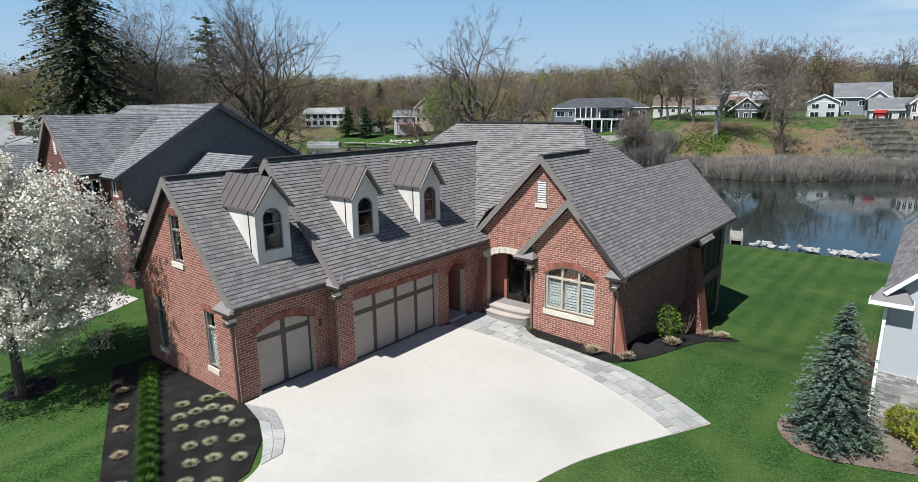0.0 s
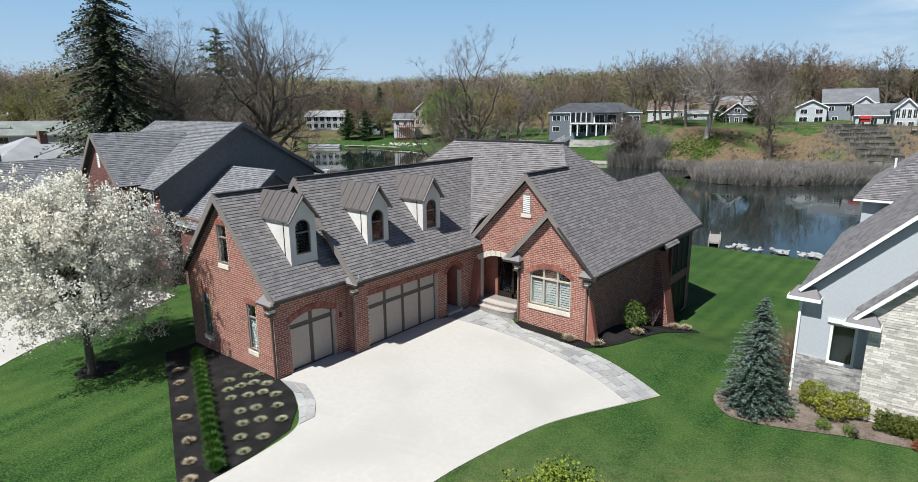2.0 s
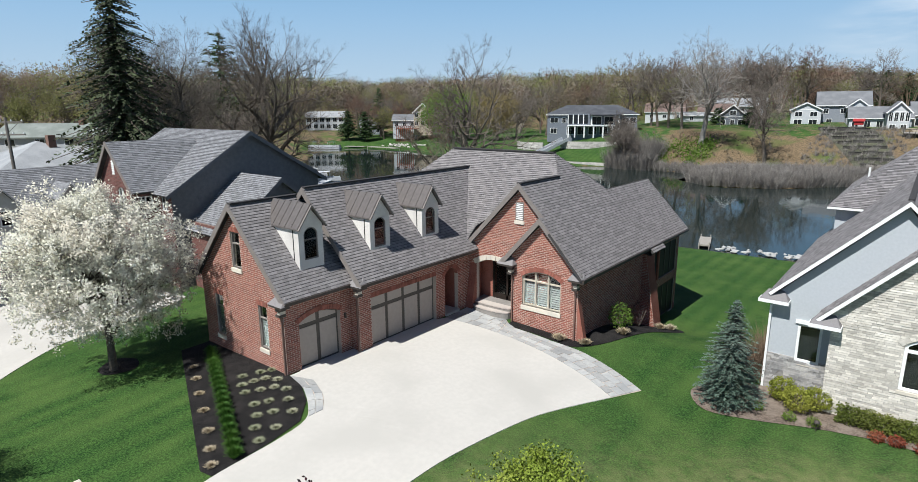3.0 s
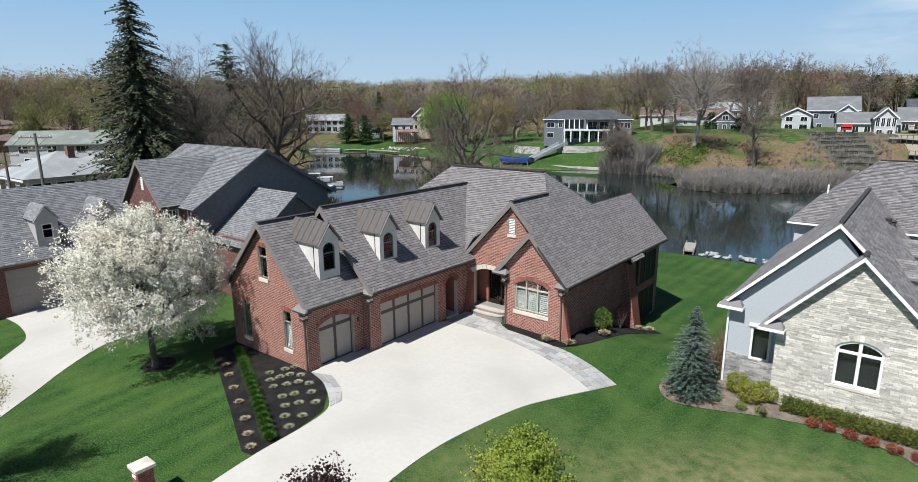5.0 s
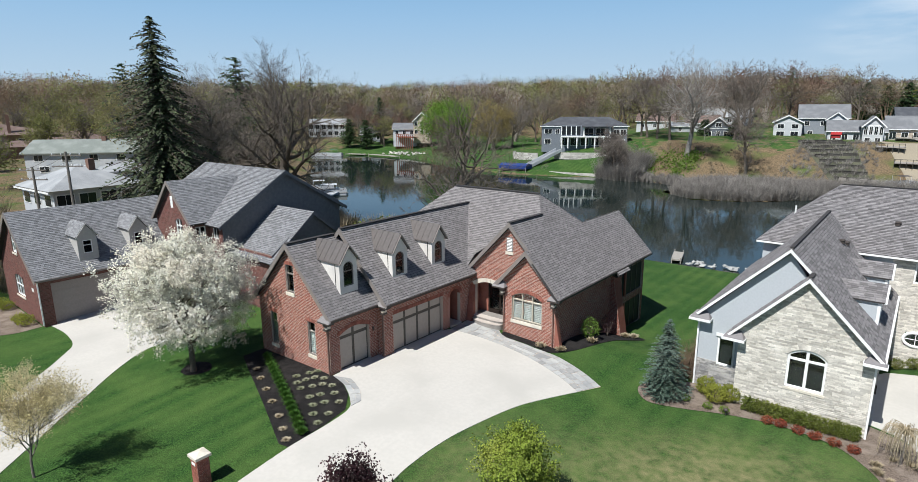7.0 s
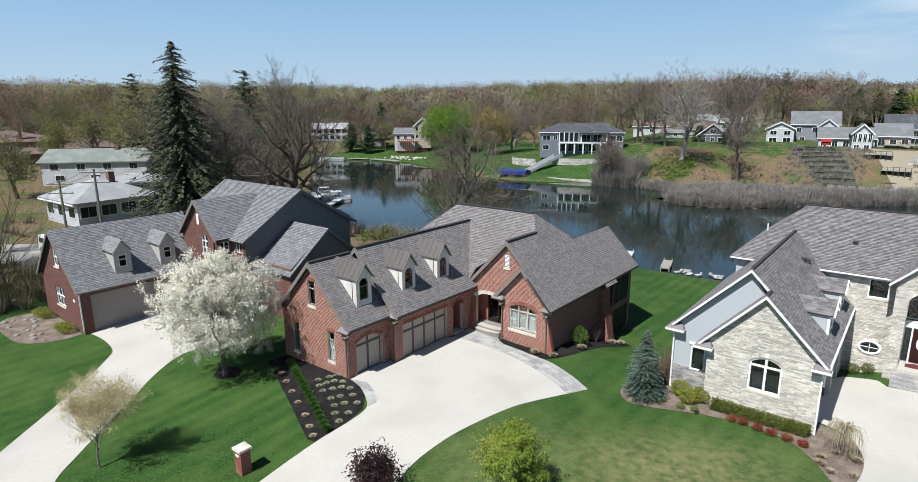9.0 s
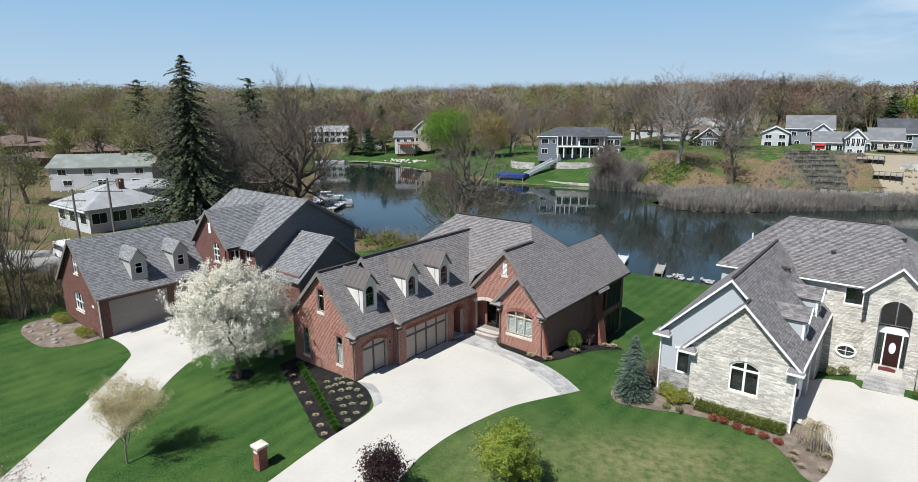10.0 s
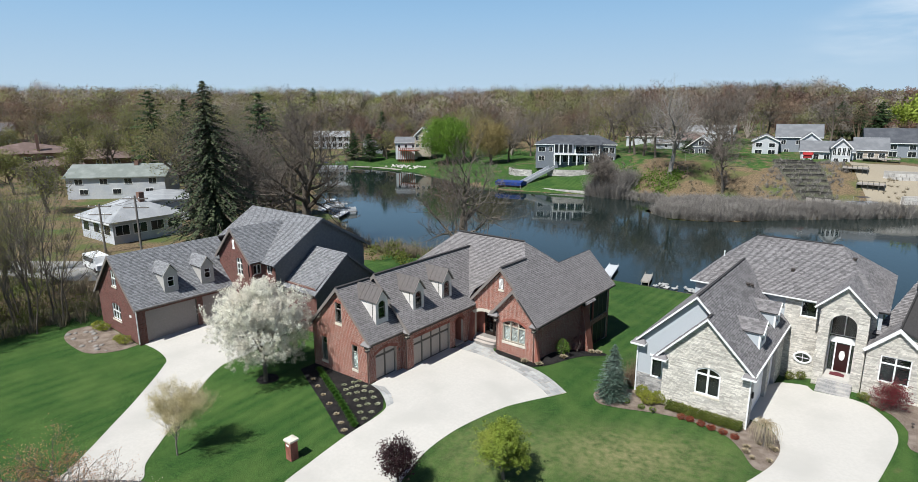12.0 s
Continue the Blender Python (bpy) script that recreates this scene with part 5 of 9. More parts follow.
bed_edge = [(-7.0, -1.4), (-5.34, -2.11), (-0.54, -4.11), (3.04, -5.62), (3.6, -5.5), (3.56, -3.3), (3.32, -1.77), (2.35, -0.75), (1.3, -0.22), (0.0, 0.05), (-6.85, 0.05)]
draped("mulch_bed", bed_edge, M_MULCH, "dark mulch planting bed by the garage gable", 0.035, 0.5)
draped("mulch_bed", curve([(3.9, 11.9), (4.1, 11.3), (5.8, 11.28), (7.0, 11.2), (8.0, 11.2), (8.9, 12.4), (9.6, 14.5), (9.9, 17.0), (10.3, 19.5), (10.4, 21.2), (9.2, 21.8), (7.9, 21.6)], 3) + [(7.9, 12.0)], M_MULCH, "dark mulch bed along the study wall", 0.03, 0.5)
draped("mulch_bed", [(-8.0 + 1.0 * math.cos(t) * (1 + 0.1 * math.sin(3 * t)), -3.95 + 0.85 * math.sin(t)) for t in np.linspace(0, 6.0, 16)], M_MULCH, "round mulch ring at the foot of the flowering tree", 0.03, 0.3)
rng = random.Random(12)
for x, y in [(-3.24, -2.54), (-1.78, -3.14), (-0.32, -3.72), (1.18, -4.33), (2.26, -4.84), (3.1, -5.25), (-4.5, -2.0)]:
    g = Geo()
    tuft(g, x, y, gz(x, y) + 0.03, 0.15, 0.3, 260, rng, 0.009)
    tagged(new("grass_clump", g.mesh("grass_clump", M_DRY)), "small dry tan grass clump in dark mulch", "grass clump", "dry clumps in the bed")
for x, y in [(-1.57, -1.27), (-1.23, -0.58), (-1.0, -0.16), (-0.86, -1.71), (-0.74, -1.22), (-0.52, -0.78), (-0.01, -0.52), (-0.17, -1.98), (0.18, -1.46), (0.46, -0.99), (1.02, -0.79), (0.98, -2.26), (1.24, -1.76), (1.74, -1.19), (1.75, -2.63), (2.03, -2.09), (2.41, -3.12), (3.0, -2.62), (3.2, -3.46), (2.6, -1.6), (3.0, -4.3)]:
    g = Geo()
    tuft(g, x, y, gz(x, y) + 0.03, 0.13, 0.3, 280, rng, 0.009)
    tagged(new("grass_clump", g.mesh("grass_clump", M_SEDGE)), "small pale tufted perennial in dark mulch", "grass clump", "pale clumps in the bed")
for k in range(19):
    t = k / 18
    x, y = -5.3 + 8.6 * t, -0.75 - 3.75 * t
    g = Geo()
    tuft(g, x, y, gz(x, y) + 0.03, 0.48, 0.42, 420, rng, 0.01)
    tagged(new("day_lily", g.mesh("day_lily", M_BLADE)), "clump of long bright green strap leaves", "plant", "green row in the bed")
for x, y, h, m, lab in [(7.1, 11.45, 0.4, M_DRY, "clump of dry straw-coloured grass"), (8.3, 11.9, 0.35, M_DRY, "clump of dry straw-coloured grass"), (9.3, 20.0, 0.4, M_DRY, "clump of dry straw-coloured grass"), (9.7, 20.7, 0.4, M_DRY, "clump of dry straw-coloured grass"), (9.2, 14.6, 0.4, M_DRY, "clump of dry straw-coloured grass")]:
    g = Geo()
    tuft(g, x, y, gz(x, y) + 0.03, h, 0.5, 260, rng, 0.014)
    tagged(new("grass_clump", g.mesh("grass_clump", m)), lab, "grass clump", "straw clumps by the study")
bush("shrub", (8.75, 15.2), 0.75, 1.7, "green spring shrub against the brick wall", 5, M_LEAF, 0.1, 500)
bush("shrub", (8.6, 18.4), 0.8, 1.8, "reddish leafless shrub beside the buttress", 6, M_LEAF_PURPLE, 0.07, 320)

# brick mail pillar on the lawn
pz = gz(2.72, -9.2)
pillar = thing("mail_pillar", (2.72, -9.2, pz), "brick mail pillar with a pale stone cap", "pillar")
col = part("column", Geo().box(2.45, -9.47, pz - 0.2, 2.99, -8.93, pz + 1.3), M_MORTAR, pillar)
for face, at, lo in (("y-", -9.47, 2.45), ("x+", 2.99, -9.47)):
    sgn = [(lo, pz - 0.1), (lo + 0.54, pz - 0.1), (lo + 0.54, pz + 1.3), (lo, pz + 1.3)]
    rects = laid(sgn, (), 0.2, 0.0677, 0.009, random.Random(1))
    o = (0, at, 0) if face[0] == "y" else (at, 0, 0)
    part("brick", slabs(rects, o, PLANES[face][0], (0, 0, 1), PLANES[face][1], 0.01), M_BRICK, col, kind="stuff")
part("cap", Geo().box(2.37, -9.55, pz + 1.3, 3.07, -8.85, pz + 1.42).add([(2.37, -9.55, pz + 1.42), (3.07, -9.55, pz + 1.42), (3.07, -8.85, pz + 1.42), (2.37, -8.85, pz + 1.42), (2.72, -9.2, pz + 1.52)], [(0, 1, 4), (1, 2, 4), (2, 3, 4), (3, 0, 4)]), M_LIME, pillar)
part("plate", Geo().box(2.58, -9.5, pz + 1.0, 2.86, -9.478, pz + 1.12), M_WHITE, pillar, "pale plate with plain bars")

# ---- the west house ----
west = thing("house", (-25, 2, 0), "dark red brick and charcoal siding house with grey shingles", "house")
M_BRICK_DARK = surface("dark red brick", [(0.155, 0.062, 0.052), (0.115, 0.046, 0.04), (0.14, 0.065, 0.055)], 0.85, 12, 1.2, 0.25, 90, island=0.25)
M_MORTAR_DARK = surface("brown mortar", [(0.2, 0.13, 0.11), (0.16, 0.11, 0.09)], 0.95)
M_SIDING = surface("charcoal siding", [(0.15, 0.153, 0.16), (0.125, 0.128, 0.135)], 0.75, 4, 0.6, 0.1)
M_DOOR_GREY = surface("warm grey door paint", [(0.3, 0.265, 0.25), (0.27, 0.24, 0.225)], 0.6)
GREY = dict(mat=M_SHINGLE_GREY)
DARKB = dict(base=M_MORTAR_DARK, piece_mat=M_BRICK_DARK)
wall(west, "y-", -7.4, [(-31.9, -0.9), (-23.4, -0.9), (-23.4, 3.2), (-27.75, 7.3), (-31.9, 3.5)], [(-28.3, 4.5, -27.2, 6.2), (-29.0, 1.05, -27.0, 2.75)], **DARKB)
wall(west, "x+", -23.396, [(-7.397, -0.9), (2.3, -0.9), (2.3, 3.2), (-7.397, 3.2)], [(-6.65, -0.9, -1.65, 2.7), (-1.05, -0.9, 1.9, 2.7)], **DARKB)
window(west, "y-", -7.4, -28.3, 4.5, -27.2, 6.2, M_WHITE, M_LIME, cols=2, bars=(5.3,), arch=0.18)
window(west, "y-", -7.4, -29.0, 1.05, -27.0, 2.75, M_WHITE, M_LIME, cols=3, bars=(1.9,), arch=0.2)
arch_fill(west, "y-", -7.4, -28.3, -27.2, 6.02, 0.18, 6.2, M_BRICK_DARK)
arch_fill(west, "y-", -7.4, -29.0, -27.0, 2.55, 0.2, 2.75, M_BRICK_DARK)
arch_band(west, "y-", -7.4, -28.35, -27.15, 6.02, 0.19, 0.22, M_BRICK_DARK, 16)
arch_band(west, "y-", -7.4, -29.05, -26.95, 2.55, 0.21, 0.22, M_BRICK_DARK, 26)
part("plate", Geo().box(-25.0, -7.43, 2.0, -24.6, -7.403, 2.25), M_WHITE, west, "pale house plate with plain bars")
for y0, y1 in ((-6.65, -1.65), (-1.05, 1.9)):
    d = part("garage_door", Geo().box(-23.75, y0, -0.5, -23.7, y1, 2.7), M_DOOR_GREY, west)
    for k in range(4):
        part("panel", Geo().box(-23.7, y0 + 0.03, 0.2 + 0.6 * k, -23.685, y1 - 0.03, 0.2 + 0.6 * k + 0.57), M_DOOR_GREY, d)
roof_plane(west, [(-23.0, -7.7, 3.15), (-23.0, 3.5, 3.15), (-27.75, 3.5, 7.6), (-27.75, -7.7, 7.6)], **GREY)
roof_plane(west, [(-32.3, -7.7, 3.3), (-32.3, 6, 3.3), (-27.75, 6, 7.6), (-27.75, -7.7, 7.6)], **GREY)
rake(west, (-27.75, -7.72, 7.6), (-22.95, -7.72, 3.1))
rake(west, (-27.75, -7.72, 7.6), (-32.35, -7.72, 3.25))
g = Geo()
bar(g, (-22.95, -7.6, 3.1), (-22.95, 2.1, 3.1), 0.12, 0.13)
part("gutter", g, M_TRIM, west)
g = Geo()
bar(g, (-23.36, -7.46, -0.3), (-23.36, -7.46, 3.0), 0.09, 0.08, (0, 1, 0))
part("downspout", g, M_WHITE, west)
M_CLAP = surface("pale clapboard", [(0.42, 0.4, 0.38), (0.38, 0.36, 0.34)], 0.75, 4, 0.6, 0.1)
for y0 in (-4.45, -0.75):
    dormer(west, -23.75, y0, y0 + 1.35, 3.95, 5.75, 6.75, 2.6, wall_mat=M_CLAP, roof_mat=M_ROOF_BED, seams=0, win=(0.36, 0.45, 1.45, 0.0), frame=M_WHITE, trim=M_CLAP, shingled=M_SHINGLE_GREY)
# brick gable beside the tall block
wall(west, "y-", 2.2, [(-25.3, -0.8), (-19.3, -0.8), (-19.3, 6.3), (-22.25, 9.1), (-25.3, 6.2)], [(-22.0, 4.6, -20.9, 6.4), (-22.5, 7.2, -22.1, 8.2)], **DARKB)
window(west, "y-", 2.2, -22.0, 4.6, -20.9, 6.4, M_WHITE, M_LIME, cols=2, bars=(5.2, 5.8), arch=0.2)
arch_fill(west, "y-", 2.2, -22.0, -20.9, 6.2, 0.2, 6.4, M_BRICK_DARK)
g = Geo()
for z in np.arange(7.22, 8.15, 0.12):
    g.prism([(-22.5, 2.17, z), (-22.1, 2.17, z), (-22.1, 2.25, z + 0.09), (-22.5, 2.25, z + 0.09)], (0, 0, 0.015))
part("vent", g, M_WHITE, west, "small white louvred gable vent")
roof_plane(west, [(-19.0, 1.9, 6.2), (-19.0, 8.0, 6.2), (-22.25, 8.0, 9.4), (-22.25, 1.9, 9.4)], **GREY)
roof_plane(west, [(-25.6, 1.9, 6.1), (-25.6, 8.0, 6.1), (-22.25, 8.0, 9.4), (-22.25, 1.9, 9.4)], **GREY)
rake(west, (-22.25, 1.88, 9.4), (-19.0, 1.88, 6.2), M_TRIM)
rake(west, (-22.25, 1.88, 9.4), (-25.6, 1.88, 6.1), M_TRIM)
wall(west, "x+", -19.3, [(2.2, -0.8), (3.6, -0.8), (3.6, 6.3), (2.2, 6.3)], [(2.4, 4.9, 3.3, 5.9)], **DARKB)
window(west, "x+", -19.3, 2.4, 4.9, 3.3, 5.9, M_WHITE, cols=2)
wall(west, "x+", -17.3, [(3.6, -1), (15.3, -1), (15.3, 6.7), (9.45, 9.8), (3.6, 6.2)], pieces=True, base=M_SIDING, piece_mat=M_SIDING, size=(3.6, 0.16, 0.006), proud=0.012, name="clapboard")
wall(west, "y-", 3.6, [(-19.3, -0.8), (-17.3, -0.8), (-17.3, 6.2), (-19.3, 6.2)], [(-18.8, 4.9, -17.9, 5.9)], **DARKB)
window(west, "y-", 3.6, -18.8, 4.9, -17.9, 5.9, M_WHITE, cols=2)
roof_plane(west, [(-30, 3.1, 6.05), (-16.9, 3.1, 6.05), (-16.9, 9.45, 9.97), (-30, 9.45, 9.97)], **GREY)
roof_plane(west, [(-30, 15.9, 6.05), (-16.9, 15.9, 6.05), (-16.9, 9.45, 9.97), (-30, 9.45, 9.97)], **GREY)
rake(west, (-16.88, 9.45, 9.95), (-16.88, 3.1, 6.05), M_SIDING, up=(1, 0, 0))
rake(west, (-16.88, 9.45, 9.95), (-16.88, 15.9, 6.05), M_SIDING, up=(1, 0, 0))
part("wall", Geo().box(-30, 3.7, -1, -17.6, 15.3, 5.9), M_SIDING, west)
wall(west, "x+", -12.3, [(4.6, -1), (12.2, -1), (12.2, 4.2), (8.45, 7.0), (4.6, 4.2)], pieces=True, base=M_SIDING, piece_mat=M_SIDING, size=(3.6, 0.16, 0.006), proud=0.012, name="clapboard")
roof_plane(west, [(-17.3, 4.2, 3.7), (-12.0, 4.2, 3.7), (-12.0, 8.45, 7.13), (-17.3, 8.45, 7.13)], **GREY)
roof_plane(west, [(-17.3, 12.7, 3.7), (-12.0, 12.7, 3.7), (-12.0, 8.45, 7.13), (-17.3, 8.45, 7.13)], **GREY)
wall(west, "y-", 4.6, [(-17.3, -1), (-12.3, -1), (-12.3, 4.2), (-17.3, 4.2)], **DARKB)
rake(west, (-11.98, 8.45, 7.1), (-11.98, 4.2, 3.7), M_SIDING, up=(1, 0, 0))
rake(west, (-11.98, 8.45, 7.1), (-11.98, 12.7, 3.7), M_SIDING, up=(1, 0, 0))
draped("driveway", curve([(-23.8, -7.1), (-21.4, -6.83), (-18.95, -7.12), (-17.6, -8.15), (-14.0, -11.7), (-10.8, -14.95), (-8.7, -17.1), (-7.2, -18.8), (-7.0, -19.9)], 4) + curve([(-2.4, -16.6), (-2.75, -16.0), (-4.13, -15.3), (-5.9, -13.6), (-9.34, -10.2), (-12.16, -7.14), (-13.65, -4.9), (-13.9, -3.4), (-13.9, -1.6), (-14.5, 1.0), (-15.5, 3.0)], 4) + [(-19.2, 2.1), (-23.35, 2.1), (-23.68, 1.9), (-23.68, -6.65), (-23.4, -6.7)], M_CONCRETE, "pale concrete drive of the west house", 0.03, 1.2, thick=0.15, category="driveway")
draped("mulch_bed", curve([(-31.8, -7.5), (-32.3, -10.2), (-30.5, -11.4), (-27.8, -11.6), (-25.2, -11.2), (-23.9, -9.4), (-23.7, -7.5)], 4), M_MULCH_RED, "stony bark bed below the west gable", 0.03, 0.6)
for k, (x, y, r, h) in enumerate([(-24.9, -8.2, 0.75, 0.9), (-25.9, -8.3, 0.6, 0.7), (-29.6, -8.2, 0.7, 0.8), (-30.5, -8.4, 0.7, 0.9)]):
    bush("shrub", (x, y), r, h, "low yellow-green shrub below the gable", 20 + k, M_SHRUB, 0.09, 420, "shrubs by the west house")
for k in range(15):
    x, y = -24.3 - 7.4 * rng.random(), -9.0 - 2.2 * rng.random()
    s = rng.uniform(0.12, 0.3)
    g = Geo().lathe([(0.02, -0.05), (s, 0.0), (s * 0.9, s * 0.4), (s * 0.4, s * 0.65)], (x, y, gz(x, y)), 7)
    tagged(new("rock", g.mesh("rock", M_PORCH)), "rounded grey garden rock in bark", "rock", "garden rocks")

# ---- the east house ----
M_SHINGLE_EAST = surface("mauve-grey shingle", [(0.215, 0.203, 0.204), (0.168, 0.158, 0.16), (0.195, 0.185, 0.187)], 0.95, 30, 0.35, 0.4, 160, island=0.32, spec=0.15)
EAST = dict(mat=M_SHINGLE_EAST)
east = thing("house", (22, 20, -0.5), "pale ledge-stone and blue-grey stucco house with grey shingles", "house")
M_STONE = surface("pale ledge stone", [(0.56, 0.525, 0.47), (0.45, 0.42, 0.375), (0.6, 0.565, 0.51)], 0.9, 9, 1.5, 0.3, 60, island=0.28)
M_STONE_GREY = surface("grey ledge stone", [(0.33, 0.32, 0.31), (0.22, 0.22, 0.22), (0.4, 0.38, 0.36)], 0.9, 9, 1.5, 0.3, 60, island=0.32)
M_STONE_PIECE = surface("pale ledge stone piece", [(0.56, 0.525, 0.47), (0.45, 0.42, 0.375), (0.6, 0.565, 0.51)], 0.9, 9, 1.5, 0.3, 60, piece=0.28)
M_STONE_BED = surface("stone joint", [(0.38, 0.36, 0.33), (0.31, 0.295, 0.27)], 0.95)
M_STUCCO_BLUE = surface("blue-grey stucco", [(0.43, 0.455, 0.48), (0.4, 0.425, 0.45)], 0.9, 10, 0.6, 0.15, 90)
STONE = dict(base=M_STONE_BED, piece_mat=M_STONE, size=(0.36, 0.095, 0.011), proud=0.012, vary=0.55, rough=0.025, name="stone")
ER = lambda x: 3.55 + 1.02 * (24.85 - x)  # noqa: E731
wall(east, "y-", 12.4, [(18.6, -1), (24.55, -1), (24.55, 3.7), (21.5, 6.75), (18.6, 3.7)], [(20.95, 1.05, 22.68, 3.2)], **STONE, singles=(18.6, 1.0, 24.6, 3.4), single_mat=M_STONE_PIECE)
arch_fill(east, "y-", 12.4, 20.95, 22.68, 2.8, 0.4, 3.2, M_STONE)
arch_band(east, "y-", 12.4, 20.88, 22.75, 2.8, 0.42, 0.25, M_STONE, 13, 0.035)
window(east, "y-", 12.4, 20.95, 1.05, 22.68, 3.2, M_WHITE, M_LIME, cols=2, bars=(2.62,), arch=0.4, recess=0.08, fw=0.11)
wall(east, "y-", 13.4, [(16.3, 1.0), (19, 1.0), (23, 4.2), (20.4, 7.8), (16.3, 3.6)], [(17.35, 1.0, 18.25, 2.55)], pieces=False, base=M_STUCCO_BLUE)
wall(east, "y-", 13.36, [(16.25, -1.8), (18.65, -1.8), (18.65, 1.0), (16.25, 1.0)], [(17.35, 0.85, 18.25, 1.0)], **{**STONE, "piece_mat": M_STONE_GREY})
window(east, "y-", 13.4, 17.35, 0.85, 18.25, 2.55, M_WHITE, M_LIME, recess=0.06, fw=0.1)
part("window_head", Geo().box(17.25, 13.33, 2.56, 18.35, 13.4, 2.72), M_WHITE, east)
wall(east, "x-", 16.304, [(13.41, -2), (24.59, -2), (24.59, 3.6), (13.41, 3.6)], pieces=False, base=M_STUCCO_BLUE)
wall(east, "x+", 24.554, [(12.403, -1), (24.4, -1), (24.4, 3.6), (12.403, 3.6)], [(13.6, -1, 18.2, 2.4), (19.0, -1, 21.6, 2.4)], **STONE)
for y0, y1 in ((13.6, 18.2), (19.0, 21.6)):
    d = part("garage_door", Geo().box(24.25, y0, -0.8, 24.3, y1, 2.4), M_WHITE, east)
    for k in range(4):
        part("panel", Geo().box(24.3, y0 + 0.03, -0.35 + 0.68 * k, 24.32, y1 - 0.03, -0.35 + 0.68 * k + 0.64), M_WHITE, d)
roof_plane(east, [(24.85, 12.1, 3.55), (24.85, 24.4, 3.55), (20.4, 26.7, ER(20.4)), (20.4, 13.1, ER(20.4)), (21.5, 13.1, ER(21.5)), (21.5, 12.1, ER(21.5))], **EAST)
roof_plane(east, [(16.15, 13.1, 3.75), (16.15, 26, 3.75), (20.4, 26.7, ER(20.4)), (20.4, 13.1, ER(20.4))], **EAST)
roof_plane(east, [(18.1, 12.1, 3.3), (18.1, 14, 3.3), (21.5, 14, ER(21.5)), (21.5, 12.1, ER(21.5))], **EAST)
for a, b, y in (((20.4, 8.07), (16.2, 3.8), 13.06), ((20.4, 8.07), (21.6, 6.87), 13.06), ((21.5, 6.95), (18.15, 3.35), 12.06), ((21.5, 6.95), (24.85, 3.55), 12.06)):
    rake(east, (a[0], y, a[1] - 0.03), (b[0], y, b[1] - 0.03), M_WHITE, 0.13)
g = Geo()
bar(g, (24.9, 12.1, 3.48), (24.9, 24.4, 3.48), 0.12, 0.13)
part("gutter", g, M_WHITE, east)
for x0, x1, y, z in ((15.85, 16.95, 13.4, 3.5), (17.9, 18.95, 12.4, 3.15), (24.1, 25.0, 12.4, 3.4)):
    g = Geo()
    g.add([(x0, y - 0.5, z), (x1, y - 0.5, z), (x1, y, z), (x0, y, z), (x0 + 0.25, y - 0.05, z + 0.36), (x1 - 0.25, y - 0.05, z + 0.36)], [(0, 1, 5, 4), (1, 2, 5), (2, 3, 4, 5), (3, 0, 4), (3, 2, 1, 0)])
    r = part("eave_return", g, M_SHINGLE_EAST, east)
    part("fascia", Geo().box(x0 - 0.03, y - 0.53, z - 0.14, x1 + 0.03, y, z - 0.003), M_WHITE, r)
for x, y, z0, z1 in ((24.6, 12.32, -0.8, 3.2), (18.62, 13.28, -0.8, 3.0), (16.28, 13.3, -1.5, 3.2)):
    g = Geo()
    bar(g, (x, y, z0), (x, y, z1), 0.09, 0.08, (0, 1, 0))
    part("downspout", g, M_WHITE, east)
part("wall_lamp", Geo().box(24.57, 13.1, 1.5, 24.72, 13.25, 1.95), M_GUTTER, east)
# dormers over the garage
for y0 in (15.7, 20.9):
    dormer(east, 24.3, y0, y0 + 2.0, 4.1, 5.45, 6.1, 2.4, wall_mat=M_WHITE, roof_mat=M_ROOF_BED, seams=0, win=(0.5, 0.3, 1.1, 0.0), frame=M_WHITE, trim=M_WHITE, shingled=M_SHINGLE_EAST, cheek=M_STUCCO_BLUE)
for a, b2 in (((20.4, 13.2, ER(20.4) + 0.03), (20.4, 26.6, ER(20.4) + 0.03)), ((21.5, 12.2, ER(21.5) + 0.03), (21.5, 13.1, ER(21.5) + 0.03)), ((20.5, 30.8, 9.49), (27.2, 30.8, 9.49))):
    g = Geo()
    bar(g, a, b2, 0.2, 0.05)
    part("ridge_vent", g, M_ROOF_BED, east)
for x, y, z in ((21.7, 22.6, ER(21.7)), (21.9, 23.2, ER(21.9)), (24.2, 27.0, 7.47), (28.3, 29.5, 8.55)):
    part("roof_vent", Geo().lathe([(0.17, 0.0), (0.15, 0.16), (0.2, 0.2), (0.12, 0.28)], (x, y, z), 10), M_GUTTER, east)
part("vent_pipe", Geo().tube([(17.9, 30.0, 7.0), (17.9, 30.0, 7.75)], [0.06, 0.06], 8), M_WHITE, east)
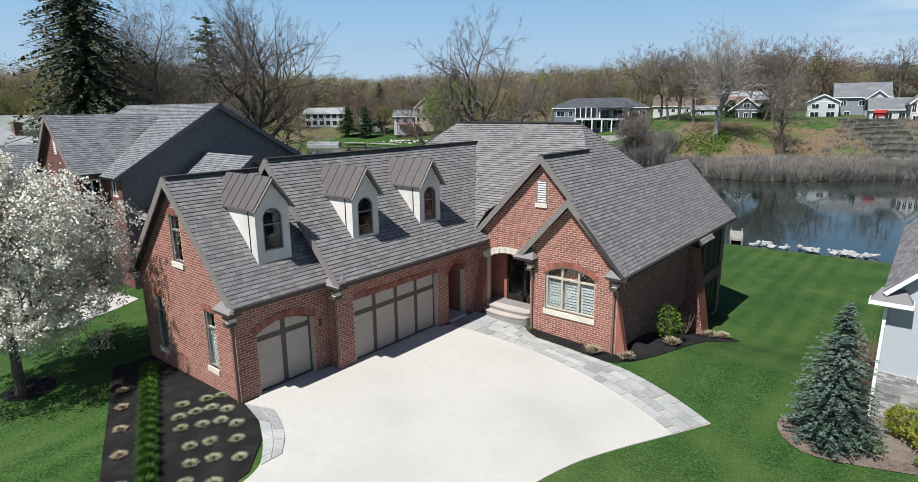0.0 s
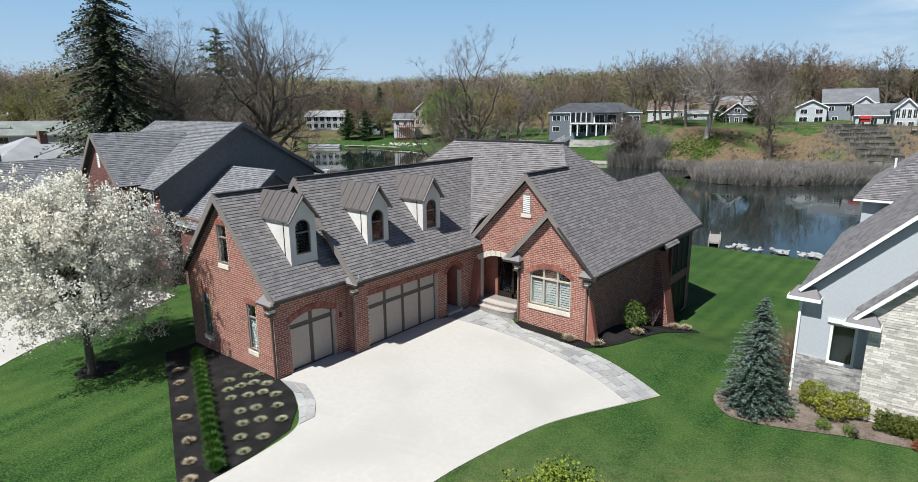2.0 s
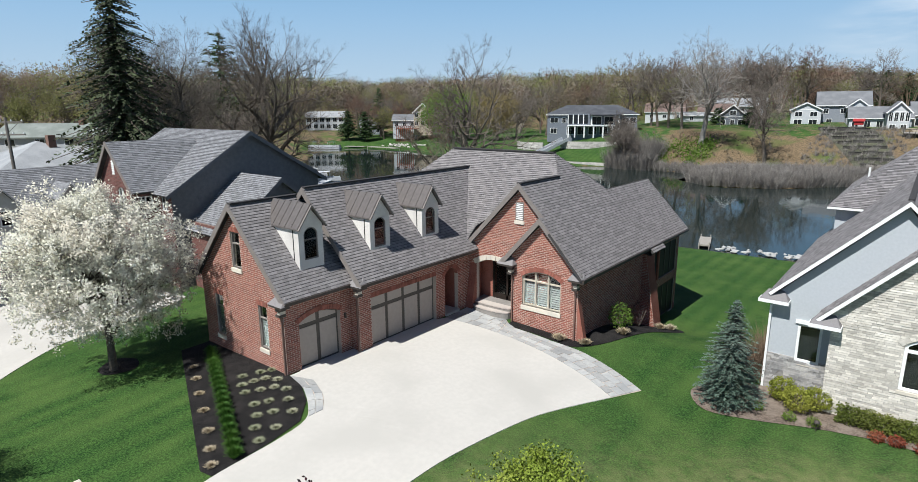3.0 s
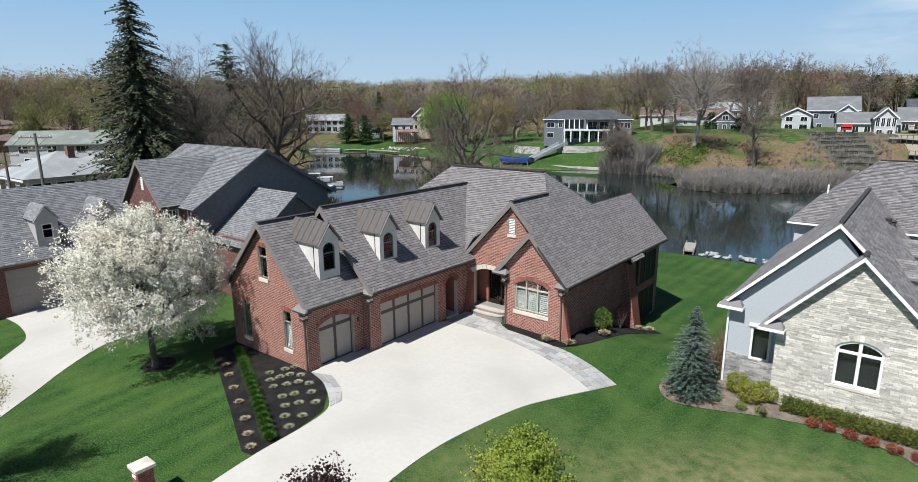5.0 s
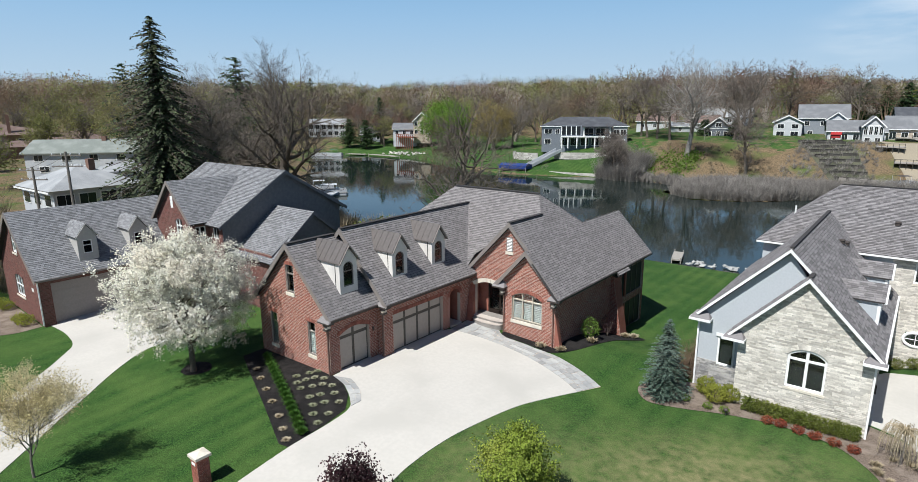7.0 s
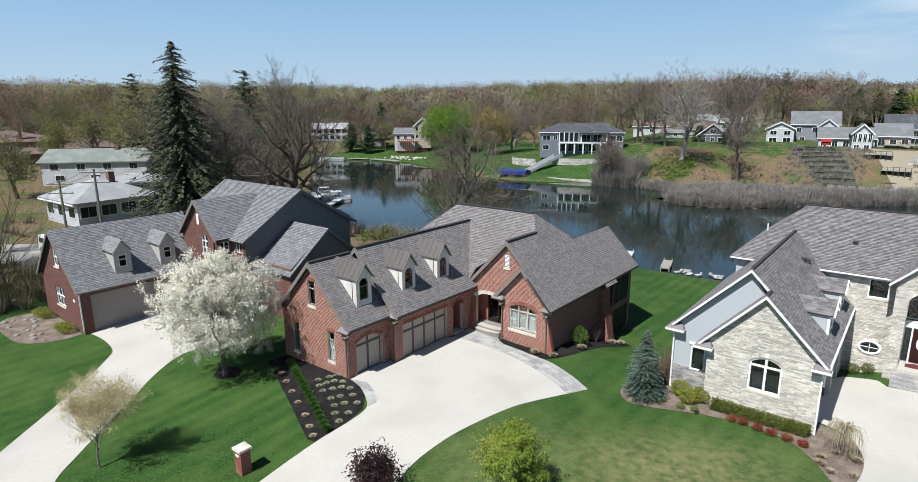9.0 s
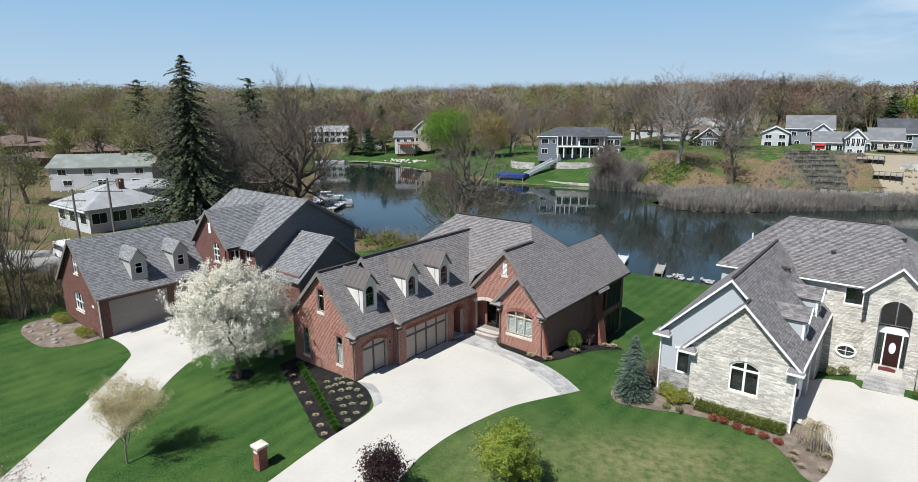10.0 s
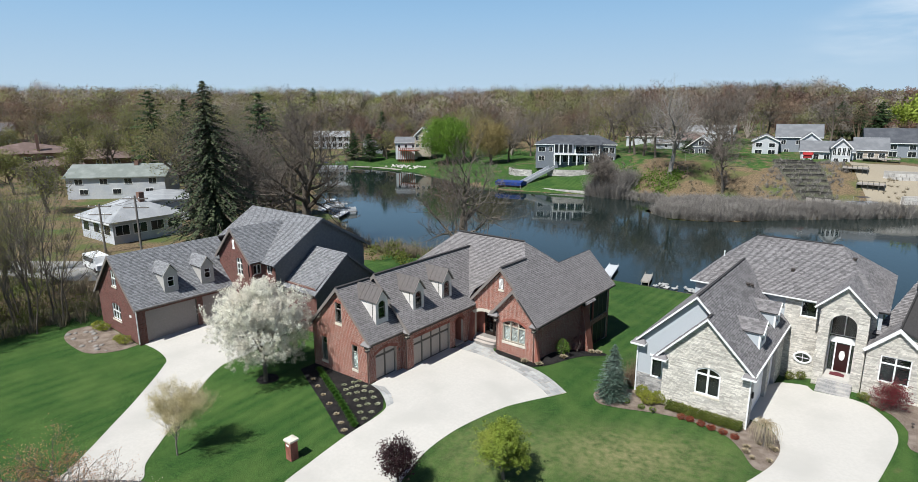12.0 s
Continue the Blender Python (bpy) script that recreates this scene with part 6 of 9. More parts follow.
# tall middle with hipped roof
roof_plane(east, [(16.6, 24.2, 6.0), (31.3, 24.2, 6.0), (27.2, 30.8, 9.45), (20.5, 30.8, 9.45)], **EAST)
roof_plane(east, [(16.6, 37, 6.0), (16.6, 24.2, 6.0), (20.5, 30.8, 9.45)], **EAST)
roof_plane(east, [(31.3, 24.2, 6.0), (31.3, 37, 6.0), (27.2, 30.8, 9.45)], **EAST)
roof_plane(east, [(31.3, 37, 6.0), (16.6, 37, 6.0), (20.5, 30.8, 9.45), (27.2, 30.8, 9.45)], **EAST)
g = Geo()
bar(g, (16.6, 24.2, 5.93), (26.6, 24.2, 5.93), 0.12, 0.11)
part("gutter", g, M_WHITE, east)
wall(east, "y-", 24.6, [(24.3, -1.2), (30.6, -1.2), (30.6, 5.9), (24.3, 5.9)], [(25.45, 4.4, 26.65, 5.75), (25.5, 0.4, 26.6, 1.3), (27.7, 0.35, 29.6, 5.3)], **STONE)
wall(east, "y-", 24.62, [(17, -2), (24.3, -2), (24.3, 5.9), (17, 5.9)], pieces=False, base=M_STUCCO_BLUE)
wall(east, "x-", 17.0, [(24.6, -3), (36.6, -3), (36.6, 5.9), (24.6, 5.9)], pieces=False, base=M_STUCCO_BLUE)
wall(east, "x+", 30.9, [(24.6, -3), (36.6, -3), (36.6, 5.9), (24.6, 5.9)], pieces=False, base=M_STUCCO_BLUE)
window(east, "y-", 24.6, 25.45, 4.4, 26.65, 5.75, M_WHITE, M_LIME, recess=0.05, fw=0.09)
window(east, "y-", 24.6, 27.7, 3.4, 29.6, 5.3, M_WHITE, None, recess=0.05, cols=2)
ring = Geo().tube([(26.05 + 0.62 * math.cos(t), 24.58, 0.85 + 0.45 * math.sin(t)) for t in np.linspace(0, 2 * math.pi, 25)], [0.09] * 25, 6, cap=False)
oval = part("oval_window", ring, M_WHITE, east)
part("pane", Geo().prism([(26.05 + 0.6 * math.cos(t), 24.6, 0.85 + 0.43 * math.sin(t)) for t in np.linspace(0, 5.98, 20)], (0, 0.03, 0)), M_GLASS, oval)
part("muntin", Geo().box(25.5, 24.57, 0.83, 26.6, 24.6, 0.87).box(26.03, 24.57, 0.45, 26.07, 24.6, 1.25), M_WHITE, oval)
M_RED_DOOR = surface("oxblood door paint", [(0.03, 0.008, 0.008), (0.024, 0.007, 0.007)], 0.35)
d = part("front_door", Geo().box(28.25, 24.62, 0.4, 29.15, 24.7, 2.7), M_RED_DOOR, east, "oxblood red door with oval glass")
part("pane", Geo().prism([(28.7 + 0.2 * math.cos(t), 24.61, 1.75 + 0.42 * math.sin(t)) for t in np.linspace(0, 5.98, 18)], (0, 0.015, 0)), M_WHITE, d)
part("door_frame", Geo().box(27.7, 24.56, 0.35, 27.8, 24.72, 3.2).box(28.15, 24.56, 0.35, 28.25, 24.72, 2.8).box(29.15, 24.56, 0.35, 29.25, 24.72, 2.8).box(29.5, 24.56, 0.35, 29.6, 24.72, 3.2).box(27.8, 24.56, 2.8, 29.5, 24.72, 3.3), M_WHITE, d)
part("side_light", Geo().box(27.8, 24.64, 0.4, 28.15, 24.66, 2.8).box(29.25, 24.64, 0.4, 29.5, 24.66, 2.8), M_GLASS, d)
# portico
for x0 in (27.0, 29.5):
    p = part("pillar", Geo().box(x0, 23.05, -0.8, x0 + 0.7, 24.5, 5.4), M_STONE_BED, east)
    for face, at, lo, hi in (("y-", 23.05, x0, x0 + 0.7), ("x+", x0 + 0.7, 23.05, 24.5)):
        rects = laid([(lo, -0.8), (hi, -0.8), (hi, 5.4), (lo, 5.4)], (), 0.42, 0.095, 0.012, random.Random(6), 0.5)
        part("stone", slabs(rects, (0, at, 0) if face[0] == "y" else (at, 0, 0), PLANES[face][0], (0, 0, 1), PLANES[face][1], [0.015 + 0.025 * rng.random() for _ in rects]), M_STONE, p, kind="stuff")
wall(east, "y-", 23.05, [(27.0, 5.4), (30.2, 5.4), (30.2, 6.25), (28.6, 7.75), (27.0, 6.25)], [(27.7, 5.4, 29.5, 5.6)], **STONE)
arch_fill(east, "y-", 23.05, 27.7, 29.5, 4.75, 0.85, 5.6, M_STONE)
roof_plane(east, [(26.6, 29, 6.0), (26.6, 22.75, 6.0), (28.6, 22.75, 8.0), (28.6, 29, 8.0)], **EAST)
roof_plane(east, [(30.6, 22.75, 6.0), (30.6, 29, 6.0), (28.6, 29, 8.0), (28.6, 22.75, 8.0)], **EAST)
rake(east, (28.6, 22.72, 8.0), (26.6, 22.72, 6.0), M_WHITE, 0.13)
rake(east, (28.6, 22.72, 8.0), (30.6, 22.72, 6.0), M_WHITE, 0.13)
part("porch_floor", Geo().box(27.7, 22.9, -0.8, 29.5, 24.6, 0.35), M_CONCRETE, east)
tagged(part("door_mat", Geo().prism([(28.1, 23.6, 0.355), (29.1, 23.6, 0.355), (29.1, 24.2, 0.355), (28.6, 24.45, 0.355), (28.1, 24.2, 0.355)], (0, 0, 0.015)), surface("maroon mat", [(0.13, 0.03, 0.035), (0.1, 0.025, 0.03)], 0.95), None), "rounded maroon door mat on the porch", "mat")
for k in range(4):
    part("step", Geo().box(27.45, 22.9 - 0.32 * (k + 1), -0.9, 29.75, 22.9 - 0.32 * k, 0.17 - 0.19 * k), M_STONE_GREY, east)
# east wing
wall(east, "y-", 23.0, [(30.3, -1.2), (36, -1.2), (36, 3.5), (32.1, 5.2), (30.3, 3.5)], [(31.2, 1.0, 33.1, 3.1)], **STONE)
window(east, "y-", 23.0, 31.2, 1.0, 33.1, 3.1, M_WHITE, M_LIME, cols=2, bars=(2.5,), recess=0.06, fw=0.09)
roof_plane(east, [(36.5, 22.8, 3.4), (36.5, 34, 3.4), (33, 34, 8.4), (33, 27.5, 8.4), (32.1, 22.8, 5.4)], **EAST)
roof_plane(east, [(30.2, 22.8, 3.45), (32.1, 22.8, 5.4), (32.1, 25, 5.4), (30.2, 25, 3.45)], **EAST)
roof_plane(east, [(30.4, 24.3, 4.2), (36.5, 24.3, 4.2), (33, 30, 8.2)], **EAST)
rake(east, (32.1, 22.75, 5.4), (30.1, 22.75, 3.4), M_WHITE, 0.24)
rake(east, (32.1, 22.75, 5.4), (34.3, 22.75, 3.4), M_WHITE, 0.24)
# drive and planting of the east house
draped("driveway", curve([(24.45, 14.1), (25.5, 13.7), (26.3, 13.0), (26.96, 11.2), (26.97, 9.4), (26.5, 7.4), (25.9, 5.6), (24.8, 1.5), (24.0, -4)], 4) + curve([(29.5, -2.0), (31.2, 5), (32.2, 10.6), (32.8, 14.9), (32.9, 17.1), (32.44, 19.0), (31.24, 20.9), (30.2, 21.5), (29.8, 21.6)], 4) + [(27.4, 21.5), (26.9, 22.2), (24.9, 22.3), (24.5, 21.6), (24.28, 21.6), (24.28, 13.6)], M_CONCRETE, "pale concrete drive of the east house", 0.03, 1.2, thick=0.15, category="driveway")
draped("mulch_bed", curve([(16.2, 13.3), (14.6, 12.2), (14.0, 10.8), (14.9, 9.55), (16.6, 9.85), (18.9, 10.75), (21.2, 11.2), (23.5, 10.85), (24.9, 9.6), (26.0, 8.0), (26.7, 8.0), (27.0, 9.4), (26.95, 11.3), (26.2, 13.0), (24.5, 13.9)], 4) + [(24.5, 12.45), (18.6, 12.45), (18.6, 13.3)], M_MULCH_RED, "brown bark bed wrapping the stone front", 0.03, 0.5)
draped("mulch_bed", curve([(30.6, 22.9), (31.0, 21.5), (32.4, 20.4), (33.4, 18.3), (33.6, 15.8), (36, 16), (37, 22)], 3) + [(36, 22.9)], M_MULCH_RED, "brown bark bed by the east porch", 0.03, 0.5)
for k, (x, y, r, h) in enumerate([(17.2, 12.4, 0.62, 1.1), (17.9, 11.75, 0.7, 1.1), (18.5, 12.3, 0.65, 1.0)]):
    bush("shrub", (x, y), r, h, "rounded yellow-green shrub by the stone front", 30 + k, M_SHRUB, 0.08, 900, "round shrubs by the stone front")
for k, (x, y) in enumerate([(16.6, 10.9), (17.8, 10.75), (18.6, 10.85)]):
    bush("plant", (x, y), 0.3, 0.4, "small blue-green perennial in bark", 35 + k, M_LEAF, 0.06, 200, "small perennials", "plant")
hedge = thing("hedge", (22, 11.95, gz(22, 11.9)), "low clipped hedge below the stone front", "hedge")
spots = []
for _ in range(5200):
    x = rng.uniform(19.2, 24.4)
    d = rand_dir(rng)
    spots.append(Vector((x, 11.95 + d.y * 0.42 * rng.uniform(0.75, 1.05), gz(x, 11.9) + 0.36 + d.z * 0.38 * rng.uniform(0.75, 1.05))))
part("foliage", leaf_cloud(spots, 0.08, 0.04, 2, rng), M_HEDGE, hedge, kind="stuff")
for k, (x, y) in enumerate([(20.6, 11.15), (21.2, 11.2), (22.0, 11.05), (22.7, 10.95), (23.5, 10.85), (24.3, 10.7)]):
    bush("barberry", (x, y), 0.33, 0.4, "low russet barberry in front of the hedge", 40 + k, M_LEAF_RED, 0.07, 240, "barberries along the bed", "shrub")
bush("shrub", (25.4, 23.9), 0.5, 0.8, "dark green boxwood by the oval window", 51, M_HEDGE, 0.07, 500)
bush("shrub", (26.2, 23.9), 0.5, 0.8, "dark green boxwood by the oval window", 52, M_HEDGE, 0.07, 500)
bush("shrub", (30.6, 21.9), 0.5, 0.7, "dark green boxwood beside the porch steps", 53, M_HEDGE, 0.07, 400)
broad_tree("japanese_maple", (32.3, 21.3), 2.1, "low maroon Japanese maple by the porch", 54, last=3, trunk=0.25, trunk_r=0.05, up=0.0, spread=1.1, kids=(7, 5, 4, 3), leaf=M_LEAF_MAROON, leaf_size=0.1, leaf_around=0.14, leaf_per=8)
weep = thing("weeping_tree", (26.0, 10.8, gz(26.0, 10.8)), "small bare weeping tree with hanging pale twigs", "tree")
wz0 = gz(26.0, 10.8)
part("trunk", Geo().tube([(26.0, 10.8, wz0 - 0.1), (26.06, 10.78, wz0 + 0.8), (26.0, 10.82, wz0 + 1.65)], [0.06, 0.045, 0.03], 8), M_BARK_MID, weep)
g = Geo()
for k in range(150):
    a, reach, drop = 6.283 * rng.random(), rng.uniform(0.25, 1.0), rng.uniform(0.5, 1.45)
    o = Vector((math.cos(a), math.sin(a), 0)) * reach
    root = Vector((26.0, 10.82, wz0 + rng.uniform(1.45, 1.65)))
    up = Vector((0, 0, rng.uniform(0.1, 0.35)))
    g.tube([root, root + o * 0.4 + up, root + o * 0.8 + up * 0.8, root + o - Vector((0, 0, drop * 0.4)), root + o * 1.05 - Vector((0, 0, drop))], [0.014, 0.011, 0.008, 0.006, 0.004], 4)
part("twigwork", g, M_DRY, weep, kind="stuff")
for k in range(14):
    a = rng.random() * 6.28
    x, y = 26.1 + 0.9 * math.cos(a), 9.9 + 1.1 * math.sin(a)
    g = Geo()
    tuft(g, x, y, gz(x, y) + 0.02, 0.3, 0.35, 90, rng, 0.012)
    tagged(new("grass_clump", g.mesh("grass_clump", M_DRY)), "dry straw clump under the weeping tree", "grass clump", "straw clumps by the east drive")
for x, y in ((18.75, 10.55), (33.6, 19.0)):
    z = gz(x, y)
    lampo = thing("path_light", (x, y, z), "small dark garden path light", "lamp", "path lights")
    part("stake", Geo().tube([(x, y, z - 0.1), (x, y, z + 0.35)], [0.02, 0.02], 6), M_GUTTER, lampo)
    part("shade", Geo().lathe([(0.12, 0.35), (0.1, 0.4), (0.03, 0.46)], (x, y, z), 10), M_GUTTER, lampo)
# street
draped("road", curve([(-60, -58), (-30, -37), (-9.4, -21.6), (-2.5, -16.4), (2.0, -15.3), (7, -15.8), (14, -14.4), (24, -6.5), (40, 6)], 4) + curve([(46, 2), (30, -9.5), (18, -18.5), (10, -20.8), (2, -20.8), (-6, -25), (-14, -31), (-40, -50)], 4), surface("asphalt", [(0.06, 0.06, 0.06), (0.045, 0.045, 0.047), (0.075, 0.073, 0.07)], 0.9, 30, 0.4, 0.3, 90), "grey asphalt residential street", 0.06, 3.0, category="road")

# ---- houses and shore across the water ----
M_ROOF_DARK = surface("slate-dark far roof", [(0.07, 0.075, 0.085), (0.055, 0.058, 0.068), (0.09, 0.095, 0.105)], 0.9, 8, 0.5, 0.3, 20)
M_ROOF_GREY = surface("weathered grey far roof", [(0.16, 0.165, 0.175), (0.13, 0.135, 0.143), (0.19, 0.195, 0.205)], 0.9, 8, 0.5, 0.3, 20)
M_ROOF_PALE = surface("pale grey far roof", [(0.3, 0.31, 0.32), (0.25, 0.26, 0.27), (0.35, 0.36, 0.37)], 0.9, 8, 0.5, 0.3, 20)
M_ROOF_BROWN = surface("brown far roof", [(0.15, 0.105, 0.09), (0.12, 0.085, 0.075), (0.19, 0.135, 0.12)], 0.9, 8, 0.5, 0.3, 20)
M_ROOF_GREEN = surface("green-grey far roof", [(0.2, 0.22, 0.2), (0.16, 0.18, 0.165), (0.24, 0.26, 0.24)], 0.9, 8, 0.5, 0.3, 20)
M_SIDE_WHITE = surface("white far siding", [(0.52, 0.53, 0.54), (0.46, 0.475, 0.49), (0.42, 0.44, 0.47)], 0.8, 3, 0.4, 0.1)
M_SIDE_GREY = surface("blue-grey far siding", [(0.24, 0.26, 0.29), (0.2, 0.22, 0.25)], 0.8, 3, 0.4, 0.1)
M_SIDE_SLATE = surface("slate-blue far siding", [(0.12, 0.135, 0.16), (0.1, 0.115, 0.135)], 0.8, 3, 0.4, 0.1)
M_SIDE_DARK = surface("dark slate far siding", [(0.17, 0.19, 0.22), (0.145, 0.16, 0.185)], 0.8, 3, 0.4, 0.1)
M_SIDE_TAN = surface("tan far siding", [(0.45, 0.38, 0.3), (0.38, 0.32, 0.26)], 0.8, 3, 0.4, 0.1)
M_BRICK_FAR = surface("brown far brick", [(0.2, 0.12, 0.09), (0.16, 0.095, 0.075)], 0.85, 6, 0.5, 0.2)
M_PANE = surface("dark far glass", [(0.02, 0.024, 0.028), (0.015, 0.018, 0.02)], 0.08, 3, 0.5, 0, spec=0.6)
M_WALLSTONE = surface("pale retaining stone", [(0.46, 0.44, 0.41), (0.36, 0.34, 0.32), (0.52, 0.5, 0.47)], 0.9, 5, 0.6, 0.4, 20, piece=0.25)
M_TIMBER = surface("dark old timber", [(0.075, 0.07, 0.06), (0.05, 0.047, 0.042), (0.1, 0.095, 0.085)], 0.9, 6, 0.5, 0.3)
M_BLUE = surface("blue boat cover", [(0.02, 0.05, 0.22), (0.015, 0.04, 0.17)], 0.7)
M_DECK = surface("weathered deck", [(0.34, 0.31, 0.28), (0.27, 0.25, 0.22)], 0.85, 6, 0.5, 0.2)
M_SAND = surface("bare sand", [(0.31, 0.27, 0.2), (0.26, 0.22, 0.165)], 0.95, 6, 0.4, 0.4)


def far_house(at, turn, w, d, h, rise, walls, roof, label, form="gable", windows=((4, 1.0, 1.2, 1.3),), side=((2, 1.0, 1.1, 1.2),), z=None, chimney=None, trim=None, over=0.5, front=()):
    """A whole house: walls, roof, framed windows. Local x runs along the front, which looks to local -y. windows: rows of (count, sill, width, height)."""
    zz = gz(*at) if z is None else z
    ho = thing("house", (0, 0, 0), label, "house", "houses across the water")
    g = Geo()
    x, y = w / 2, d / 2
    if form == "gable":
        g.prism([(-x, -y, -2), (-x, y, -2), (-x, y, h), (-x, 0, h + rise), (-x, -y, h)], (w, 0, 0))
    elif form == "front":
        g.prism([(-x, -y, -2), (x, -y, -2), (x, -y, h), (0, -y, h + rise), (-x, -y, h)], (0, d, 0))
    else:
        g.box(-x, -y, -2, x, y, h)
    part("wall", g, walls, ho)
    o = over
    if form == "gable":
        s = rise / y
        for sg in (-1, 1):
            part("roof", Geo().prism([(-x - o, sg * (y + o), h - s * o), (x + o, sg * (y + o), h - s * o), (x + o, 0, h + rise), (-x - o, 0, h + rise)], (0, 0, 0.2)), roof, ho)
    elif form == "front":
        s = rise / x
        for sg in (-1, 1):
            part("roof", Geo().prism([(sg * (x + o), -y - o, h - s * o), (sg * (x + o), y + o, h - s * o), (0, y + o, h + rise), (0, -y - o, h + rise)], (0, 0, 0.2)), roof, ho)
            b = Geo()
            bar(b, (sg * (x + o), -y - o - 0.02, h - s * o), (0, -y - o - 0.02, h + rise), 0.3, 0.06, (0, 1, 0))
            part("rake_board", b, trim or M_WHITE, ho)
    else:
        r = Geo()
        k = max(x - y, 0.3)
        r.add([(-x - o, -y - o, h), (x + o, -y - o, h), (x + o, y + o, h), (-x - o, y + o, h), (-k, 0, h + rise), (k, 0, h + rise)], [(0, 1, 5, 4), (1, 2, 5), (2, 3, 4, 5), (3, 0, 4), (3, 2, 1, 0)])
        part("roof", r, roof, ho)
    f = Geo()
    f.box(-x - o, -y - o - 0.05, h - 0.32, x + o, -y - o + 0.02, h - 0.1) if form != "front" else f.box(-x, -y - 0.03, h - 0.1, x, -y, h + 0.05)
    part("fascia", f, trim or M_WHITE, ho)

    def put(u, z0, ww, hh, way):
        if way == "f":
            fr = Geo().box(u - ww / 2 - 0.12, -y - 0.06, z0 - 0.12, u + ww / 2 + 0.12, -y + 0.02, z0 + hh + 0.12)
            pa = Geo().box(u - ww / 2, -y - 0.09, z0, u - 0.03, -y - 0.05, z0 + hh).box(u + 0.03, -y - 0.09, z0, u + ww / 2, -y - 0.05, z0 + hh)
        else:
            fr = Geo().box(x - 0.02, u - ww / 2 - 0.12, z0 - 0.12, x + 0.06, u + ww / 2 + 0.12, z0 + hh + 0.12)
            pa = Geo().box(x + 0.05, u - ww / 2, z0, x + 0.09, u - 0.03, z0 + hh).box(x + 0.05, u + 0.03, z0, x + 0.09, u + ww / 2, z0 + hh)
        wi = part("window", fr, M_WHITE, ho)
        part("pane", pa, M_PANE, wi)

    for n, z0, ww, hh in windows:
        for k in range(n):
            put(-x + w * (k + 0.5) / n, z0, ww, hh, "f")
    for n, z0, ww, hh in side:
        for k in range(n):
            put(-y + d * (k + 0.5) / n, z0, ww, hh, "s")
    for u, z0, ww, hh in front:
        put(u, z0, ww, hh, "f")
    if chimney:
        part("chimney", Geo().box(chimney[0] - 0.45, chimney[1] - 0.4, h, chimney[0] + 0.45, chimney[1] + 0.4, h + rise + chimney[2]), M_BRICK_FAR, ho)
    ho.matrix_basis = pose(at[0], at[1], zz, 0, 0, turn)
    return ho


# slate house with columns above stone terraces
lake_house = far_house((-61.8, 152.1), 27, 26, 11, 6.2, 2.6, M_SIDE_DARK, M_ROOF_DARK, "dark slate lake house with white columns and hipped roof", "hip", windows=(), side=((2, 3.6, 1.4, 1.4),), z=3.0, front=((-11.0, 3.7, 2.2, 1.4), (-8.1, 3.7, 1.0, 1.4), (-11.1, 0.6, 1.8, 1.4), (-5.9, 3.3, 1.2, 2.6), (-4.4, 3.3, 1.2, 2.6), (-2.9, 3.3, 1.2, 2.6), (-1.4, 3.3, 1.2, 2.6), (1.5, 3.2, 2.6, 2.2), (5.0, 3.2, 2.6, 2.2), (-6.0, 0.2, 2.2, 2.2), (-2.9, 0.2, 2.2, 2.2), (0.3, 0.2, 2.2, 2.2), (3.5, 0.2, 2.2, 2.2), (6.3, 0.2, 1.4, 2.2), (9.8, 3.4, 1.6, 1.6), (11.8, 3.4, 1.6, 1.6), (9.6, 0.3, 1.6, 2.0), (11.6, 0.6, 1.4, 1.4)))
base = pose(-64.0, 151.0, 3.0, 0, 0, 27)


def at_lake(name, g, mat, label="", parent=None):
    g.v = [tuple(base @ Vector(p)) for p in g.v]
    return part(name, g, mat, parent or lake_house, label)


at_lake("balcony", Geo().box(-4.5, -8.2, 2.75, 10.5, -5.5, 3.05), M_WHITE)
for u in (-4.2, -2.3, 0.4, 3.1, 5.8, 8.4, 10.2):
    at_lake("column", Geo().box(u - 0.18, -8.1, -0.6, u + 0.18, -7.75, 2.75), M_WHITE)
for u in (2.4, 10.2):
    at_lake("column", Geo().box(u - 0.18, -8.1, 3.05, u + 0.18, -7.75, 5.9), M_WHITE)
at_lake("railing", Geo().box(2.6, -8.1, 3.9, 10.0, -8.02, 4.0), M_GUTTER)
at_lake("porch_roof", Geo().prism([(1.8, -8.8, 5.9), (11.0, -8.8, 5.9), (11.0, -5.0, 7.0), (1.8, -5.0, 7.0)], (0, 0, 0.2)), M_ROOF_DARK)
at_lake("gable_bay", Geo().box(-4.4, -6.3, 3.05, 2.0, -5.4, 6.3), M_SIDE_DARK)
for k, u in enumerate((-3.7, -2.2, -0.7, 0.8)):
    at_lake("bay_window", Geo().box(u - 0.55, -6.4, 3.4, u + 0.55, -6.28, 6.0), M_PANE)
    at_lake("mullion", Geo().box(u - 0.78, -6.45, 3.2, u - 0.58, -6.3, 6.1), M_WHITE)


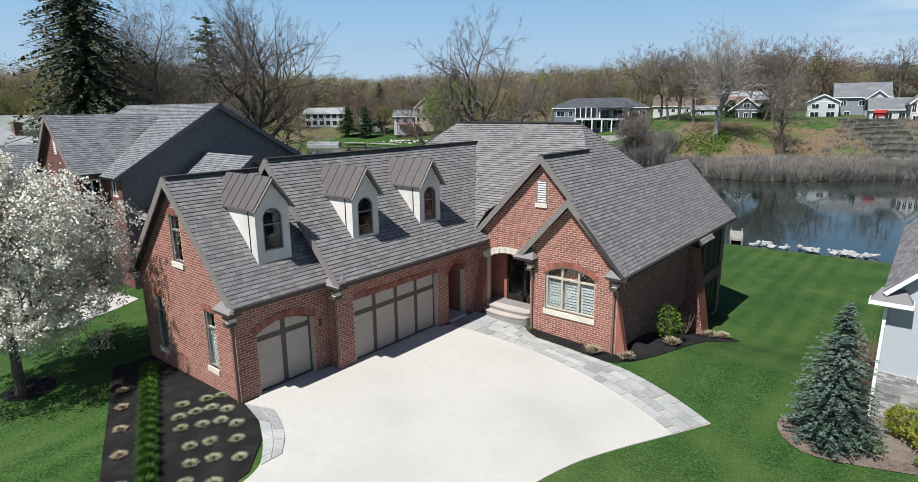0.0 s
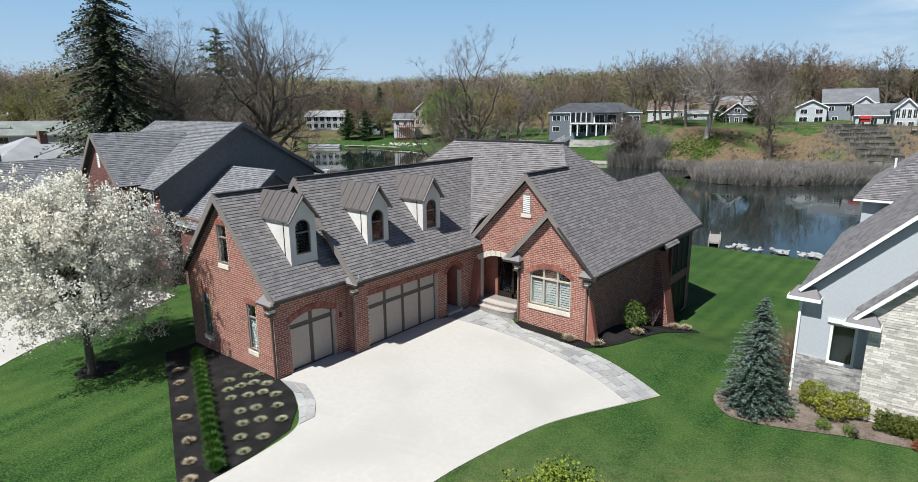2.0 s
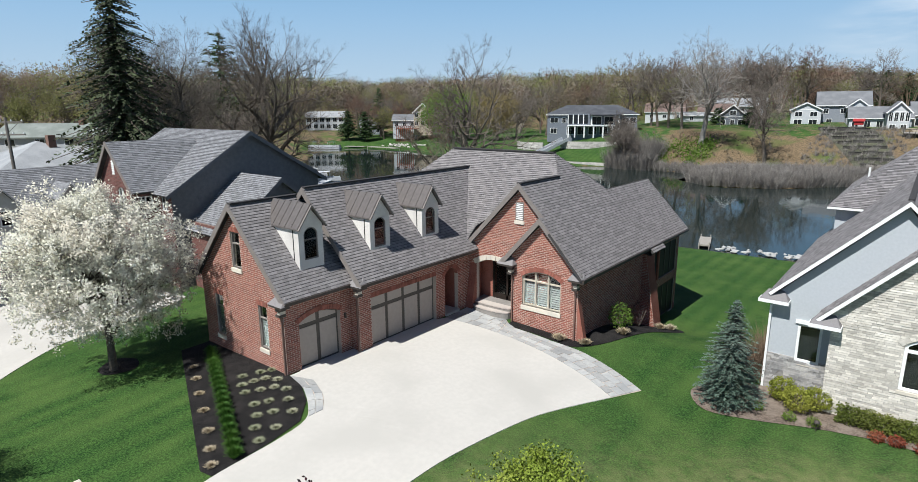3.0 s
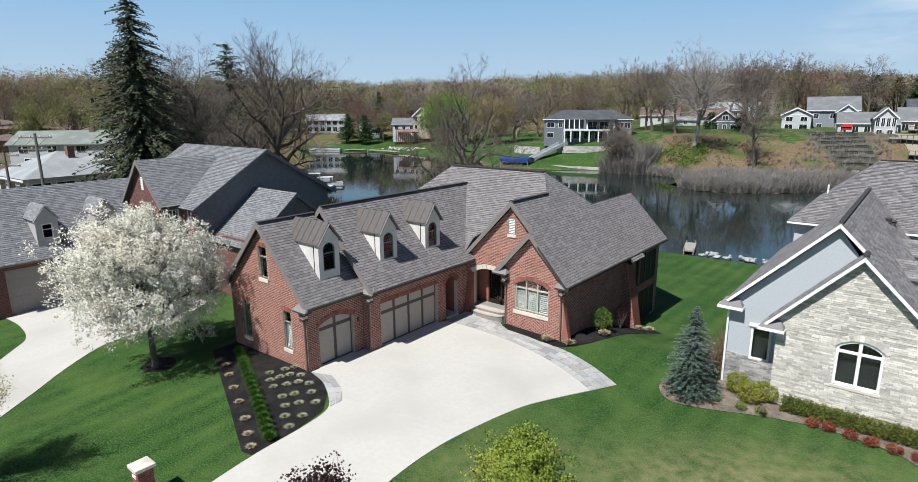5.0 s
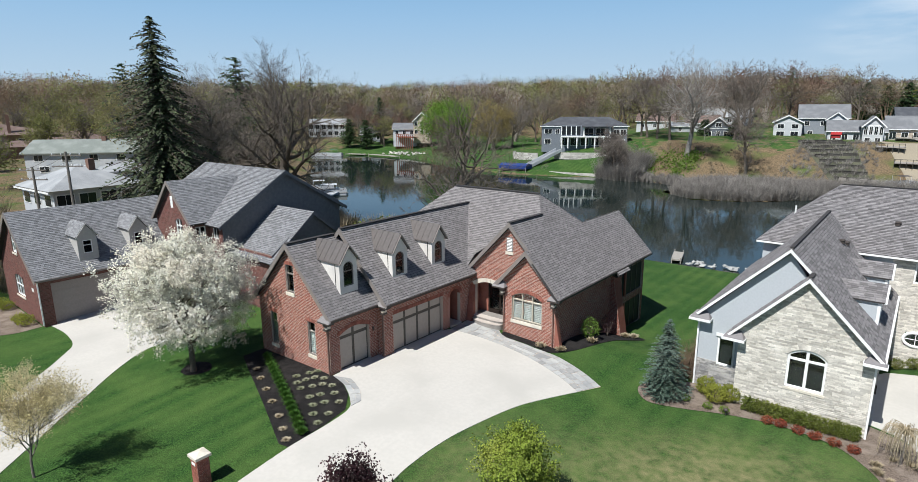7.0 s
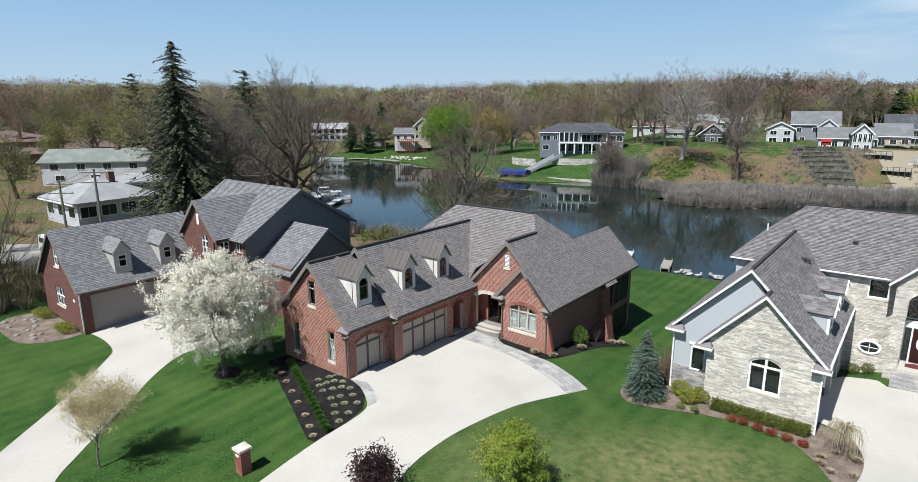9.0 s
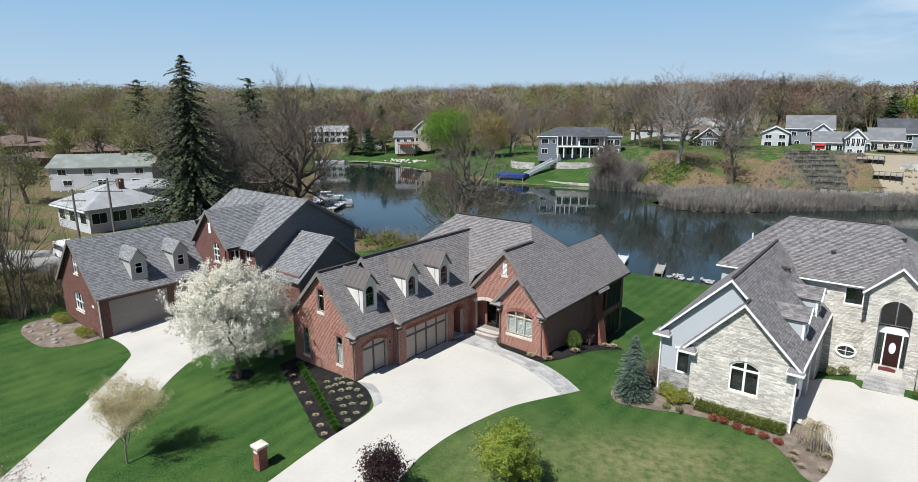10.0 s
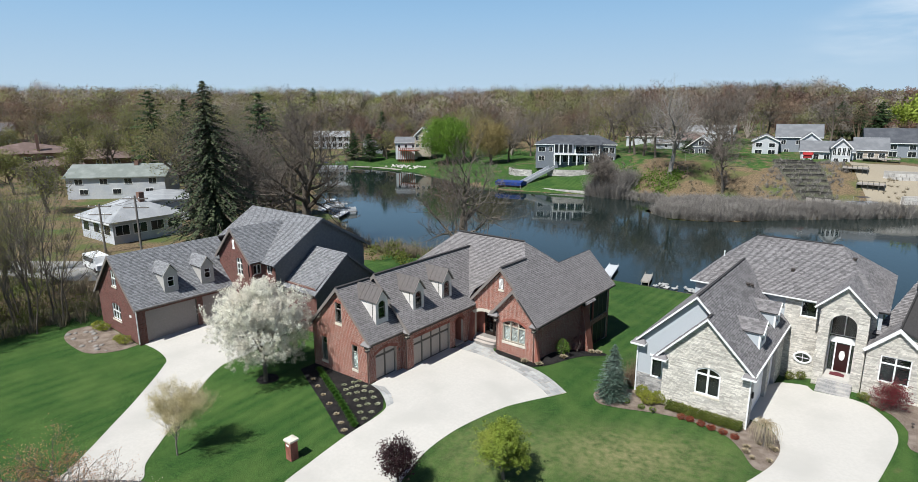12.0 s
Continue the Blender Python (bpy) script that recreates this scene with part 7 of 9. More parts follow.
def retaining(name, pts, h, z, label, course=0.45, mat=M_WALLSTONE, thick=0.5, length=1.1):
    """A curved wall of stone courses; every block is a piece."""
    w = thing(name, (*pts[0], z), label, "wall")
    line = np.array(curve(pts, 6))
    seg = np.r_[0, np.cumsum(np.hypot(*np.diff(line, axis=0).T))]
    r2 = random.Random(len(pts) + int(h * 10))
    way2 = np.gradient(line, axis=0)
    off = np.stack([-way2[:, 1], way2[:, 0]], 1) / np.linalg.norm(way2, axis=1)[:, None] * thick * 0.3
    n = len(line)
    ring = [(*p, zz) for q, zz in ((line - off, z), (line + off, z), (line + off, z + h), (line - off, z + h)) for p in q]
    quads = [(i + k * n, i + 1 + k * n, i + 1 + (k + 1) % 4 * n, i + (k + 1) % 4 * n) for i in range(n - 1) for k in range(4)]
    core = part("core", Geo().add(ring, quads + [(0, n, 2 * n, 3 * n), (4 * n - 1, 3 * n - 1, 2 * n - 1, n - 1)]), M_STONE_BED, w)
    for row in range(max(1, int(h / course))):
        t = -length * 0.5 * (row % 2)
        while t < seg[-1]:
            e = t + length * r2.uniform(0.7, 1.3)
            a, b = max(t, 0) + 0.02, min(e, seg[-1]) - 0.02
            if b - a > 0.2:
                p = [np.interp(q, seg, line[:, i]) for q in (a, b) for i in (0, 1)]
                g = Geo()
                bar(g, (p[0], p[1], z + course * (row + 0.5)), (p[2], p[3], z + course * (row + 0.5)), thick * r2.uniform(0.95, 1.15), course - 0.03)
                part("block", g, mat, core)
            t = e
    return w


retaining("retaining_wall", [(-78, 137), (-76.5, 134), (-72, 132.3), (-67, 132.8)], 2.4, gz(-74, 132.5) - 0.2, "curved pale stone retaining wall below the lake house")
retaining("retaining_wall", [(-62, 134), (-57, 135), (-52, 138), (-48, 141.5)], 2.0, gz(-55, 136) - 0.1, "pale stone retaining wall stepping along the slope")
retaining("seawall", [(-67, 122.4), (-60, 123.2), (-52, 123.6), (-44, 125.2)], 1.0, -3.7, "low pale stone seawall at the waterline", 0.5)
retaining("seawall", [(-74, 121.5), (-69, 120.8), (-65.5, 121.6)], 1.0, -3.7, "short pale stone seawall by the boat lift", 0.5)
stair = thing("stairs", (-63, 127, -2.5), "long white stairway down to the dock", "stairs")
for k in range(18):
    t = k / 17
    p = Vector((-60.8, 134.5, 2.0)).lerp(Vector((-65.2, 122.6, -2.6)), t)
    g = Geo()
    bar(g, p + Vector((-0.9, 0.3, 0)), p + Vector((0.9, -0.3, 0)), 0.7, 0.3)
    part("step", g, M_SIDE_WHITE, stair)
for s in (-1, 1):
    g = Geo()
    bar(g, (-60.8 + s, 134.5, 2.5), (-65.2 + s, 122.6, -2.1), 0.14, 0.9)
    part("rail", g, M_SIDE_WHITE, stair)
lift = thing("boat_lift", (-66, 119, WATER), "boat under a blue cover on a lift", "boat lift")
cov = Geo().prism([(-71, 117.9, -2.2), (-71, 121.1, -2.2), (-71, 121.2, -1.2), (-71, 119.5, -0.7), (-71, 117.8, -1.2)], (8.2, 1.8, 0))
part("cover", cov, M_BLUE, lift, "blue canvas cover")
part("hull", Geo().prism([(-70.5, 118.6, -2.4), (-70.5, 120.6, -2.4), (-70.5, 120.2, -3.2), (-70.5, 119.0, -3.2)], (7.0, 1.5, 0)), M_GUTTER, lift)
for x, y in ((-70.8, 118.0), (-70.8, 121.0), (-63.0, 119.7), (-63.0, 122.7)):
    part("post", Geo().tube([(x, y, -5.5), (x, y, -1.2)], [0.09, 0.09], 6), M_DECK, lift)

# houses on the hill and in the trees
far_house((-28.2, 179.0), 13, 8.6, 8, 3.4, 3.4, M_SIDE_SLATE, M_ROOF_PALE, "small slate-blue cottage with a white-trimmed front gable", "front", windows=(), side=((2, 0.8, 1.2, 1.2),), z=4.7, front=((-2.7, 0.7, 1.5, 1.7), (0.0, 0.3, 1.0, 2.2), (2.6, 0.5, 2.0, 2.0), (0.0, 3.9, 1.6, 1.2)))
far_house((-36.5, 190.0), 13, 10, 7, 3.0, 2.4, M_SIDE_WHITE, M_ROOF_BROWN, "low white house with a faded brown roof", windows=((3, 0.9, 1.2, 1.1),), z=6.4)
far_house((-42.5, 186.0), 13, 7, 5, 2.4, 0.9, M_SIDE_WHITE, M_ROOF_PALE, "white garden shed behind the bank trees", windows=((1, 0.8, 1.0, 1.0),), z=6.0)
far_house((-10.4, 188.0), 11, 7.6, 9, 4.9, 1.9, M_SIDE_WHITE, M_ROOF_GREY, "white two-storey house with a shallow front gable", "front", windows=((2, 3.0, 1.7, 1.2), (2, 0.5, 2.0, 1.5)), z=5.2)
far_house((-2.4, 197.0), 11, 13, 10, 6.0, 3.8, M_SIDE_GREY, M_ROOF_GREY, "large grey two-storey house with grey shingles", "gable", windows=((3, 3.6, 1.3, 1.3), (2, 0.6, 1.3, 1.3)), z=5.3)
far_house((2.0, 190.5), 11, 5.0, 6, 5.6, 2.0, M_SIDE_WHITE, M_ROOF_GREY, "white cross-gabled wing of a hillside house", "front", windows=((2, 3.8, 0.9, 1.3),), z=5.3)
far_house((8.0, 180.5), 10, 13.5, 8, 3.4, 2.7, M_SIDE_WHITE, M_ROOF_GREY, "white lake house with a long grey roof", "gable", windows=((5, 0.6, 1.3, 1.9),), z=4.6)
far_house((12.3, 174.5), 10, 4.6, 6, 5.3, 2.3, M_SIDE_WHITE, M_ROOF_GREY, "white gabled lake room with tall windows", "front", windows=((4, 2.9, 0.72, 2.1), (2, 0.2, 1.1, 1.8)), z=4.4)
far_house((18.6, 184.0), 10, 8, 8, 3.3, 3.2, M_SIDE_TAN, M_ROOF_GREY, "tan house with a dormered grey roof", "gable", windows=((3, 0.6, 1.4, 1.7),), z=5.4)
far_house((27.5, 200.0), 12, 24, 10, 4.6, 4.0, M_SIDE_GREY, M_ROOF_DARK, "long blue-grey two-storey house with a dark roof", "gable", windows=((5, 2.6, 1.6, 1.3), (5, 0.4, 2.0, 1.5)), z=5.6)
far_house((37.5, 197.0), 12, 8, 9, 6.0, 3.4, M_SIDE_GREY, M_ROOF_DARK, "blue-grey front-gabled house end", "front", windows=((2, 3.8, 1.6, 1.6), (1, 0.3, 3.0, 2.0)))
far_house((-62.0, 215.0), 15, 14, 9, 3.2, 3.0, M_SIDE_WHITE, M_ROOF_BROWN, "white house with a brown roof among trees", windows=((3, 0.9, 1.2, 1.2),))
far_house((-85.0, 205.0), 10, 12, 8, 3.0, 2.6, M_SIDE_WHITE, M_ROOF_PALE, "white cottage half hidden by trees", "front", windows=((3, 0.9, 1.1, 1.2),))
far_house((-36.0, 215.0), 5, 18, 9, 3.0, 2.6, M_SIDE_WHITE, M_ROOF_PALE, "pale roofed house behind the hill", windows=((4, 0.9, 1.2, 1.2),))
far_house((-137.5, 158.5), 38, 6.8, 9, 6.9, 3.2, M_SIDE_TAN, M_ROOF_GREY, "tall tan gabled lake house with a deck", "front", windows=((3, 4.9, 1.1, 1.5), (3, 1.9, 1.1, 1.5)), z=2.8)
far_house((-144.5, 155.5), 38, 9, 8, 5.2, 2.0, M_SIDE_WHITE, M_ROOF_GREY, "white lower wing beside the tan lake house", windows=((3, 3.0, 1.2, 1.3),), z=1.4)
M_REDWOOD = surface("red-stained deck boards", [(0.24, 0.075, 0.045), (0.19, 0.06, 0.04)], 0.8, 6, 0.5, 0.2)
red_deck = thing("deck", (-139, 152, 1.0), "red-stained raised timber deck", "deck")
part("boards", Geo().box(-144, 149.8, 3.2, -135, 153.2, 3.5), M_REDWOOD, red_deck)
part("rail", Geo().box(-144, 149.75, 4.3, -135, 149.85, 4.45), M_REDWOOD, red_deck)
for u in np.arange(-143.9, -134.9, 1.1):
    part("post", Geo().box(u - 0.09, 149.7, gz(u, 149.8) - 0.3, u + 0.09, 149.9, 4.3), M_REDWOOD, red_deck)
far_house((-198.0, 158.0), 48, 17, 9, 5.6, 2.2, M_SIDE_WHITE, M_ROOF_PALE, "long white two-storey lake house with balconies", windows=((6, 3.4, 1.8, 1.8), (6, 0.5, 1.8, 1.8)))
far_house((-172.0, 162.0), 45, 9, 8, 3.2, 2.6, M_SIDE_GREY, M_ROOF_GREY, "teal-grey cottage on the shore", windows=((3, 0.8, 1.2, 1.3),))
far_house((-300.0, 150.0), 55, 16, 9, 5.0, 3.2, M_SIDE_WHITE, M_ROOF_PALE, "white house far off in the trees", windows=((4, 3.2, 1.3, 1.3),))

# houses west of the lot
far_house((-64.9, 9.5), 3, 10.4, 10.4, 3.4, 2.7, M_SIDE_WHITE, M_ROOF_PALE, "white clapboard bungalow with a pale hipped roof", "hip", windows=((3, 1.3, 1.8, 1.4),), side=((4, 1.3, 1.9, 1.4),), z=1.7, chimney=(1.5, 1.0, 0.7), over=0.7)
far_house((-77.6, 20.5), -25, 13, 7.5, 3.5, 0.3, M_SIDE_WHITE, M_ROOF_PALE, "flat-roofed white annex behind the bungalow", "gable", windows=((3, 1.2, 1.4, 1.2),), z=1.8)
far_house((-110.5, 27.0), -41, 11, 20, 4.0, 2.2, M_SIDE_WHITE, M_ROOF_GREEN, "long white two-storey house with a green-grey roof", "front", windows=((2, 2.4, 1.4, 1.1),), side=((4, 2.5, 1.5, 1.1), (3, 0.3, 1.6, 1.0)), z=2.6, chimney=(0.5, 3.0, 0.8))
far_house((-181.0, 47.0), -19, 13, 25, 2.6, 2.8, M_BRICK_FAR, M_ROOF_BROWN, "brown brick ranch house with a hipped brown roof", "hip", windows=((4, 0.9, 1.6, 1.2),), side=((5, 0.9, 1.5, 1.2),), z=3.0, over=1.4)
far_house((-190.0, 30.0), -15, 14, 28, 3.6, 3.2, M_BRICK_FAR, M_ROOF_BROWN, "brown brick house with a tall chimney", "hip", windows=((4, 0.9, 1.6, 1.2),), side=((5, 1.2, 1.5, 1.2),), z=4.2, chimney=(6.4, 3.0, 2.6), over=1.4)
far_house((-167.0, 29.0), -15, 9, 16, 2.3, 1.6, M_BRICK_FAR, M_ROOF_BROWN, "small brown-roofed brick garage", "hip", windows=((2, 0.9, 1.4, 1.2),), z=3.0)
far_house((-205.0, -2.0), -10, 12, 18, 3.4, 2.6, M_SIDE_WHITE, M_ROOF_GREY, "white house at the edge of the woods", "hip", windows=((4, 0.9, 1.6, 1.2),), z=5.0)
far_house((-268.0, 42.0), -10, 12, 10, 4.5, 3.0, M_SIDE_WHITE, M_ROOF_GREY, "white gabled house far off in the woods", "front", windows=((2, 1.0, 1.4, 1.4),))

# poles and wires
M_POLE = surface("weathered pole", [(0.2, 0.18, 0.16), (0.15, 0.135, 0.12)], 0.9)
tops = []
for x, y, top in ((-43.0, 1.6, 10.9), (-55.3, 1.8, 8.6)):
    z = gz(x, y)
    h = top - z
    po = thing("utility_pole", (x, y, z), "weathered wooden utility pole with crossarms", "pole", "utility poles")
    part("pole", Geo().tube([(x, y, z - 0.3), (x, y, z + h)], [0.17, 0.12], 8), M_POLE, po)
    for dz in (0.4, 1.5):
        g = Geo()
        bar(g, (x - 1.2, y - 1.0, z + h - dz), (x + 1.2, y + 1.0, z + h - dz), 0.12, 0.12)
        part("crossarm", g, M_POLE, po)
        for t in (-0.9, -0.3, 0.3, 0.9):
            part("insulator", Geo().lathe([(0.05, 0.06), (0.07, 0.1), (0.04, 0.22)], (x + 1.2 * t, y + 1.0 * t, z + h - dz), 7), M_WHITE, po)
    tops.append(Vector((x, y, z + h - 0.3)))
for k, dx in enumerate((-1.0, 0.0, 1.0)):
    a, b = tops[0] + Vector((dx, dx * 0.8, 0)), tops[1] + Vector((dx, dx * 0.8, 0))
    pts = [a.lerp(b, t) - Vector((0, 0, 1.2 * t * (1 - t))) for t in np.linspace(0, 1, 9)]
    wire = Geo().tube(pts, [0.02] * 9, 4)
    tagged(new("wire", wire.mesh("wire", M_GUTTER)), "thin dark overhead wire between poles", "wire", "overhead wires")
draped("lane", curve([(-75, -25), (-58, -14), (-48, -6), (-44, 2)], 4) + curve([(-48, 4), (-54, -3), (-64, -10), (-80, -20)], 4), surface("worn grey lane", [(0.3, 0.29, 0.27), (0.24, 0.235, 0.22), (0.34, 0.33, 0.31)], 0.95, 8, 0.4, 0.3, 60), "worn grey lane behind the west house", 0.05, 2.0, category="lane")
vx, vy = -49.0, -1.5
vz = gz(vx, vy) + 0.05
van = thing("van", (vx, vy, vz), "white van parked on the lane", "van")
part("body", Geo().prism([(vx - 2.4, vy - 0.9, vz + 0.35), (vx + 2.4, vy - 0.9, vz + 0.35), (vx + 2.4, vy - 0.9, vz + 1.0), (vx + 1.6, vy - 0.85, vz + 1.15), (vx + 1.1, vy - 0.8, vz + 1.9), (vx - 2.3, vy - 0.8, vz + 1.95)], (0, 1.8, 0)), M_WHITE, van)
part("window", Geo().prism([(vx - 1.9, vy - 0.92, vz + 1.2), (vx + 1.2, vy - 0.92, vz + 1.2), (vx + 0.9, vy - 0.86, vz + 1.75), (vx - 1.9, vy - 0.86, vz + 1.75)], (0, 0.03, 0)), M_PANE, van)
for wx0 in (-1.5, 1.5):
    for wy0 in (-0.92, 0.75):
        part("wheel", Geo().tube([(vx + wx0, vy + wy0, vz + 0.33), (vx + wx0, vy + wy0 + 0.17, vz + 0.33)], [0.33, 0.33], 14), M_GUTTER, van)

# timber terraces on the hill
M_MOSS = surface("mossy terrace soil", [(0.075, 0.08, 0.05), (0.05, 0.05, 0.035), (0.1, 0.1, 0.065)], 0.95, 4, 0.4, 0.6, 20)
draped("terrace_bed", [(8.2, 138.5), (16.2, 140.0), (7.4, 168.5), (-4.2, 166.0)], M_MOSS, "dark mossy planting terraces on the hillside", 0.08, 1.5, category="bank")
terr = thing("timber_terrace", (8, 148, -2), "stepped dark timber terraces on the hillside", "terrace")
for k in range(9):
    t = k / 8
    ax, ay = 8.6 - 12.2 * t, 139.6 + 25.4 * t
    bx, by = 15.9 - 9.1 * t, 141.0 + 26.0 * t
    for j in range(3):
        p0, p1 = Vector((ax, ay, 0)).lerp(Vector((bx, by, 0)), j / 3 + 0.01), Vector((ax, ay, 0)).lerp(Vector((bx, by, 0)), (j + 1) / 3 - 0.01)
        z = gz((p0.x + p1.x) / 2, (p0.y + p1.y) / 2) + 0.22
        p0.z, p1.z = z, z
        g = Geo()
        bar(g, p0, p1, 0.3, 0.85)
        tier = part("tier", g, M_TIMBER, terr)
        g = Geo()
        bar(g, p0 + Vector((0, -0.1, 0.47)), p1 + Vector((0, -0.1, 0.47)), 0.3, 0.1)
        part("cap_board", g, M_TIMBER, tier)
for k in range(4):
    p = Vector((10.5, 138.6, 0)).lerp(Vector((16.5, 139.6, 0)), k / 3)
    p.z = gz(p.x, p.y) + 0.7
    part("panel", Geo().box(p.x - 0.7, p.y - 0.2, p.z - 1.2, p.x + 0.7, p.y, p.z + 0.4), M_DECK, terr)
hut = thing("play_house", (4.7, 170.6, gz(4.7, 170.6)), "small red garden play house on posts", "play house")
hz = gz(4.7, 170.6)
M_RED = surface("red paint", [(0.35, 0.03, 0.03), (0.28, 0.025, 0.025)], 0.6)
part("cabin", Geo().box(3.7, 169.6, hz + 0.9, 5.7, 171.4, hz + 1.8), M_RED, hut)
part("roof", Geo().prism([(3.4, 169.3, hz + 1.8), (3.4, 171.7, hz + 1.8), (3.4, 170.5, hz + 2.5)], (2.6, 0, 0)), M_RED, hut)
for x in (3.85, 5.55):
    for y in (169.75, 171.25):
        part("leg", Geo().tube([(x, y, hz - 0.3), (x, y, hz + 1.0)], [0.1, 0.1], 6), M_WHITE, hut)
draped("sand_bank", curve([(14, 174), (20, 170), (32, 172), (40, 166), (38, 152), (31, 143), (24, 141), (20.5, 150), (17, 162)], 4), M_SAND, "bare sandy slope with stones", 0.1, 2.0, category="bank")
retaining("rock_wall", [(24, 159), (28, 159), (34, 162), (42, 167)], 2.4, gz(29, 160) - 0.4, "stacked pale boulder wall on the sandy slope", 0.9, length=1.5, thick=1.2)
retaining("rock_wall", [(29, 144), (34, 148), (42, 155)], 2.0, gz(33, 148) - 0.4, "lower pale boulder wall on the sandy slope", 0.9, length=1.5, thick=1.2)
for x, y, w2, lab in ((17.5, 161, 6, "weathered timber deck on the slope"), (22, 152, 6, "weathered timber deck near the water"), (22, 178, 9, "wooden house deck with rail")):
    z = gz(x, y)
    dk = thing("deck", (x, y, z), lab, "deck", "decks on the slope")
    part("boards", Geo().box(x - w2 / 2, y - 2, z + 0.8, x + w2 / 2, y + 2, z + 1.0), M_DECK, dk)
    part("rail", Geo().box(x - w2 / 2, y - 2.05, z + 1.7, x + w2 / 2, y - 1.95, z + 1.8), M_TIMBER, dk)
    for t in np.linspace(-w2 / 2 + 0.1, w2 / 2 - 0.1, 6):
        part("post", Geo().box(x + t - 0.06, y - 2.06, z - 0.6, x + t + 0.06, y - 1.94, z + 1.7), M_TIMBER, dk)


# docks, boats and shore stones
def pier(pts, w2, z, label, mat=M_DECK):
    d = thing("dock", (*pts[0], z), label, "dock", "docks on the lake")
    for a, b in zip(pts, pts[1:]):
        g = Geo()
        bar(g, (*a, z), (*b, z), w2, 0.18)
        part("deck", g, mat, d)
        for q in (a, b):
            for s in (-0.4, 0.4):
                part("post", Geo().tube([(q[0] + s * w2, q[1] + s * w2 * 0.3, -5), (q[0] + s * w2, q[1] + s * w2 * 0.3, z + 0.35)], [0.06, 0.06], 6), mat, d)


pier([(-2.4, 48.6), (-4.2, 55.5)], 1.6, -3.1, "pale floating dock behind the house", M_SIDE_WHITE)
pier([(3.0, 50.0), (2.0, 54.0)], 1.2, -3.15, "short grey dock by the lawn")
pier([(-71, 55), (-78, 66)], 1.8, -3.0, "white dock on the west shore", M_SIDE_WHITE)
pier([(-80, 58), (-88, 69)], 1.6, -3.0, "white dock on the west shore", M_SIDE_WHITE)
pier([(-156, 134.0), (-148, 136.8)], 2.2, -3.0, "brown timber dock across the cove")
pier([(-146, 137.2), (-136, 137.6), (-130, 136.0)], 2.2, -3.0, "brown timber dock across the cove")
pier([(15.5, 136.0), (18.5, 138.6)], 1.8, gz(17, 137.5) + 0.5, "white dock by the sandy bank", M_SIDE_WHITE)


def pontoon(x, y, turn, label, top, z=WATER):
    b = thing("pontoon_boat", (0, 0, 0), label, "boat", "boats on the lake")
    for s in (-1, 1):
        part("float", Geo().tube([(-3.2, s * 0.9, 0.1), (2.8, s * 0.9, 0.1), (3.4, s * 0.9, 0.3)], [0.32, 0.32, 0.05], 10), M_SIDE_WHITE, b)
    part("deck", Geo().box(-3.2, -1.25, 0.42, 3.2, 1.25, 0.52), M_DECK, b)
    part("rail", Geo().box(-3.1, -1.25, 0.52, 3.0, -1.18, 1.15).box(-3.1, 1.18, 0.52, 3.0, 1.25, 1.15).box(2.93, -1.2, 0.52, 3.0, 1.2, 1.15), M_SIDE_WHITE, b)
    part("bench", Geo().box(-2.9, -1.1, 0.52, -2.2, 1.1, 1.0), M_SIDE_WHITE, b)
    part("canopy", Geo().prism([(-1.6, -1.2, 2.3), (-1.6, 0, 2.45), (-1.6, 1.2, 2.3), (-1.6, 0, 2.38)], (2.6, 0, 0)), top, b)
    for u in (-1.5, 0.9):
        for s in (-1.15, 1.15):
            part("pole", Geo().tube([(u, s, 0.5), (u, s, 2.3)], [0.03, 0.03], 5), M_SIDE_WHITE, b)
    b.matrix_basis = pose(x, y, z, 0, 0, turn)


pontoon(-76.0, 61.5, 55, "white pontoon boat moored at the dock", M_SIDE_WHITE)
pontoon(-83.5, 64.0, 55, "white pontoon boat moored at the dock", M_SIDE_WHITE)
pontoon(-164.0, 126.5, 35, "pontoon boat with a blue canopy", M_BLUE)
pontoon(-158.5, 129.5, 35, "pontoon boat with a green canopy", surface("green canopy", [(0.02, 0.16, 0.12), (0.015, 0.12, 0.1)], 0.7))
pontoon(21.5, 139.0, 40, "dark covered boat by the sandy bank", M_GUTTER, gz(21.5, 139.0) + 0.25)
r3 = random.Random(77)
for k in range(46):
    t = r3.random()
    x = 4.5 + 9.5 * t
    y = 50.4 + 0.06 * x + r3.uniform(-0.7, 0.9)
    s = r3.uniform(0.2, 0.5)
    a = r3.random() * 3.14
    c, q = math.cos(a) * s, math.sin(a) * s
    g = Geo().prism([(x - c, y - q, -3.42), (x + q * 0.7, y - c * 0.7, -3.45), (x + c, y + q * 0.8, -3.36), (x - q * 0.6, y + c * 0.6, -3.44)], (0.05, 0.03, r3.uniform(0.06, 0.16)))
    tagged(new("shore_slab", g.mesh("shore_slab", M_SLATE)), "broken pale concrete slab on the shore", "slab", "broken slabs on the shore")
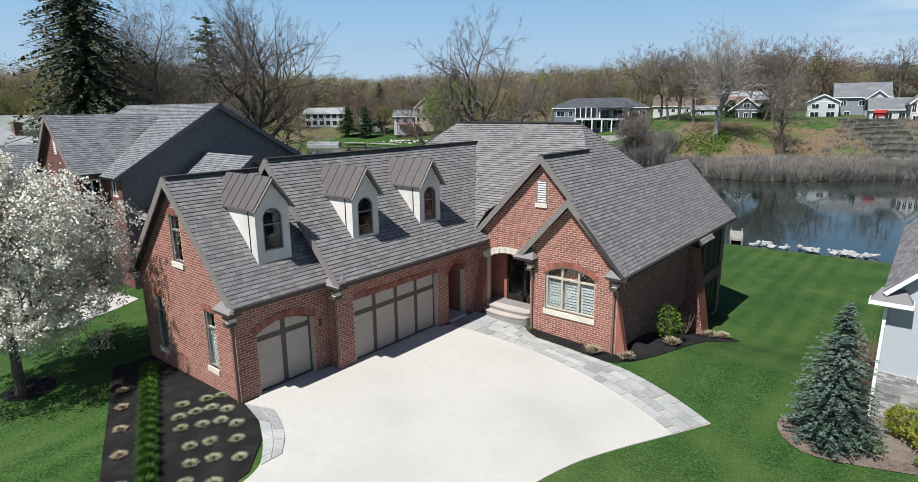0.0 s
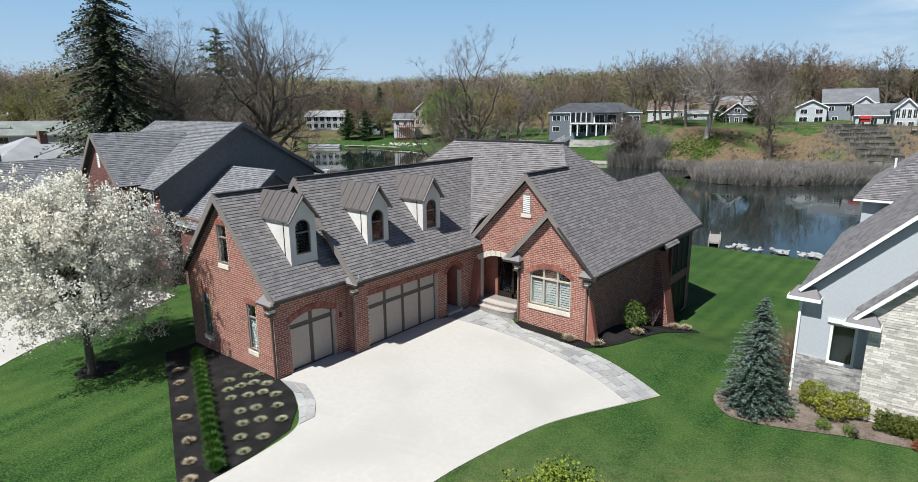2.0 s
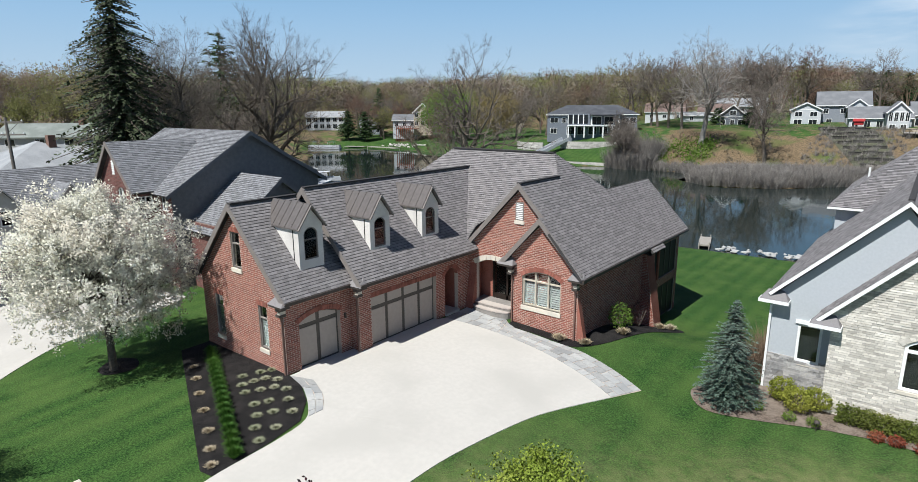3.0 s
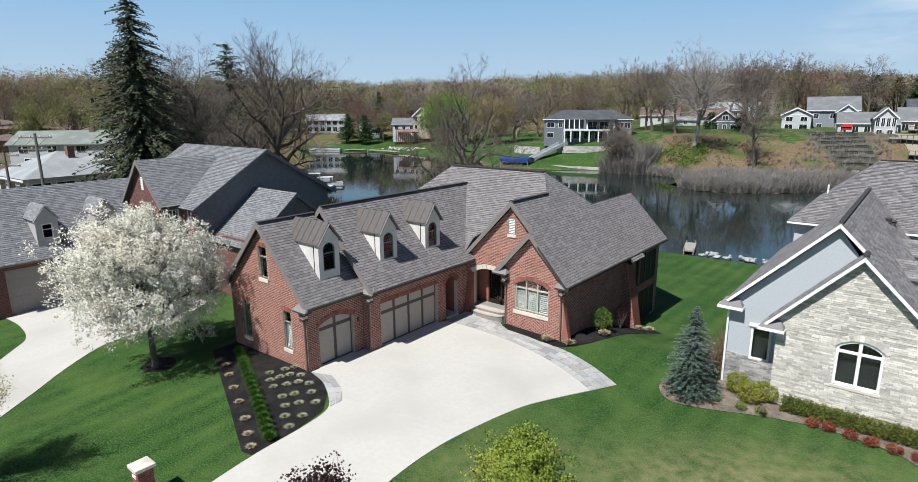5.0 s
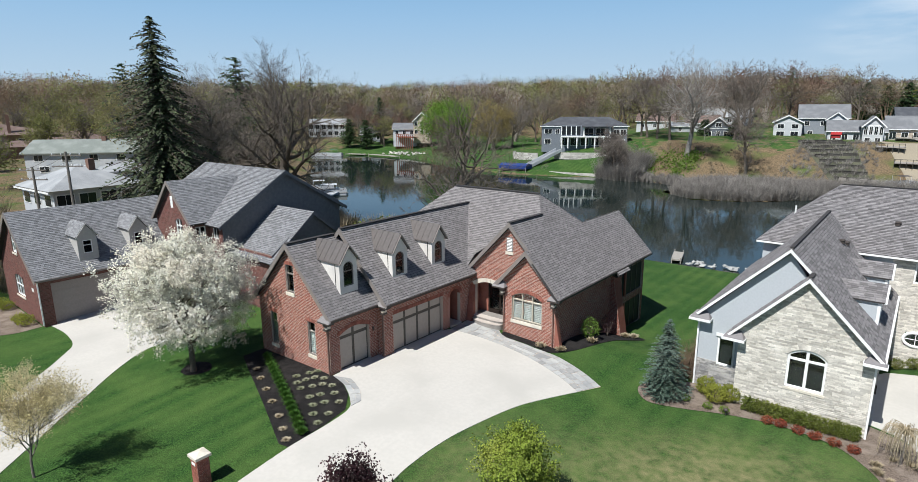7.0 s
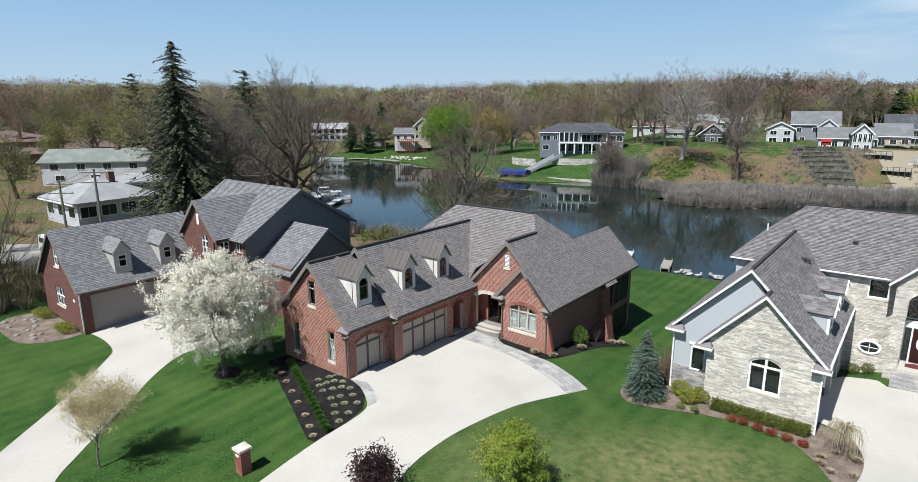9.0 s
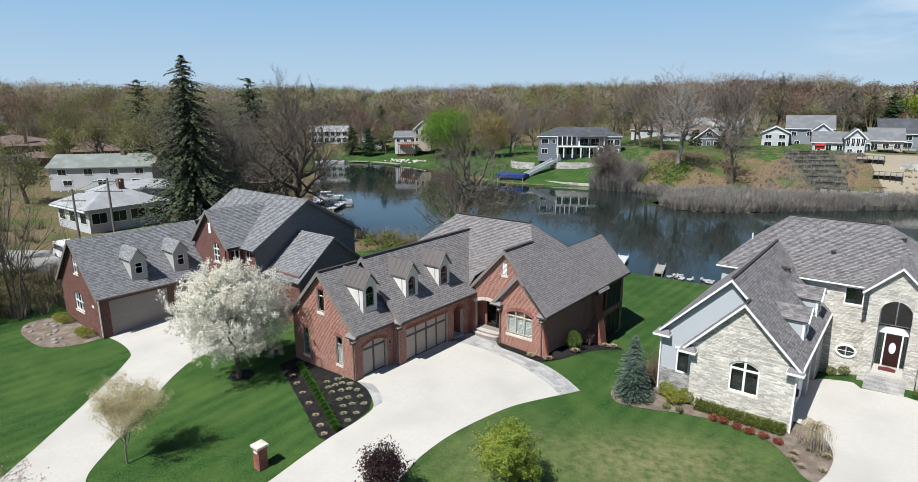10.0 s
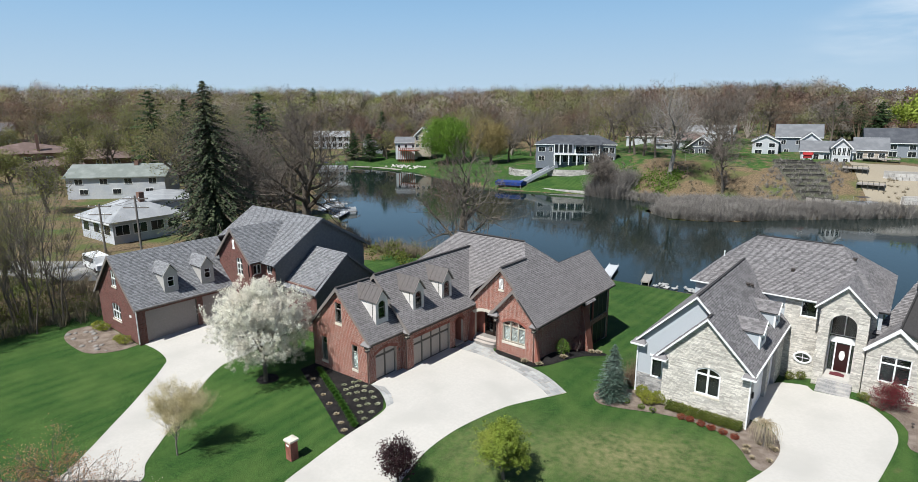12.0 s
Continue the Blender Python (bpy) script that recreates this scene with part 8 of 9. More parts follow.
for k in range(48):
    t = r3.random()
    x, y = -143 + 22 * t, 142.5 + r3.uniform(-1.8, 1.8)
    s = r3.uniform(0.3, 0.7)
    g = Geo().lathe([(0.1, -0.3), (s, 0.1), (s * 0.8, s * 0.5), (s * 0.3, s * 0.75)], (x, y, gz(x, y)), 7)
    tagged(new("boulder", g.mesh("boulder", M_WALLSTONE)), "pale shore boulder below the lawn", "boulder", "boulders of the cove")


# ---- brush and reeds ----
def brush(name, material, spots, seed, label, per=60, wide=0.05):
    """Upright fans of bare stems."""
    r = np.random.RandomState(seed)
    P = np.array(spots)
    n = len(P)
    a = r.uniform(0, 6.283, (n, per))
    lean = r.uniform(0.05, 0.75, (n, per))
    L = P[:, 3:4] * r.uniform(0.5, 1.1, (n, per))
    root = P[:, None, :3] + np.stack([np.cos(a), np.sin(a), 0 * a], 2) * (P[:, 3:4] * 0.3 * r.random((n, per)))[..., None]
    tip = root + np.stack([np.cos(a) * lean, np.sin(a) * lean, np.ones_like(a)], 2) * L[..., None]
    side = np.stack([-np.sin(a + r.uniform(-1, 1, a.shape)), np.cos(a), 0 * a], 2) * wide
    tri = np.stack([root - side, root + side, tip], 2).reshape(-1, 3)
    g = Geo()
    g.v, g.f = tri.tolist(), np.arange(len(tri)).reshape(-1, 3).tolist()
    tagged(new(name, g.mesh(name, material)), label, "brush", kind="stuff")


M_REED = surface("grey-mauve bare reeds", [(0.225, 0.205, 0.185), (0.165, 0.15, 0.135), (0.27, 0.25, 0.225)], 0.95, 2, 0.3, 0, island=0.3)
M_SCRUB = surface("bare brown scrub", [(0.23, 0.19, 0.13), (0.17, 0.14, 0.1), (0.27, 0.225, 0.15)], 0.95, 2, 0.3, 0, island=0.3)
rr = np.random.RandomState(4)


def scatter(n, x0, x1, y0, y1, h0, h1, keep):
    x, y = rr.uniform(x0, x1, n), rr.uniform(y0, y1, n)
    d = shore_distance(x, y)
    k = keep(x, y, d)
    x, y = x[k], y[k]
    return np.stack([x, y, np.maximum(ground_z(x, y), WATER - 0.1), rr.uniform(h0, h1, len(x))], 1)


brush("reeds", M_REED, scatter(16000, -18, 90, 98, 175, 1.3, 2.9, lambda x, y, d: (d > -1.0) & (y > 95) & (y < marsh_line(x) + 1.5) & (y < 150)), 1, "bare grey-mauve shoreline brush in a dense belt", 70, 0.035)
brush("bank_brush", M_REED, scatter(260, -3, 16, 139, 167, 0.6, 1.9, lambda x, y, d: y > 100), 12, "thin grey brush grown over the timber terraces", 40, 0.025)
brush("bank_brush", M_SCRUB, scatter(2600, -46, 30, 110, 160, 0.4, 1.2, lambda x, y, d: (d > 8) & (d < 30) & (y > 105) & (rr.random(len(x)) < 0.35) & ~((x > -1) & (x < 24))), 2, "thin brown scrub on the far bank", 40, 0.03)
brush("bank_brush", M_REED, scatter(420, -43, -33, 120, 140, 2.0, 5.5, lambda x, y, d: (d > 0) & (d < 14) & (y > 105)), 3, "tall grey bare brush beside the seawall", 80, 0.04)
brush("bank_brush", M_REED, scatter(420, -38, -17, 112, 130, 0.8, 2.2, lambda x, y, d: (d > -0.3) & (d < 6) & (y > 95)), 9, "grey bare brush where the bank meets the water", 80, 0.035)
brush("woods_brush", M_SCRUB, scatter(1000, -75, -33, -45, 2, 0.8, 2.2, lambda x, y, d: (x < -33.5 - 0.12 * (y + 5) - 3 * (y < -15)) & ~((x < -46) & (x > -80) & (y > -22) & (y < 3) & (rr.random(len(x)) < 0.8))), 4, "dense bare brush at the edge of the west woods", 45, 0.03)
brush("shore_brush", M_SCRUB, scatter(700, -60, -22, 24, 50, 1.0, 2.8, lambda x, y, d: (d > 0.5) & (d < 7) & (y < 60)), 5, "brown brush along the near shore", 45, 0.04)
sp = scatter(46, -40, -24, 28, 44, 1.4, 2.4, lambda x, y, d: (d > 3) & (d < 12) & (y < 60))
g = leaf_cloud([Vector(p[:3]) + Vector((0, 0, p[3] * 0.5)) + rand_dir(r3) * 0.6 for p in sp for _ in range(40)], 0.3, 0.4, 2, r3)
tagged(new("shore_shrubs", g.mesh("shore_shrubs", M_HEDGE)), "yellow-green shrubs along the near shore", "shrubs", kind="stuff")
sp = scatter(260, -46, -22, 124, 146, 0.6, 1.4, lambda x, y, d: (d > 6) & (d < 22))
g = leaf_cloud([Vector(p[:3]) + Vector((0, 0, p[3] * 0.4)) + rand_dir(r3) * 0.8 for p in sp for _ in range(14)], 0.5, 0.5, 2, r3)
tagged(new("ground_cover", g.mesh("ground_cover", M_LEAF)), "bright green low growth on the far bank", "ground cover", kind="stuff")
M_SAPLEAF = surface("small olive spring leaves", [(0.2, 0.21, 0.07), (0.15, 0.165, 0.05), (0.26, 0.24, 0.1)], 0.8, 3, 0.3, 0, island=0.3, thin=0.35)
for k in range(86):
    x, y = -34.5 - 18 * r3.random() ** 1.3, -34 + 26 * r3.random()
    x -= 0.1 * (y + 5)
    broad_tree("sapling", (x, y), r3.uniform(9, 16), "slim leafless sapling at the edge of the woods", 300 + k, last=2, trunk=0.5, trunk_r=0.09, up=0.25, spread=0.6, kids=(5, 4, 3), twig=M_TWIG if k % 2 else M_TWIG_GREEN, twig_size=0.8, twig_w=0.02, per=6, leaf=M_SAPLEAF if k % 3 else None, leaf_size=0.11, leaf_around=0.6, leaf_per=7, group="saplings of the west woods")
sp = scatter(170, -50, -34, -36, -7, 0.8, 2.4, lambda x, y, d: x < -35.5 - 0.12 * (y + 5))
g = leaf_cloud([Vector(p[:3]) + Vector((0, 0, p[3] * 0.5)) + rand_dir(r3) * 0.8 for p in sp for _ in range(46)], 0.16, 0.35, 3, r3)
tagged(new("undergrowth", g.mesh("undergrowth", M_HEDGE)), "dark green leafy undergrowth at the edge of the woods", "undergrowth", kind="stuff")
dry = np.array([(15.3 + 0.9 * rr.random(), 13.6 + 4.6 * rr.random(), 0, rr.uniform(1.3, 2.0)) for _ in range(26)])
dry[:, 2] = ground_z(dry[:, 0], dry[:, 1])
brush("dry_stalks", surface("dry brown stalks", [(0.16, 0.11, 0.075), (0.11, 0.075, 0.05), (0.2, 0.145, 0.1)], 0.95, 4, 0.5, 0, island=0.3), dry, 8, "tall dry brown stalks beside the stucco wall", 90, 0.012)
# the flowering pear by the west drive
broad_tree("flowering_tree", (-7.75, -4.25), 9.2, "pear tree covered in white blossom on the lawn", 11, lean=(-0.02, 0.0), last=4, trunk=0.2, trunk_r=0.09, up=0.14, spread=0.8, kids=(7, 5, 4, 3), leaf=M_BLOSSOM, leaf_size=0.095, leaf_around=0.11, leaf_per=28, egg=(4.4, 3.8, 5.25, 1900))
# conifers
conifer("spruce", (-41.4, 10.8), 25.2, 6.6, "tall dark green Norway spruce behind the house", 2, M_NEEDLE, 62, 15, 0.62, 0.4, taper=0.6, ragged=0.45)
conifer("blue_spruce", (15.5, 10.7), 4.6, 1.5, "small blue-grey spruce in a bark mulch bed", 3, M_NEEDLE_BLUE, 30, 30, 0.14, 0.0, bare=0.02, taper=0.68, skirt=0.3)
# bare giants on the near shore
GIANT = dict(last=4, bark=M_BARK, twig=M_TWIG_DARK, twig_size=1.1, twig_w=0.022, per=8)
broad_tree("bare_tree", (-53.0, 34.0), 27.0, "large leafless cottonwood by the shore", 21, lean=(0.1, 0.0), trunk=0.24, trunk_r=0.52, up=0.12, spread=1.0, kids=(5, 5, 4, 4), **GIANT)
broad_tree("bare_tree", (-51.5, 15.0), 20.0, "leafless leaning tree behind the grey gable", 22, lean=(0.15, 0.1), trunk=0.3, trunk_r=0.34, up=0.08, spread=0.9, kids=(4, 4, 4, 3), **GIANT)
broad_tree("bare_tree", (-48.0, 18.0), 20.5, "leafless grey tree beside the spruce", 26, lean=(0.28, 0.1), trunk=0.3, trunk_r=0.34, up=0.1, spread=0.9, kids=(4, 4, 4, 3), **GIANT)
broad_tree("bare_tree", (-61.6, 34.0), 17.0, "leafless forked tree behind the grey gable", 23, lean=(-0.1, -0.1), trunk=0.34, trunk_r=0.24, up=0.06, spread=0.9, kids=(4, 4, 4, 3), **GIANT)
broad_tree("bare_tree", (-17.6, 33.5), 21.3, "leafless crooked sycamore on the shore behind the house", 25, lean=(0.1, 0.05), trunk=0.38, trunk_r=0.62, up=0.08, spread=1.0, kids=(4, 4, 4, 3), bark=M_BARK, last=4, twig=M_TWIG_DARK, twig_size=0.7, twig_w=0.024, per=8)
broad_tree("bare_tree", (-21.2, 36.0), 17.5, "slender leafless tree beside the sycamore", 24, lean=(-0.05, 0.0), trunk=0.45, trunk_r=0.2, up=0.09, spread=0.75, kids=(3, 4, 4, 3), bark=M_BARK_MID, last=4, twig=M_TWIG_RED, twig_size=0.6, twig_w=0.022, per=5)
broad_tree("budding_tree", (-78.0, 25.5), 20.0, "broad tree in pale yellow-tan spring bud", 27, last=3, trunk=0.25, trunk_r=0.3, up=0.1, spread=0.9, kids=(6, 5, 5, 4), leaf=M_BUD_OLIVE, leaf_size=0.24, leaf_around=0.5, leaf_per=14, twig=M_TWIG_GREEN, twig_size=1.0, twig_w=0.03, per=4)
rt = random.Random(606)
for k in range(16):
    x = -58 - 50 * rt.random()
    y = 30 + (-58 - x) * 0.45 + rt.uniform(-8, 9)
    if shore_distance(np.array([x]), np.array([y]))[0] > 2:
        broad_tree("bare_tree", (x, y), rt.uniform(13, 22), "leafless tree along the west shore", 640 + k, last=3, trunk=0.32, trunk_r=0.3, spread=0.8, kids=(5, 5, 4, 3), twig=(M_TWIG, M_TWIG, M_TWIG_GREEN)[k % 3], twig_size=1.1, twig_w=0.04, per=6, group="trees of the west shore")
for k in range(34):
    x = -92 - 125 * rt.random()
    y = 125 + rt.uniform(0, 48) + 0.12 * (-92 - x)
    if shore_distance(np.array([x]), np.array([y]))[0] > 5 and not (-128 < x < -92 and y < 158) and min(math.hypot(x + 138, y - 158), math.hypot(x + 198, y - 156), math.hypot(x + 172, y - 162)) > 11:
        broad_tree("bare_tree", (x, y), rt.uniform(12, 20), "leafless tree round the cove", 680 + k, last=3, trunk=0.3, trunk_r=0.26, spread=0.85, kids=(5, 4, 4, 3), twig=(M_TWIG, M_TWIG_RED, M_TWIG_GREEN)[k % 3], twig_size=1.4, twig_w=0.07, per=6, group="trees of the cove")
for k, (x, y) in enumerate(((-190, 62), (-212, 50), (-215, 78), (-180, 76), (-160, 66), (-148, 74), (-170, 90), (-195, 94), (-228, 60), (-150, 56), (-120, 62))):
    broad_tree("spring_tree", (x, y), rt.uniform(14, 20), "tree in thin olive spring leaf west of the lake", 720 + k, last=3, trunk=0.3, trunk_r=0.26, spread=0.85, kids=(5, 5, 4, 3), twig=M_TWIG, twig_size=1.3, twig_w=0.06, per=3, leaf=M_SAPLEAF, leaf_size=0.4, leaf_around=0.8, leaf_per=6, group="spring trees of the west shore")
for k in range(24):
    x, y = -95 - 130 * rt.random(), -12 + 60 * rt.random()
    if min(math.hypot(x + 110, y - 27) - 3, math.hypot(x + 181, y - 42), math.hypot(x + 167, y - 29), math.hypot(x + 78, y - 20)) > 14:
        broad_tree("spring_tree", (x, y), rt.uniform(10, 17), "tree in thin olive spring leaf among the west houses", 760 + k, last=3, trunk=0.28, trunk_r=0.22, spread=0.95, kids=(5, 5, 4, 3), twig=(M_TWIG, M_TWIG_GREEN)[k % 2], twig_size=1.1, twig_w=0.05, per=5, leaf=M_SAPLEAF if k % 4 else None, leaf_size=0.34, leaf_around=0.7, leaf_per=7, group="spring trees of the west shore")
# the far bank
broad_tree("bare_oak", (-26.2, 143.0), 28.0, "tall leafless oak on the brown bank", 31, last=4, trunk=0.3, trunk_r=0.5, up=0.06, spread=1.0, kids=(6, 5, 4, 3), bark=M_BARK_PALE, twig=M_TWIG, twig_size=1.1, twig_w=0.035, per=5)
BANK = ((-46, 165, 20, 0), (-42, 163, 17, 2), (-37, 160, 19, 0), (-50, 170, 21, 0), (-57, 173, 22, 2), (-17.9, 164, 20, 0), (-20.5, 166.5, 18, 0), (-10.4, 140, 18, 0), (-39, 127, 13, 0), (-41, 130, 11, 0), (-38.3, 124, 10, 0), (-62, 180, 24, 1), (-73, 176, 22, 1),
        (-32, 196, 22, 1), (-38, 190, 21, 0), (-92, 156, 16, 0), (-86, 166, 20, 0), (-14, 206, 22, 1), (-24, 200, 22, 0), (6, 206, 21, 0), (-48, 180, 22, 1))
for k, (x, y, h, m) in enumerate(BANK):
    broad_tree("bare_tree", (x, y), h, "leafless bank tree with fine grey twigs", 40 + k, lean=(0.12, 0) if h == 18 else (0, 0), last=3, trunk=0.3, trunk_r=0.26, up=0.07, spread=0.95, kids=(5, 5, 5, 4), twig=(M_TWIG, M_TWIG_RED, M_TWIG_GREEN)[m], twig_size=1.2, twig_w=0.04, per=11, group="trees of the far bank")
broad_tree("green_tree", (-117.0, 150.0), 19.5, "tree in bright fresh green leaf by the water", 61, last=3, trunk=0.25, trunk_r=0.3, kids=(6, 5, 4, 3), leaf=M_LEAF_FRESH, leaf_size=0.4, leaf_around=0.8, leaf_per=13, egg=(11.5, 9.0, 10.6, 1800))
broad_tree("willow_tree", (-95.5, 150.0), 16.5, "golden weeping willow on the far shore", 62, last=3, trunk=0.3, trunk_r=0.35, up=-0.02, kids=(6, 5, 4, 3), leaf=M_LEAF_GOLD, leaf_size=0.3, leaf_around=0.7, leaf_per=14, egg=(6.6, 7.4, 8.8, 1000), twig=M_LEAF_GOLD, twig_size=2.4, twig_w=0.05, per=5)
for k, (x, y, h, r) in enumerate([(-162, 158, 20, 4.2), (-158, 146, 12, 4.5), (-166, 144, 12, 4.5), (-31.5, 175.5, 5, 2.4), (-22.5, 176, 5, 2.2), (-128, 42, 24, 6.5), (-124, 46, 18, 5.0), (-114, 44, 22, 5.5), (-78, 42, 25, 8.0), (-72, 38, 15, 5.5), (5, 238, 15, 6), (11, 236, 14, 5), (17, 241, 15, 6), (-30, 300, 22, 6), (35, 262, 20, 6), (-190, 330, 23, 6), (-330, 250, 25, 6)]):
    conifer("pine_tree", (x, y), h, r, "dark evergreen pine among bare trees", 70 + k, M_NEEDLE_PINE, 21, 12, 1.15, -0.02, group="far evergreens", bare=0.16, taper=0.5, ragged=0.4)
broad_tree("yellow_tree", (27.0, 252.0), 17.0, "round tree in yellow-green leaf on the hill", 63, last=3, trunk=0.25, trunk_r=0.3, kids=(5, 5, 4, 3), leaf=M_LEAF_YELLOW, leaf_size=0.9, leaf_around=1.0, leaf_per=8, egg=(8, 6, 9, 300))
# small trees in front
broad_tree("budding_tree", (-3.4, -13.6), 5.2, "small lawn tree with cream spring buds", 81, last=4, trunk=0.24, trunk_r=0.032, up=0.16, spread=0.8, kids=(7, 5, 4, 3), bark=M_BARK_MID, leaf=M_BUD, leaf_size=0.06, leaf_around=0.1, leaf_per=13)
broad_tree("budding_tree", (2.0, -21.8), 7.4, "street tree with rust-coloured spring buds", 82, last=3, trunk=0.26, trunk_r=0.09, up=0.1, spread=1.0, kids=(7, 6, 5, 3), leaf=M_BUD_RUST, leaf_size=0.07, leaf_around=0.16, leaf_per=12, twig=M_TWIG, twig_size=0.3, twig_w=0.01, per=3)
broad_tree("budding_tree", (6.6, -21.4), 8.0, "street tree with pale pink spring buds", 85, last=3, trunk=0.26, trunk_r=0.09, up=0.1, spread=1.0, kids=(7, 6, 5, 3), leaf=M_BUD_PINK, leaf_size=0.07, leaf_around=0.14, leaf_per=14, twig=M_TWIG, twig_size=0.3, twig_w=0.01, per=3)
broad_tree("young_tree", (14.4, -2.3), 4.0, "young lawn tree in yellow-green leaf", 83, last=4, trunk=0.22, trunk_r=0.06, up=0.16, spread=0.8, kids=(7, 5, 4, 3), leaf=M_LEAF_YELLOW, leaf_size=0.08, leaf_around=0.09, leaf_per=12, egg=(1.7, 1.65, 2.25, 560))
broad_tree("purple_tree", (9.95, -6.9), 3.3, "small dark purple-leaved tree beside the driveway", 84, last=3, trunk=0.26, trunk_r=0.05, up=0.14, kids=(7, 5, 4, 3), leaf=M_LEAF_PURPLE, leaf_size=0.11, leaf_around=0.15, leaf_per=7, egg=(1.15, 1.3, 1.95, 350))


# ---- far woods: too many to count ----
def wood_stuff(name, material, spots, seed, label):
    """A belt of budding crowns: many small bits in lobed rounded crowns, with limbs under them."""
    r = np.random.RandomState(seed)
    away = np.hypot(spots[:, 0] - 30, spots[:, 1] + 26)
    every, facing = [], []
    for P, per, size in ((spots[away < 300], 1000, 0.4), (spots[away >= 300], 420, 0.8)):
        n = len(P)
        H = P[:, 3]
        W = H * r.uniform(0.3, 0.46, n)
        # lobes: sub-crowns round the middle, each filled with bits
        m = 7
        ld = r.normal(size=(n, m, 3)) * [1, 1, 0.7]
        ld /= np.linalg.norm(ld, axis=2, keepdims=True)
        lobe = ld * np.stack([W, W, H * 0.3], 1)[:, None] * 0.62
        pick = r.randint(0, m, (n, per))
        d = r.normal(size=(n, per, 3))
        d /= np.linalg.norm(d, axis=2, keepdims=True)
        rad = r.uniform(0.0, 1.0, (n, per, 1)) ** 0.45
        c = np.stack([P[:, 0], P[:, 1], P[:, 2] + H * 0.6], 1)[:, None]
        q = c + np.take_along_axis(lobe, pick[..., None], 1) + d * rad * np.stack([W, W, H * 0.3], 1)[:, None] * 0.52
        way = r.normal(size=d.shape) + d * 0.8 + np.array([0, 0, 0.4])
        way /= np.linalg.norm(way, axis=2, keepdims=True)
        side = np.cross(way, r.normal(size=d.shape))
        side /= np.linalg.norm(side, axis=2, keepdims=True)
        k = size * r.uniform(0.5, 1.3, (n, per, 1))
        every.append(np.stack([q - side * k * 0.3, q + side * k * 0.3, q + way * k * 1.2], 2).reshape(-1, 3))
        out = d * 0.35 + np.take_along_axis(ld, pick[..., None], 1) * 0.6 + r.normal(size=d.shape) * 0.15 + [0, 0, 0.3]
        facing.append(out.reshape(-1, 3))
        # limbs from the foot to every lobe
        foot = P[:, None, :3] - [0, 0, 0.5]
        mid = c + lobe * 1.2
        o = np.stack([0.012 * H, 0.012 * H, 0 * H], 1)[:, None] * np.array([1.0, -0.6, 0])
        every.append(np.stack([np.broadcast_to(foot - o, (n, m, 3)), np.broadcast_to(foot + o, (n, m, 3)), mid], 2).reshape(-1, 3))
        facing.append(np.tile([0.4, -0.8, 0.2], (n * m, 1)))
    allv = np.concatenate(every)
    g = Geo()
    g.v = allv
    tagged(new(name, rounded(g, 3, np.concatenate(facing), name, material)), label, "woods", kind="stuff")


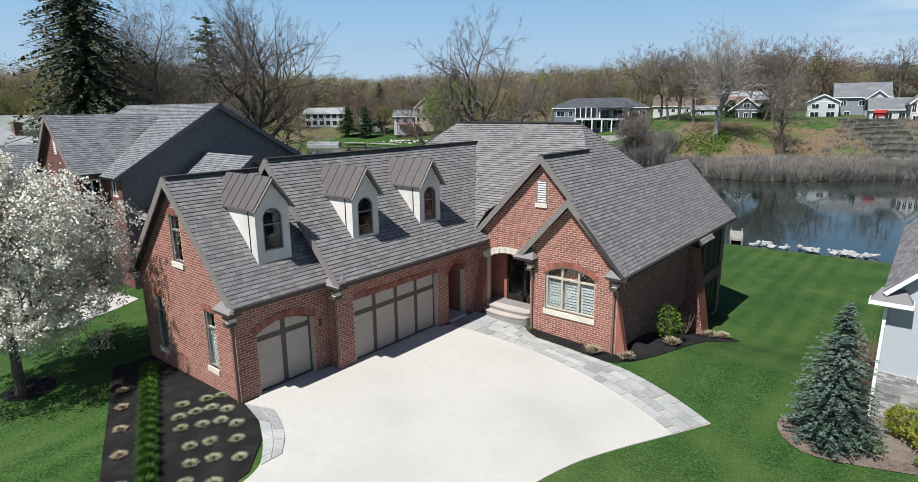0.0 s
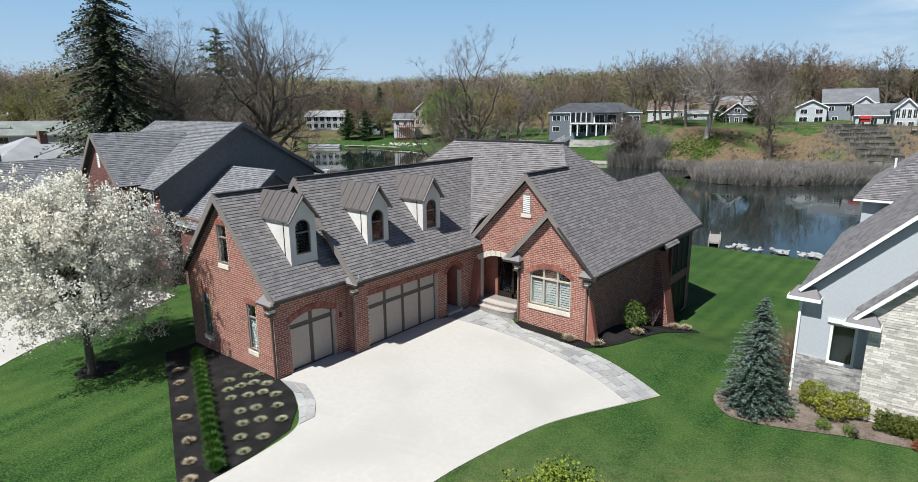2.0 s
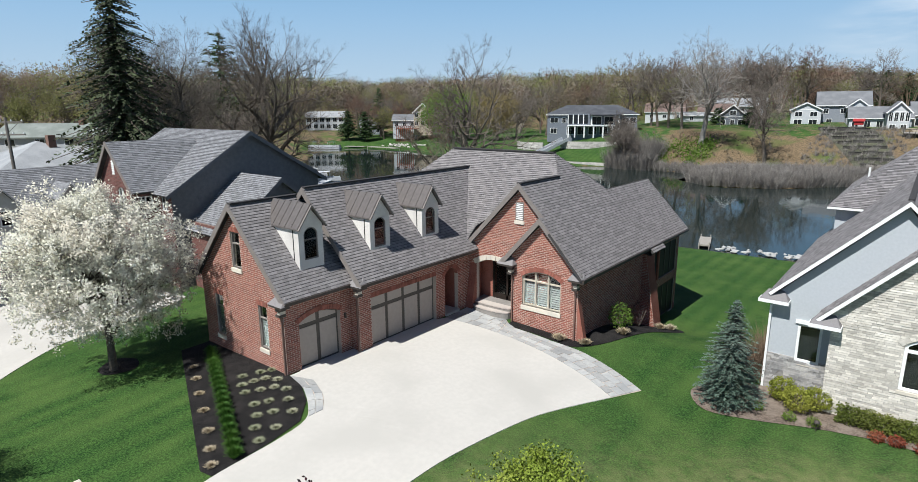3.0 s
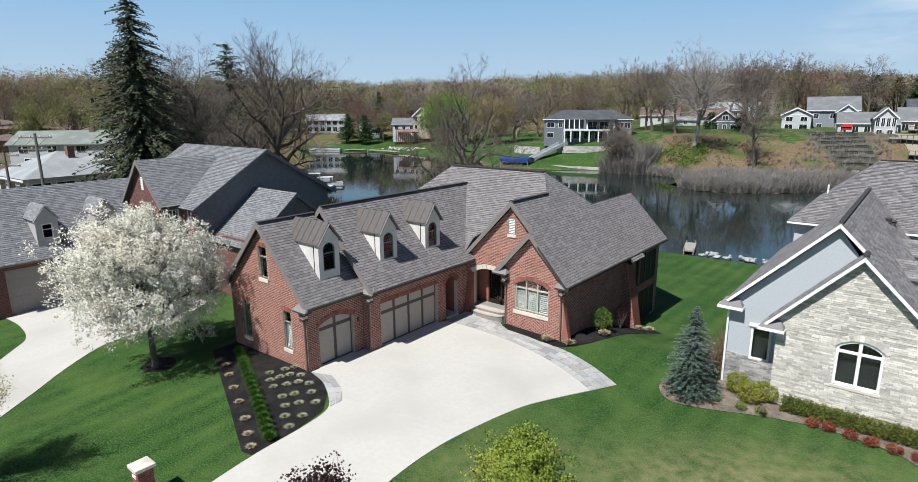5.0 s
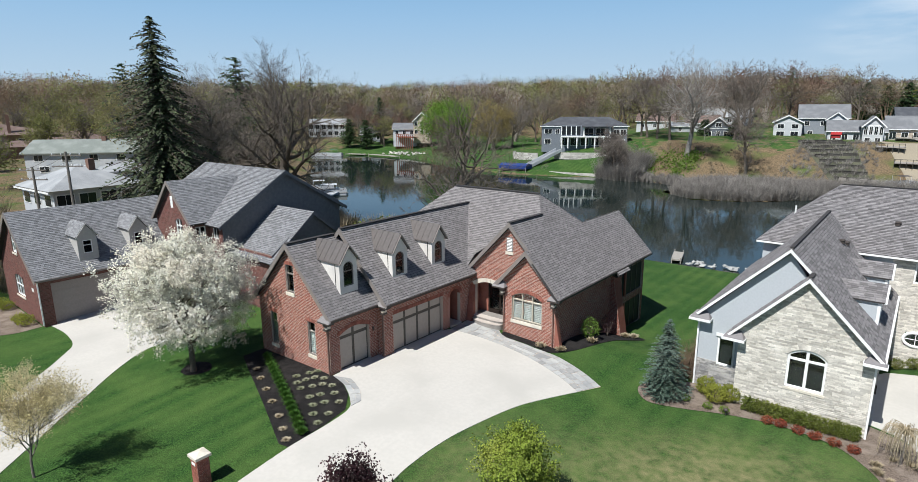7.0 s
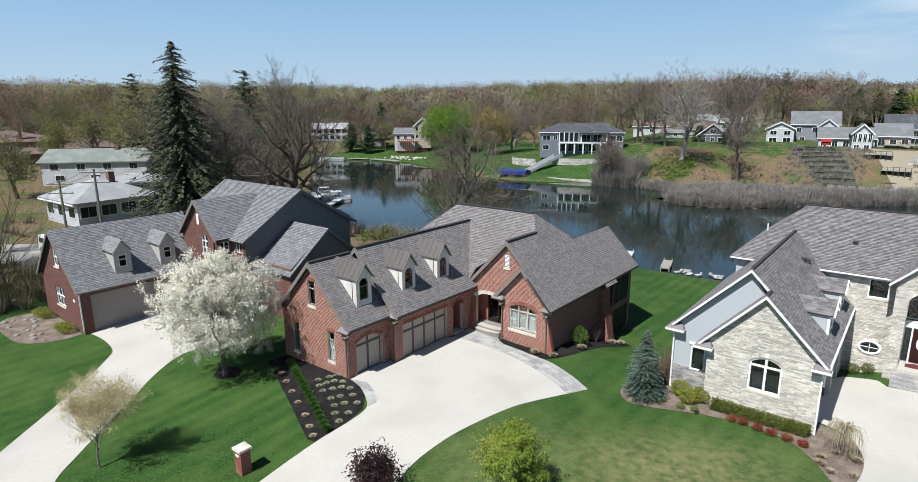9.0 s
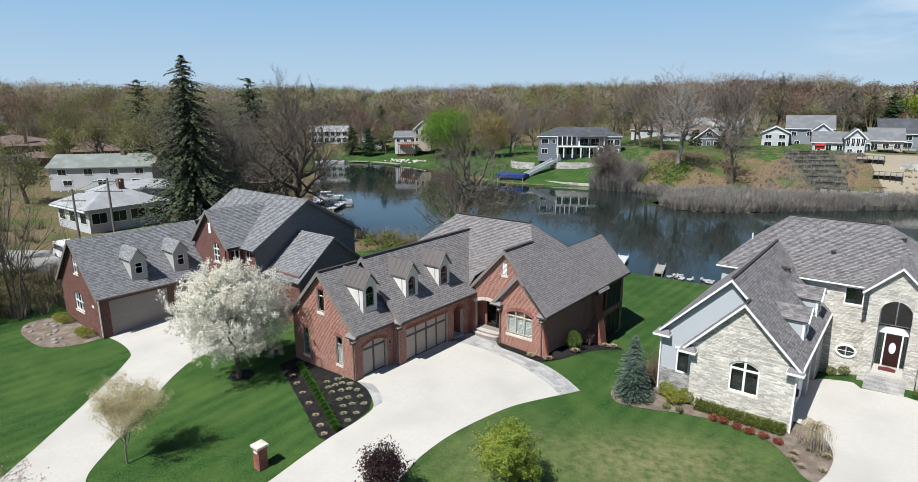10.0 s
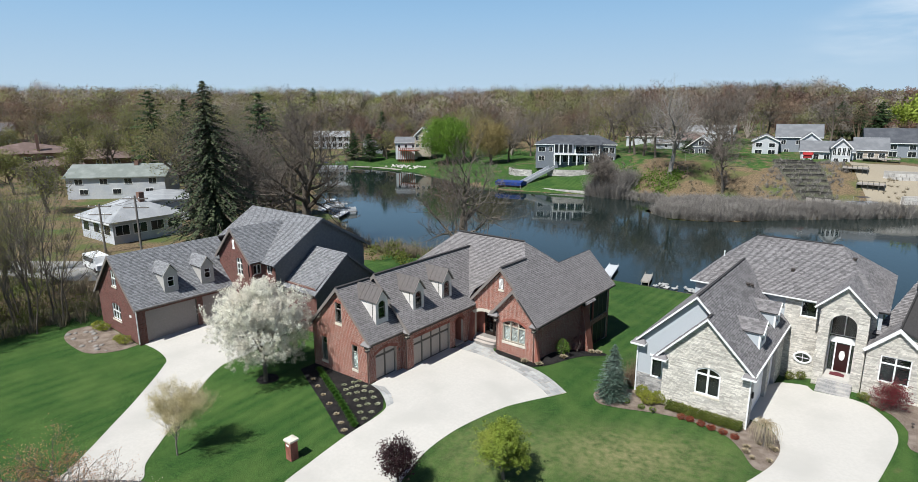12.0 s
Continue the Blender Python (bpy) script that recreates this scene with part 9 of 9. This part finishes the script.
rs = np.random.RandomState(9)
a = rs.uniform(radians(-6), radians(98), 9000)
dist = 60 + 640 * rs.random(9000) ** 0.8
wx, wy = 30 - np.sin(a) * dist, -26 + np.cos(a) * dist
D = shore_distance(wx, wy)
F = far_side(wx, wy)
keep = ((F > 0.5) & (D > np.where(wx > -70, 42, 26) + rs.random(9000) * 25)) | ((F < 0.5) & (wx < -100) & (D > 14) & (rs.random(9000) < 0.55))
keep &= (dist > 130) & (rs.random(9000) < np.where(dist < 260, 0.5, 0.75))
for ob in list(bpy.data.objects):
    if ob.name.startswith("house"):
        keep &= np.hypot(wx - ob.location.x, wy - ob.location.y) > 12
        # open ground between a house and the water
        keep &= ~((np.abs(wx - ob.location.x) < 10) & (wy < ob.location.y) & (wy > ob.location.y - 26) & (F > 0.5))
keep &= ~((F < 0.5) & (dist < 240))
keep &= ~((wx > -14) & (wx < 62) & (wy < 208) & (F > 0.5))
wx, wy = wx[keep][:2450], wy[keep][:2450]
wz = ground_z(wx, wy)
wh = (rs.uniform(14, 27, len(wx)) + 3 * np.sin(wx * 0.021 + 1) * np.sin(wy * 0.017)) * np.where(np.hypot(wx - 30, wy + 26) < 200, 0.75, 1.0) * (1 - 0.3 * ease(-40, -5, wx))
mix = rs.random(len(wx)) + 0.1 * ease(-90, -220, wx) + 0.25 * np.sin(wx * 0.03) * np.cos(wy * 0.02)
spots = np.stack([wx, wy, wz, wh], 1)
WOODS = (
    ("red_woods", [(0.225, 0.14, 0.105), (0.18, 0.112, 0.087)], "far woods with reddish-brown budding crowns"),
    ("rust_woods", [(0.23, 0.17, 0.115), (0.185, 0.137, 0.095)], "far woods with pale rust budding crowns"),
    ("bare_woods", [(0.28, 0.24, 0.205), (0.225, 0.192, 0.165)], "far woods of leafless grey-brown crowns"),
    ("pale_woods", [(0.38, 0.335, 0.285), (0.31, 0.272, 0.232)], "far woods of pale grey leafless crowns"),
    ("brown_woods", [(0.21, 0.152, 0.11), (0.165, 0.12, 0.088)], "far woods of dark brown leafless crowns"),
    ("olive_woods", [(0.26, 0.27, 0.1), (0.21, 0.22, 0.085)], "far woods with olive-green spring crowns"),
)
edges = (0.0, 0.22, 0.4, 0.56, 0.68, 0.78)
for k, (name, shades, label) in enumerate(WOODS):
    hi = edges[k + 1] if k < 5 else 9.0
    lo = edges[k] if k else -9.0
    wood_stuff(name, surface(name.replace("_", " "), shades + [tuple(0.72 * c for c in shades[1])], 0.95, 0.12, 0.05, 0, island=0.1, thin=0.3), spots[(mix >= lo) & (mix < hi)], k, label)
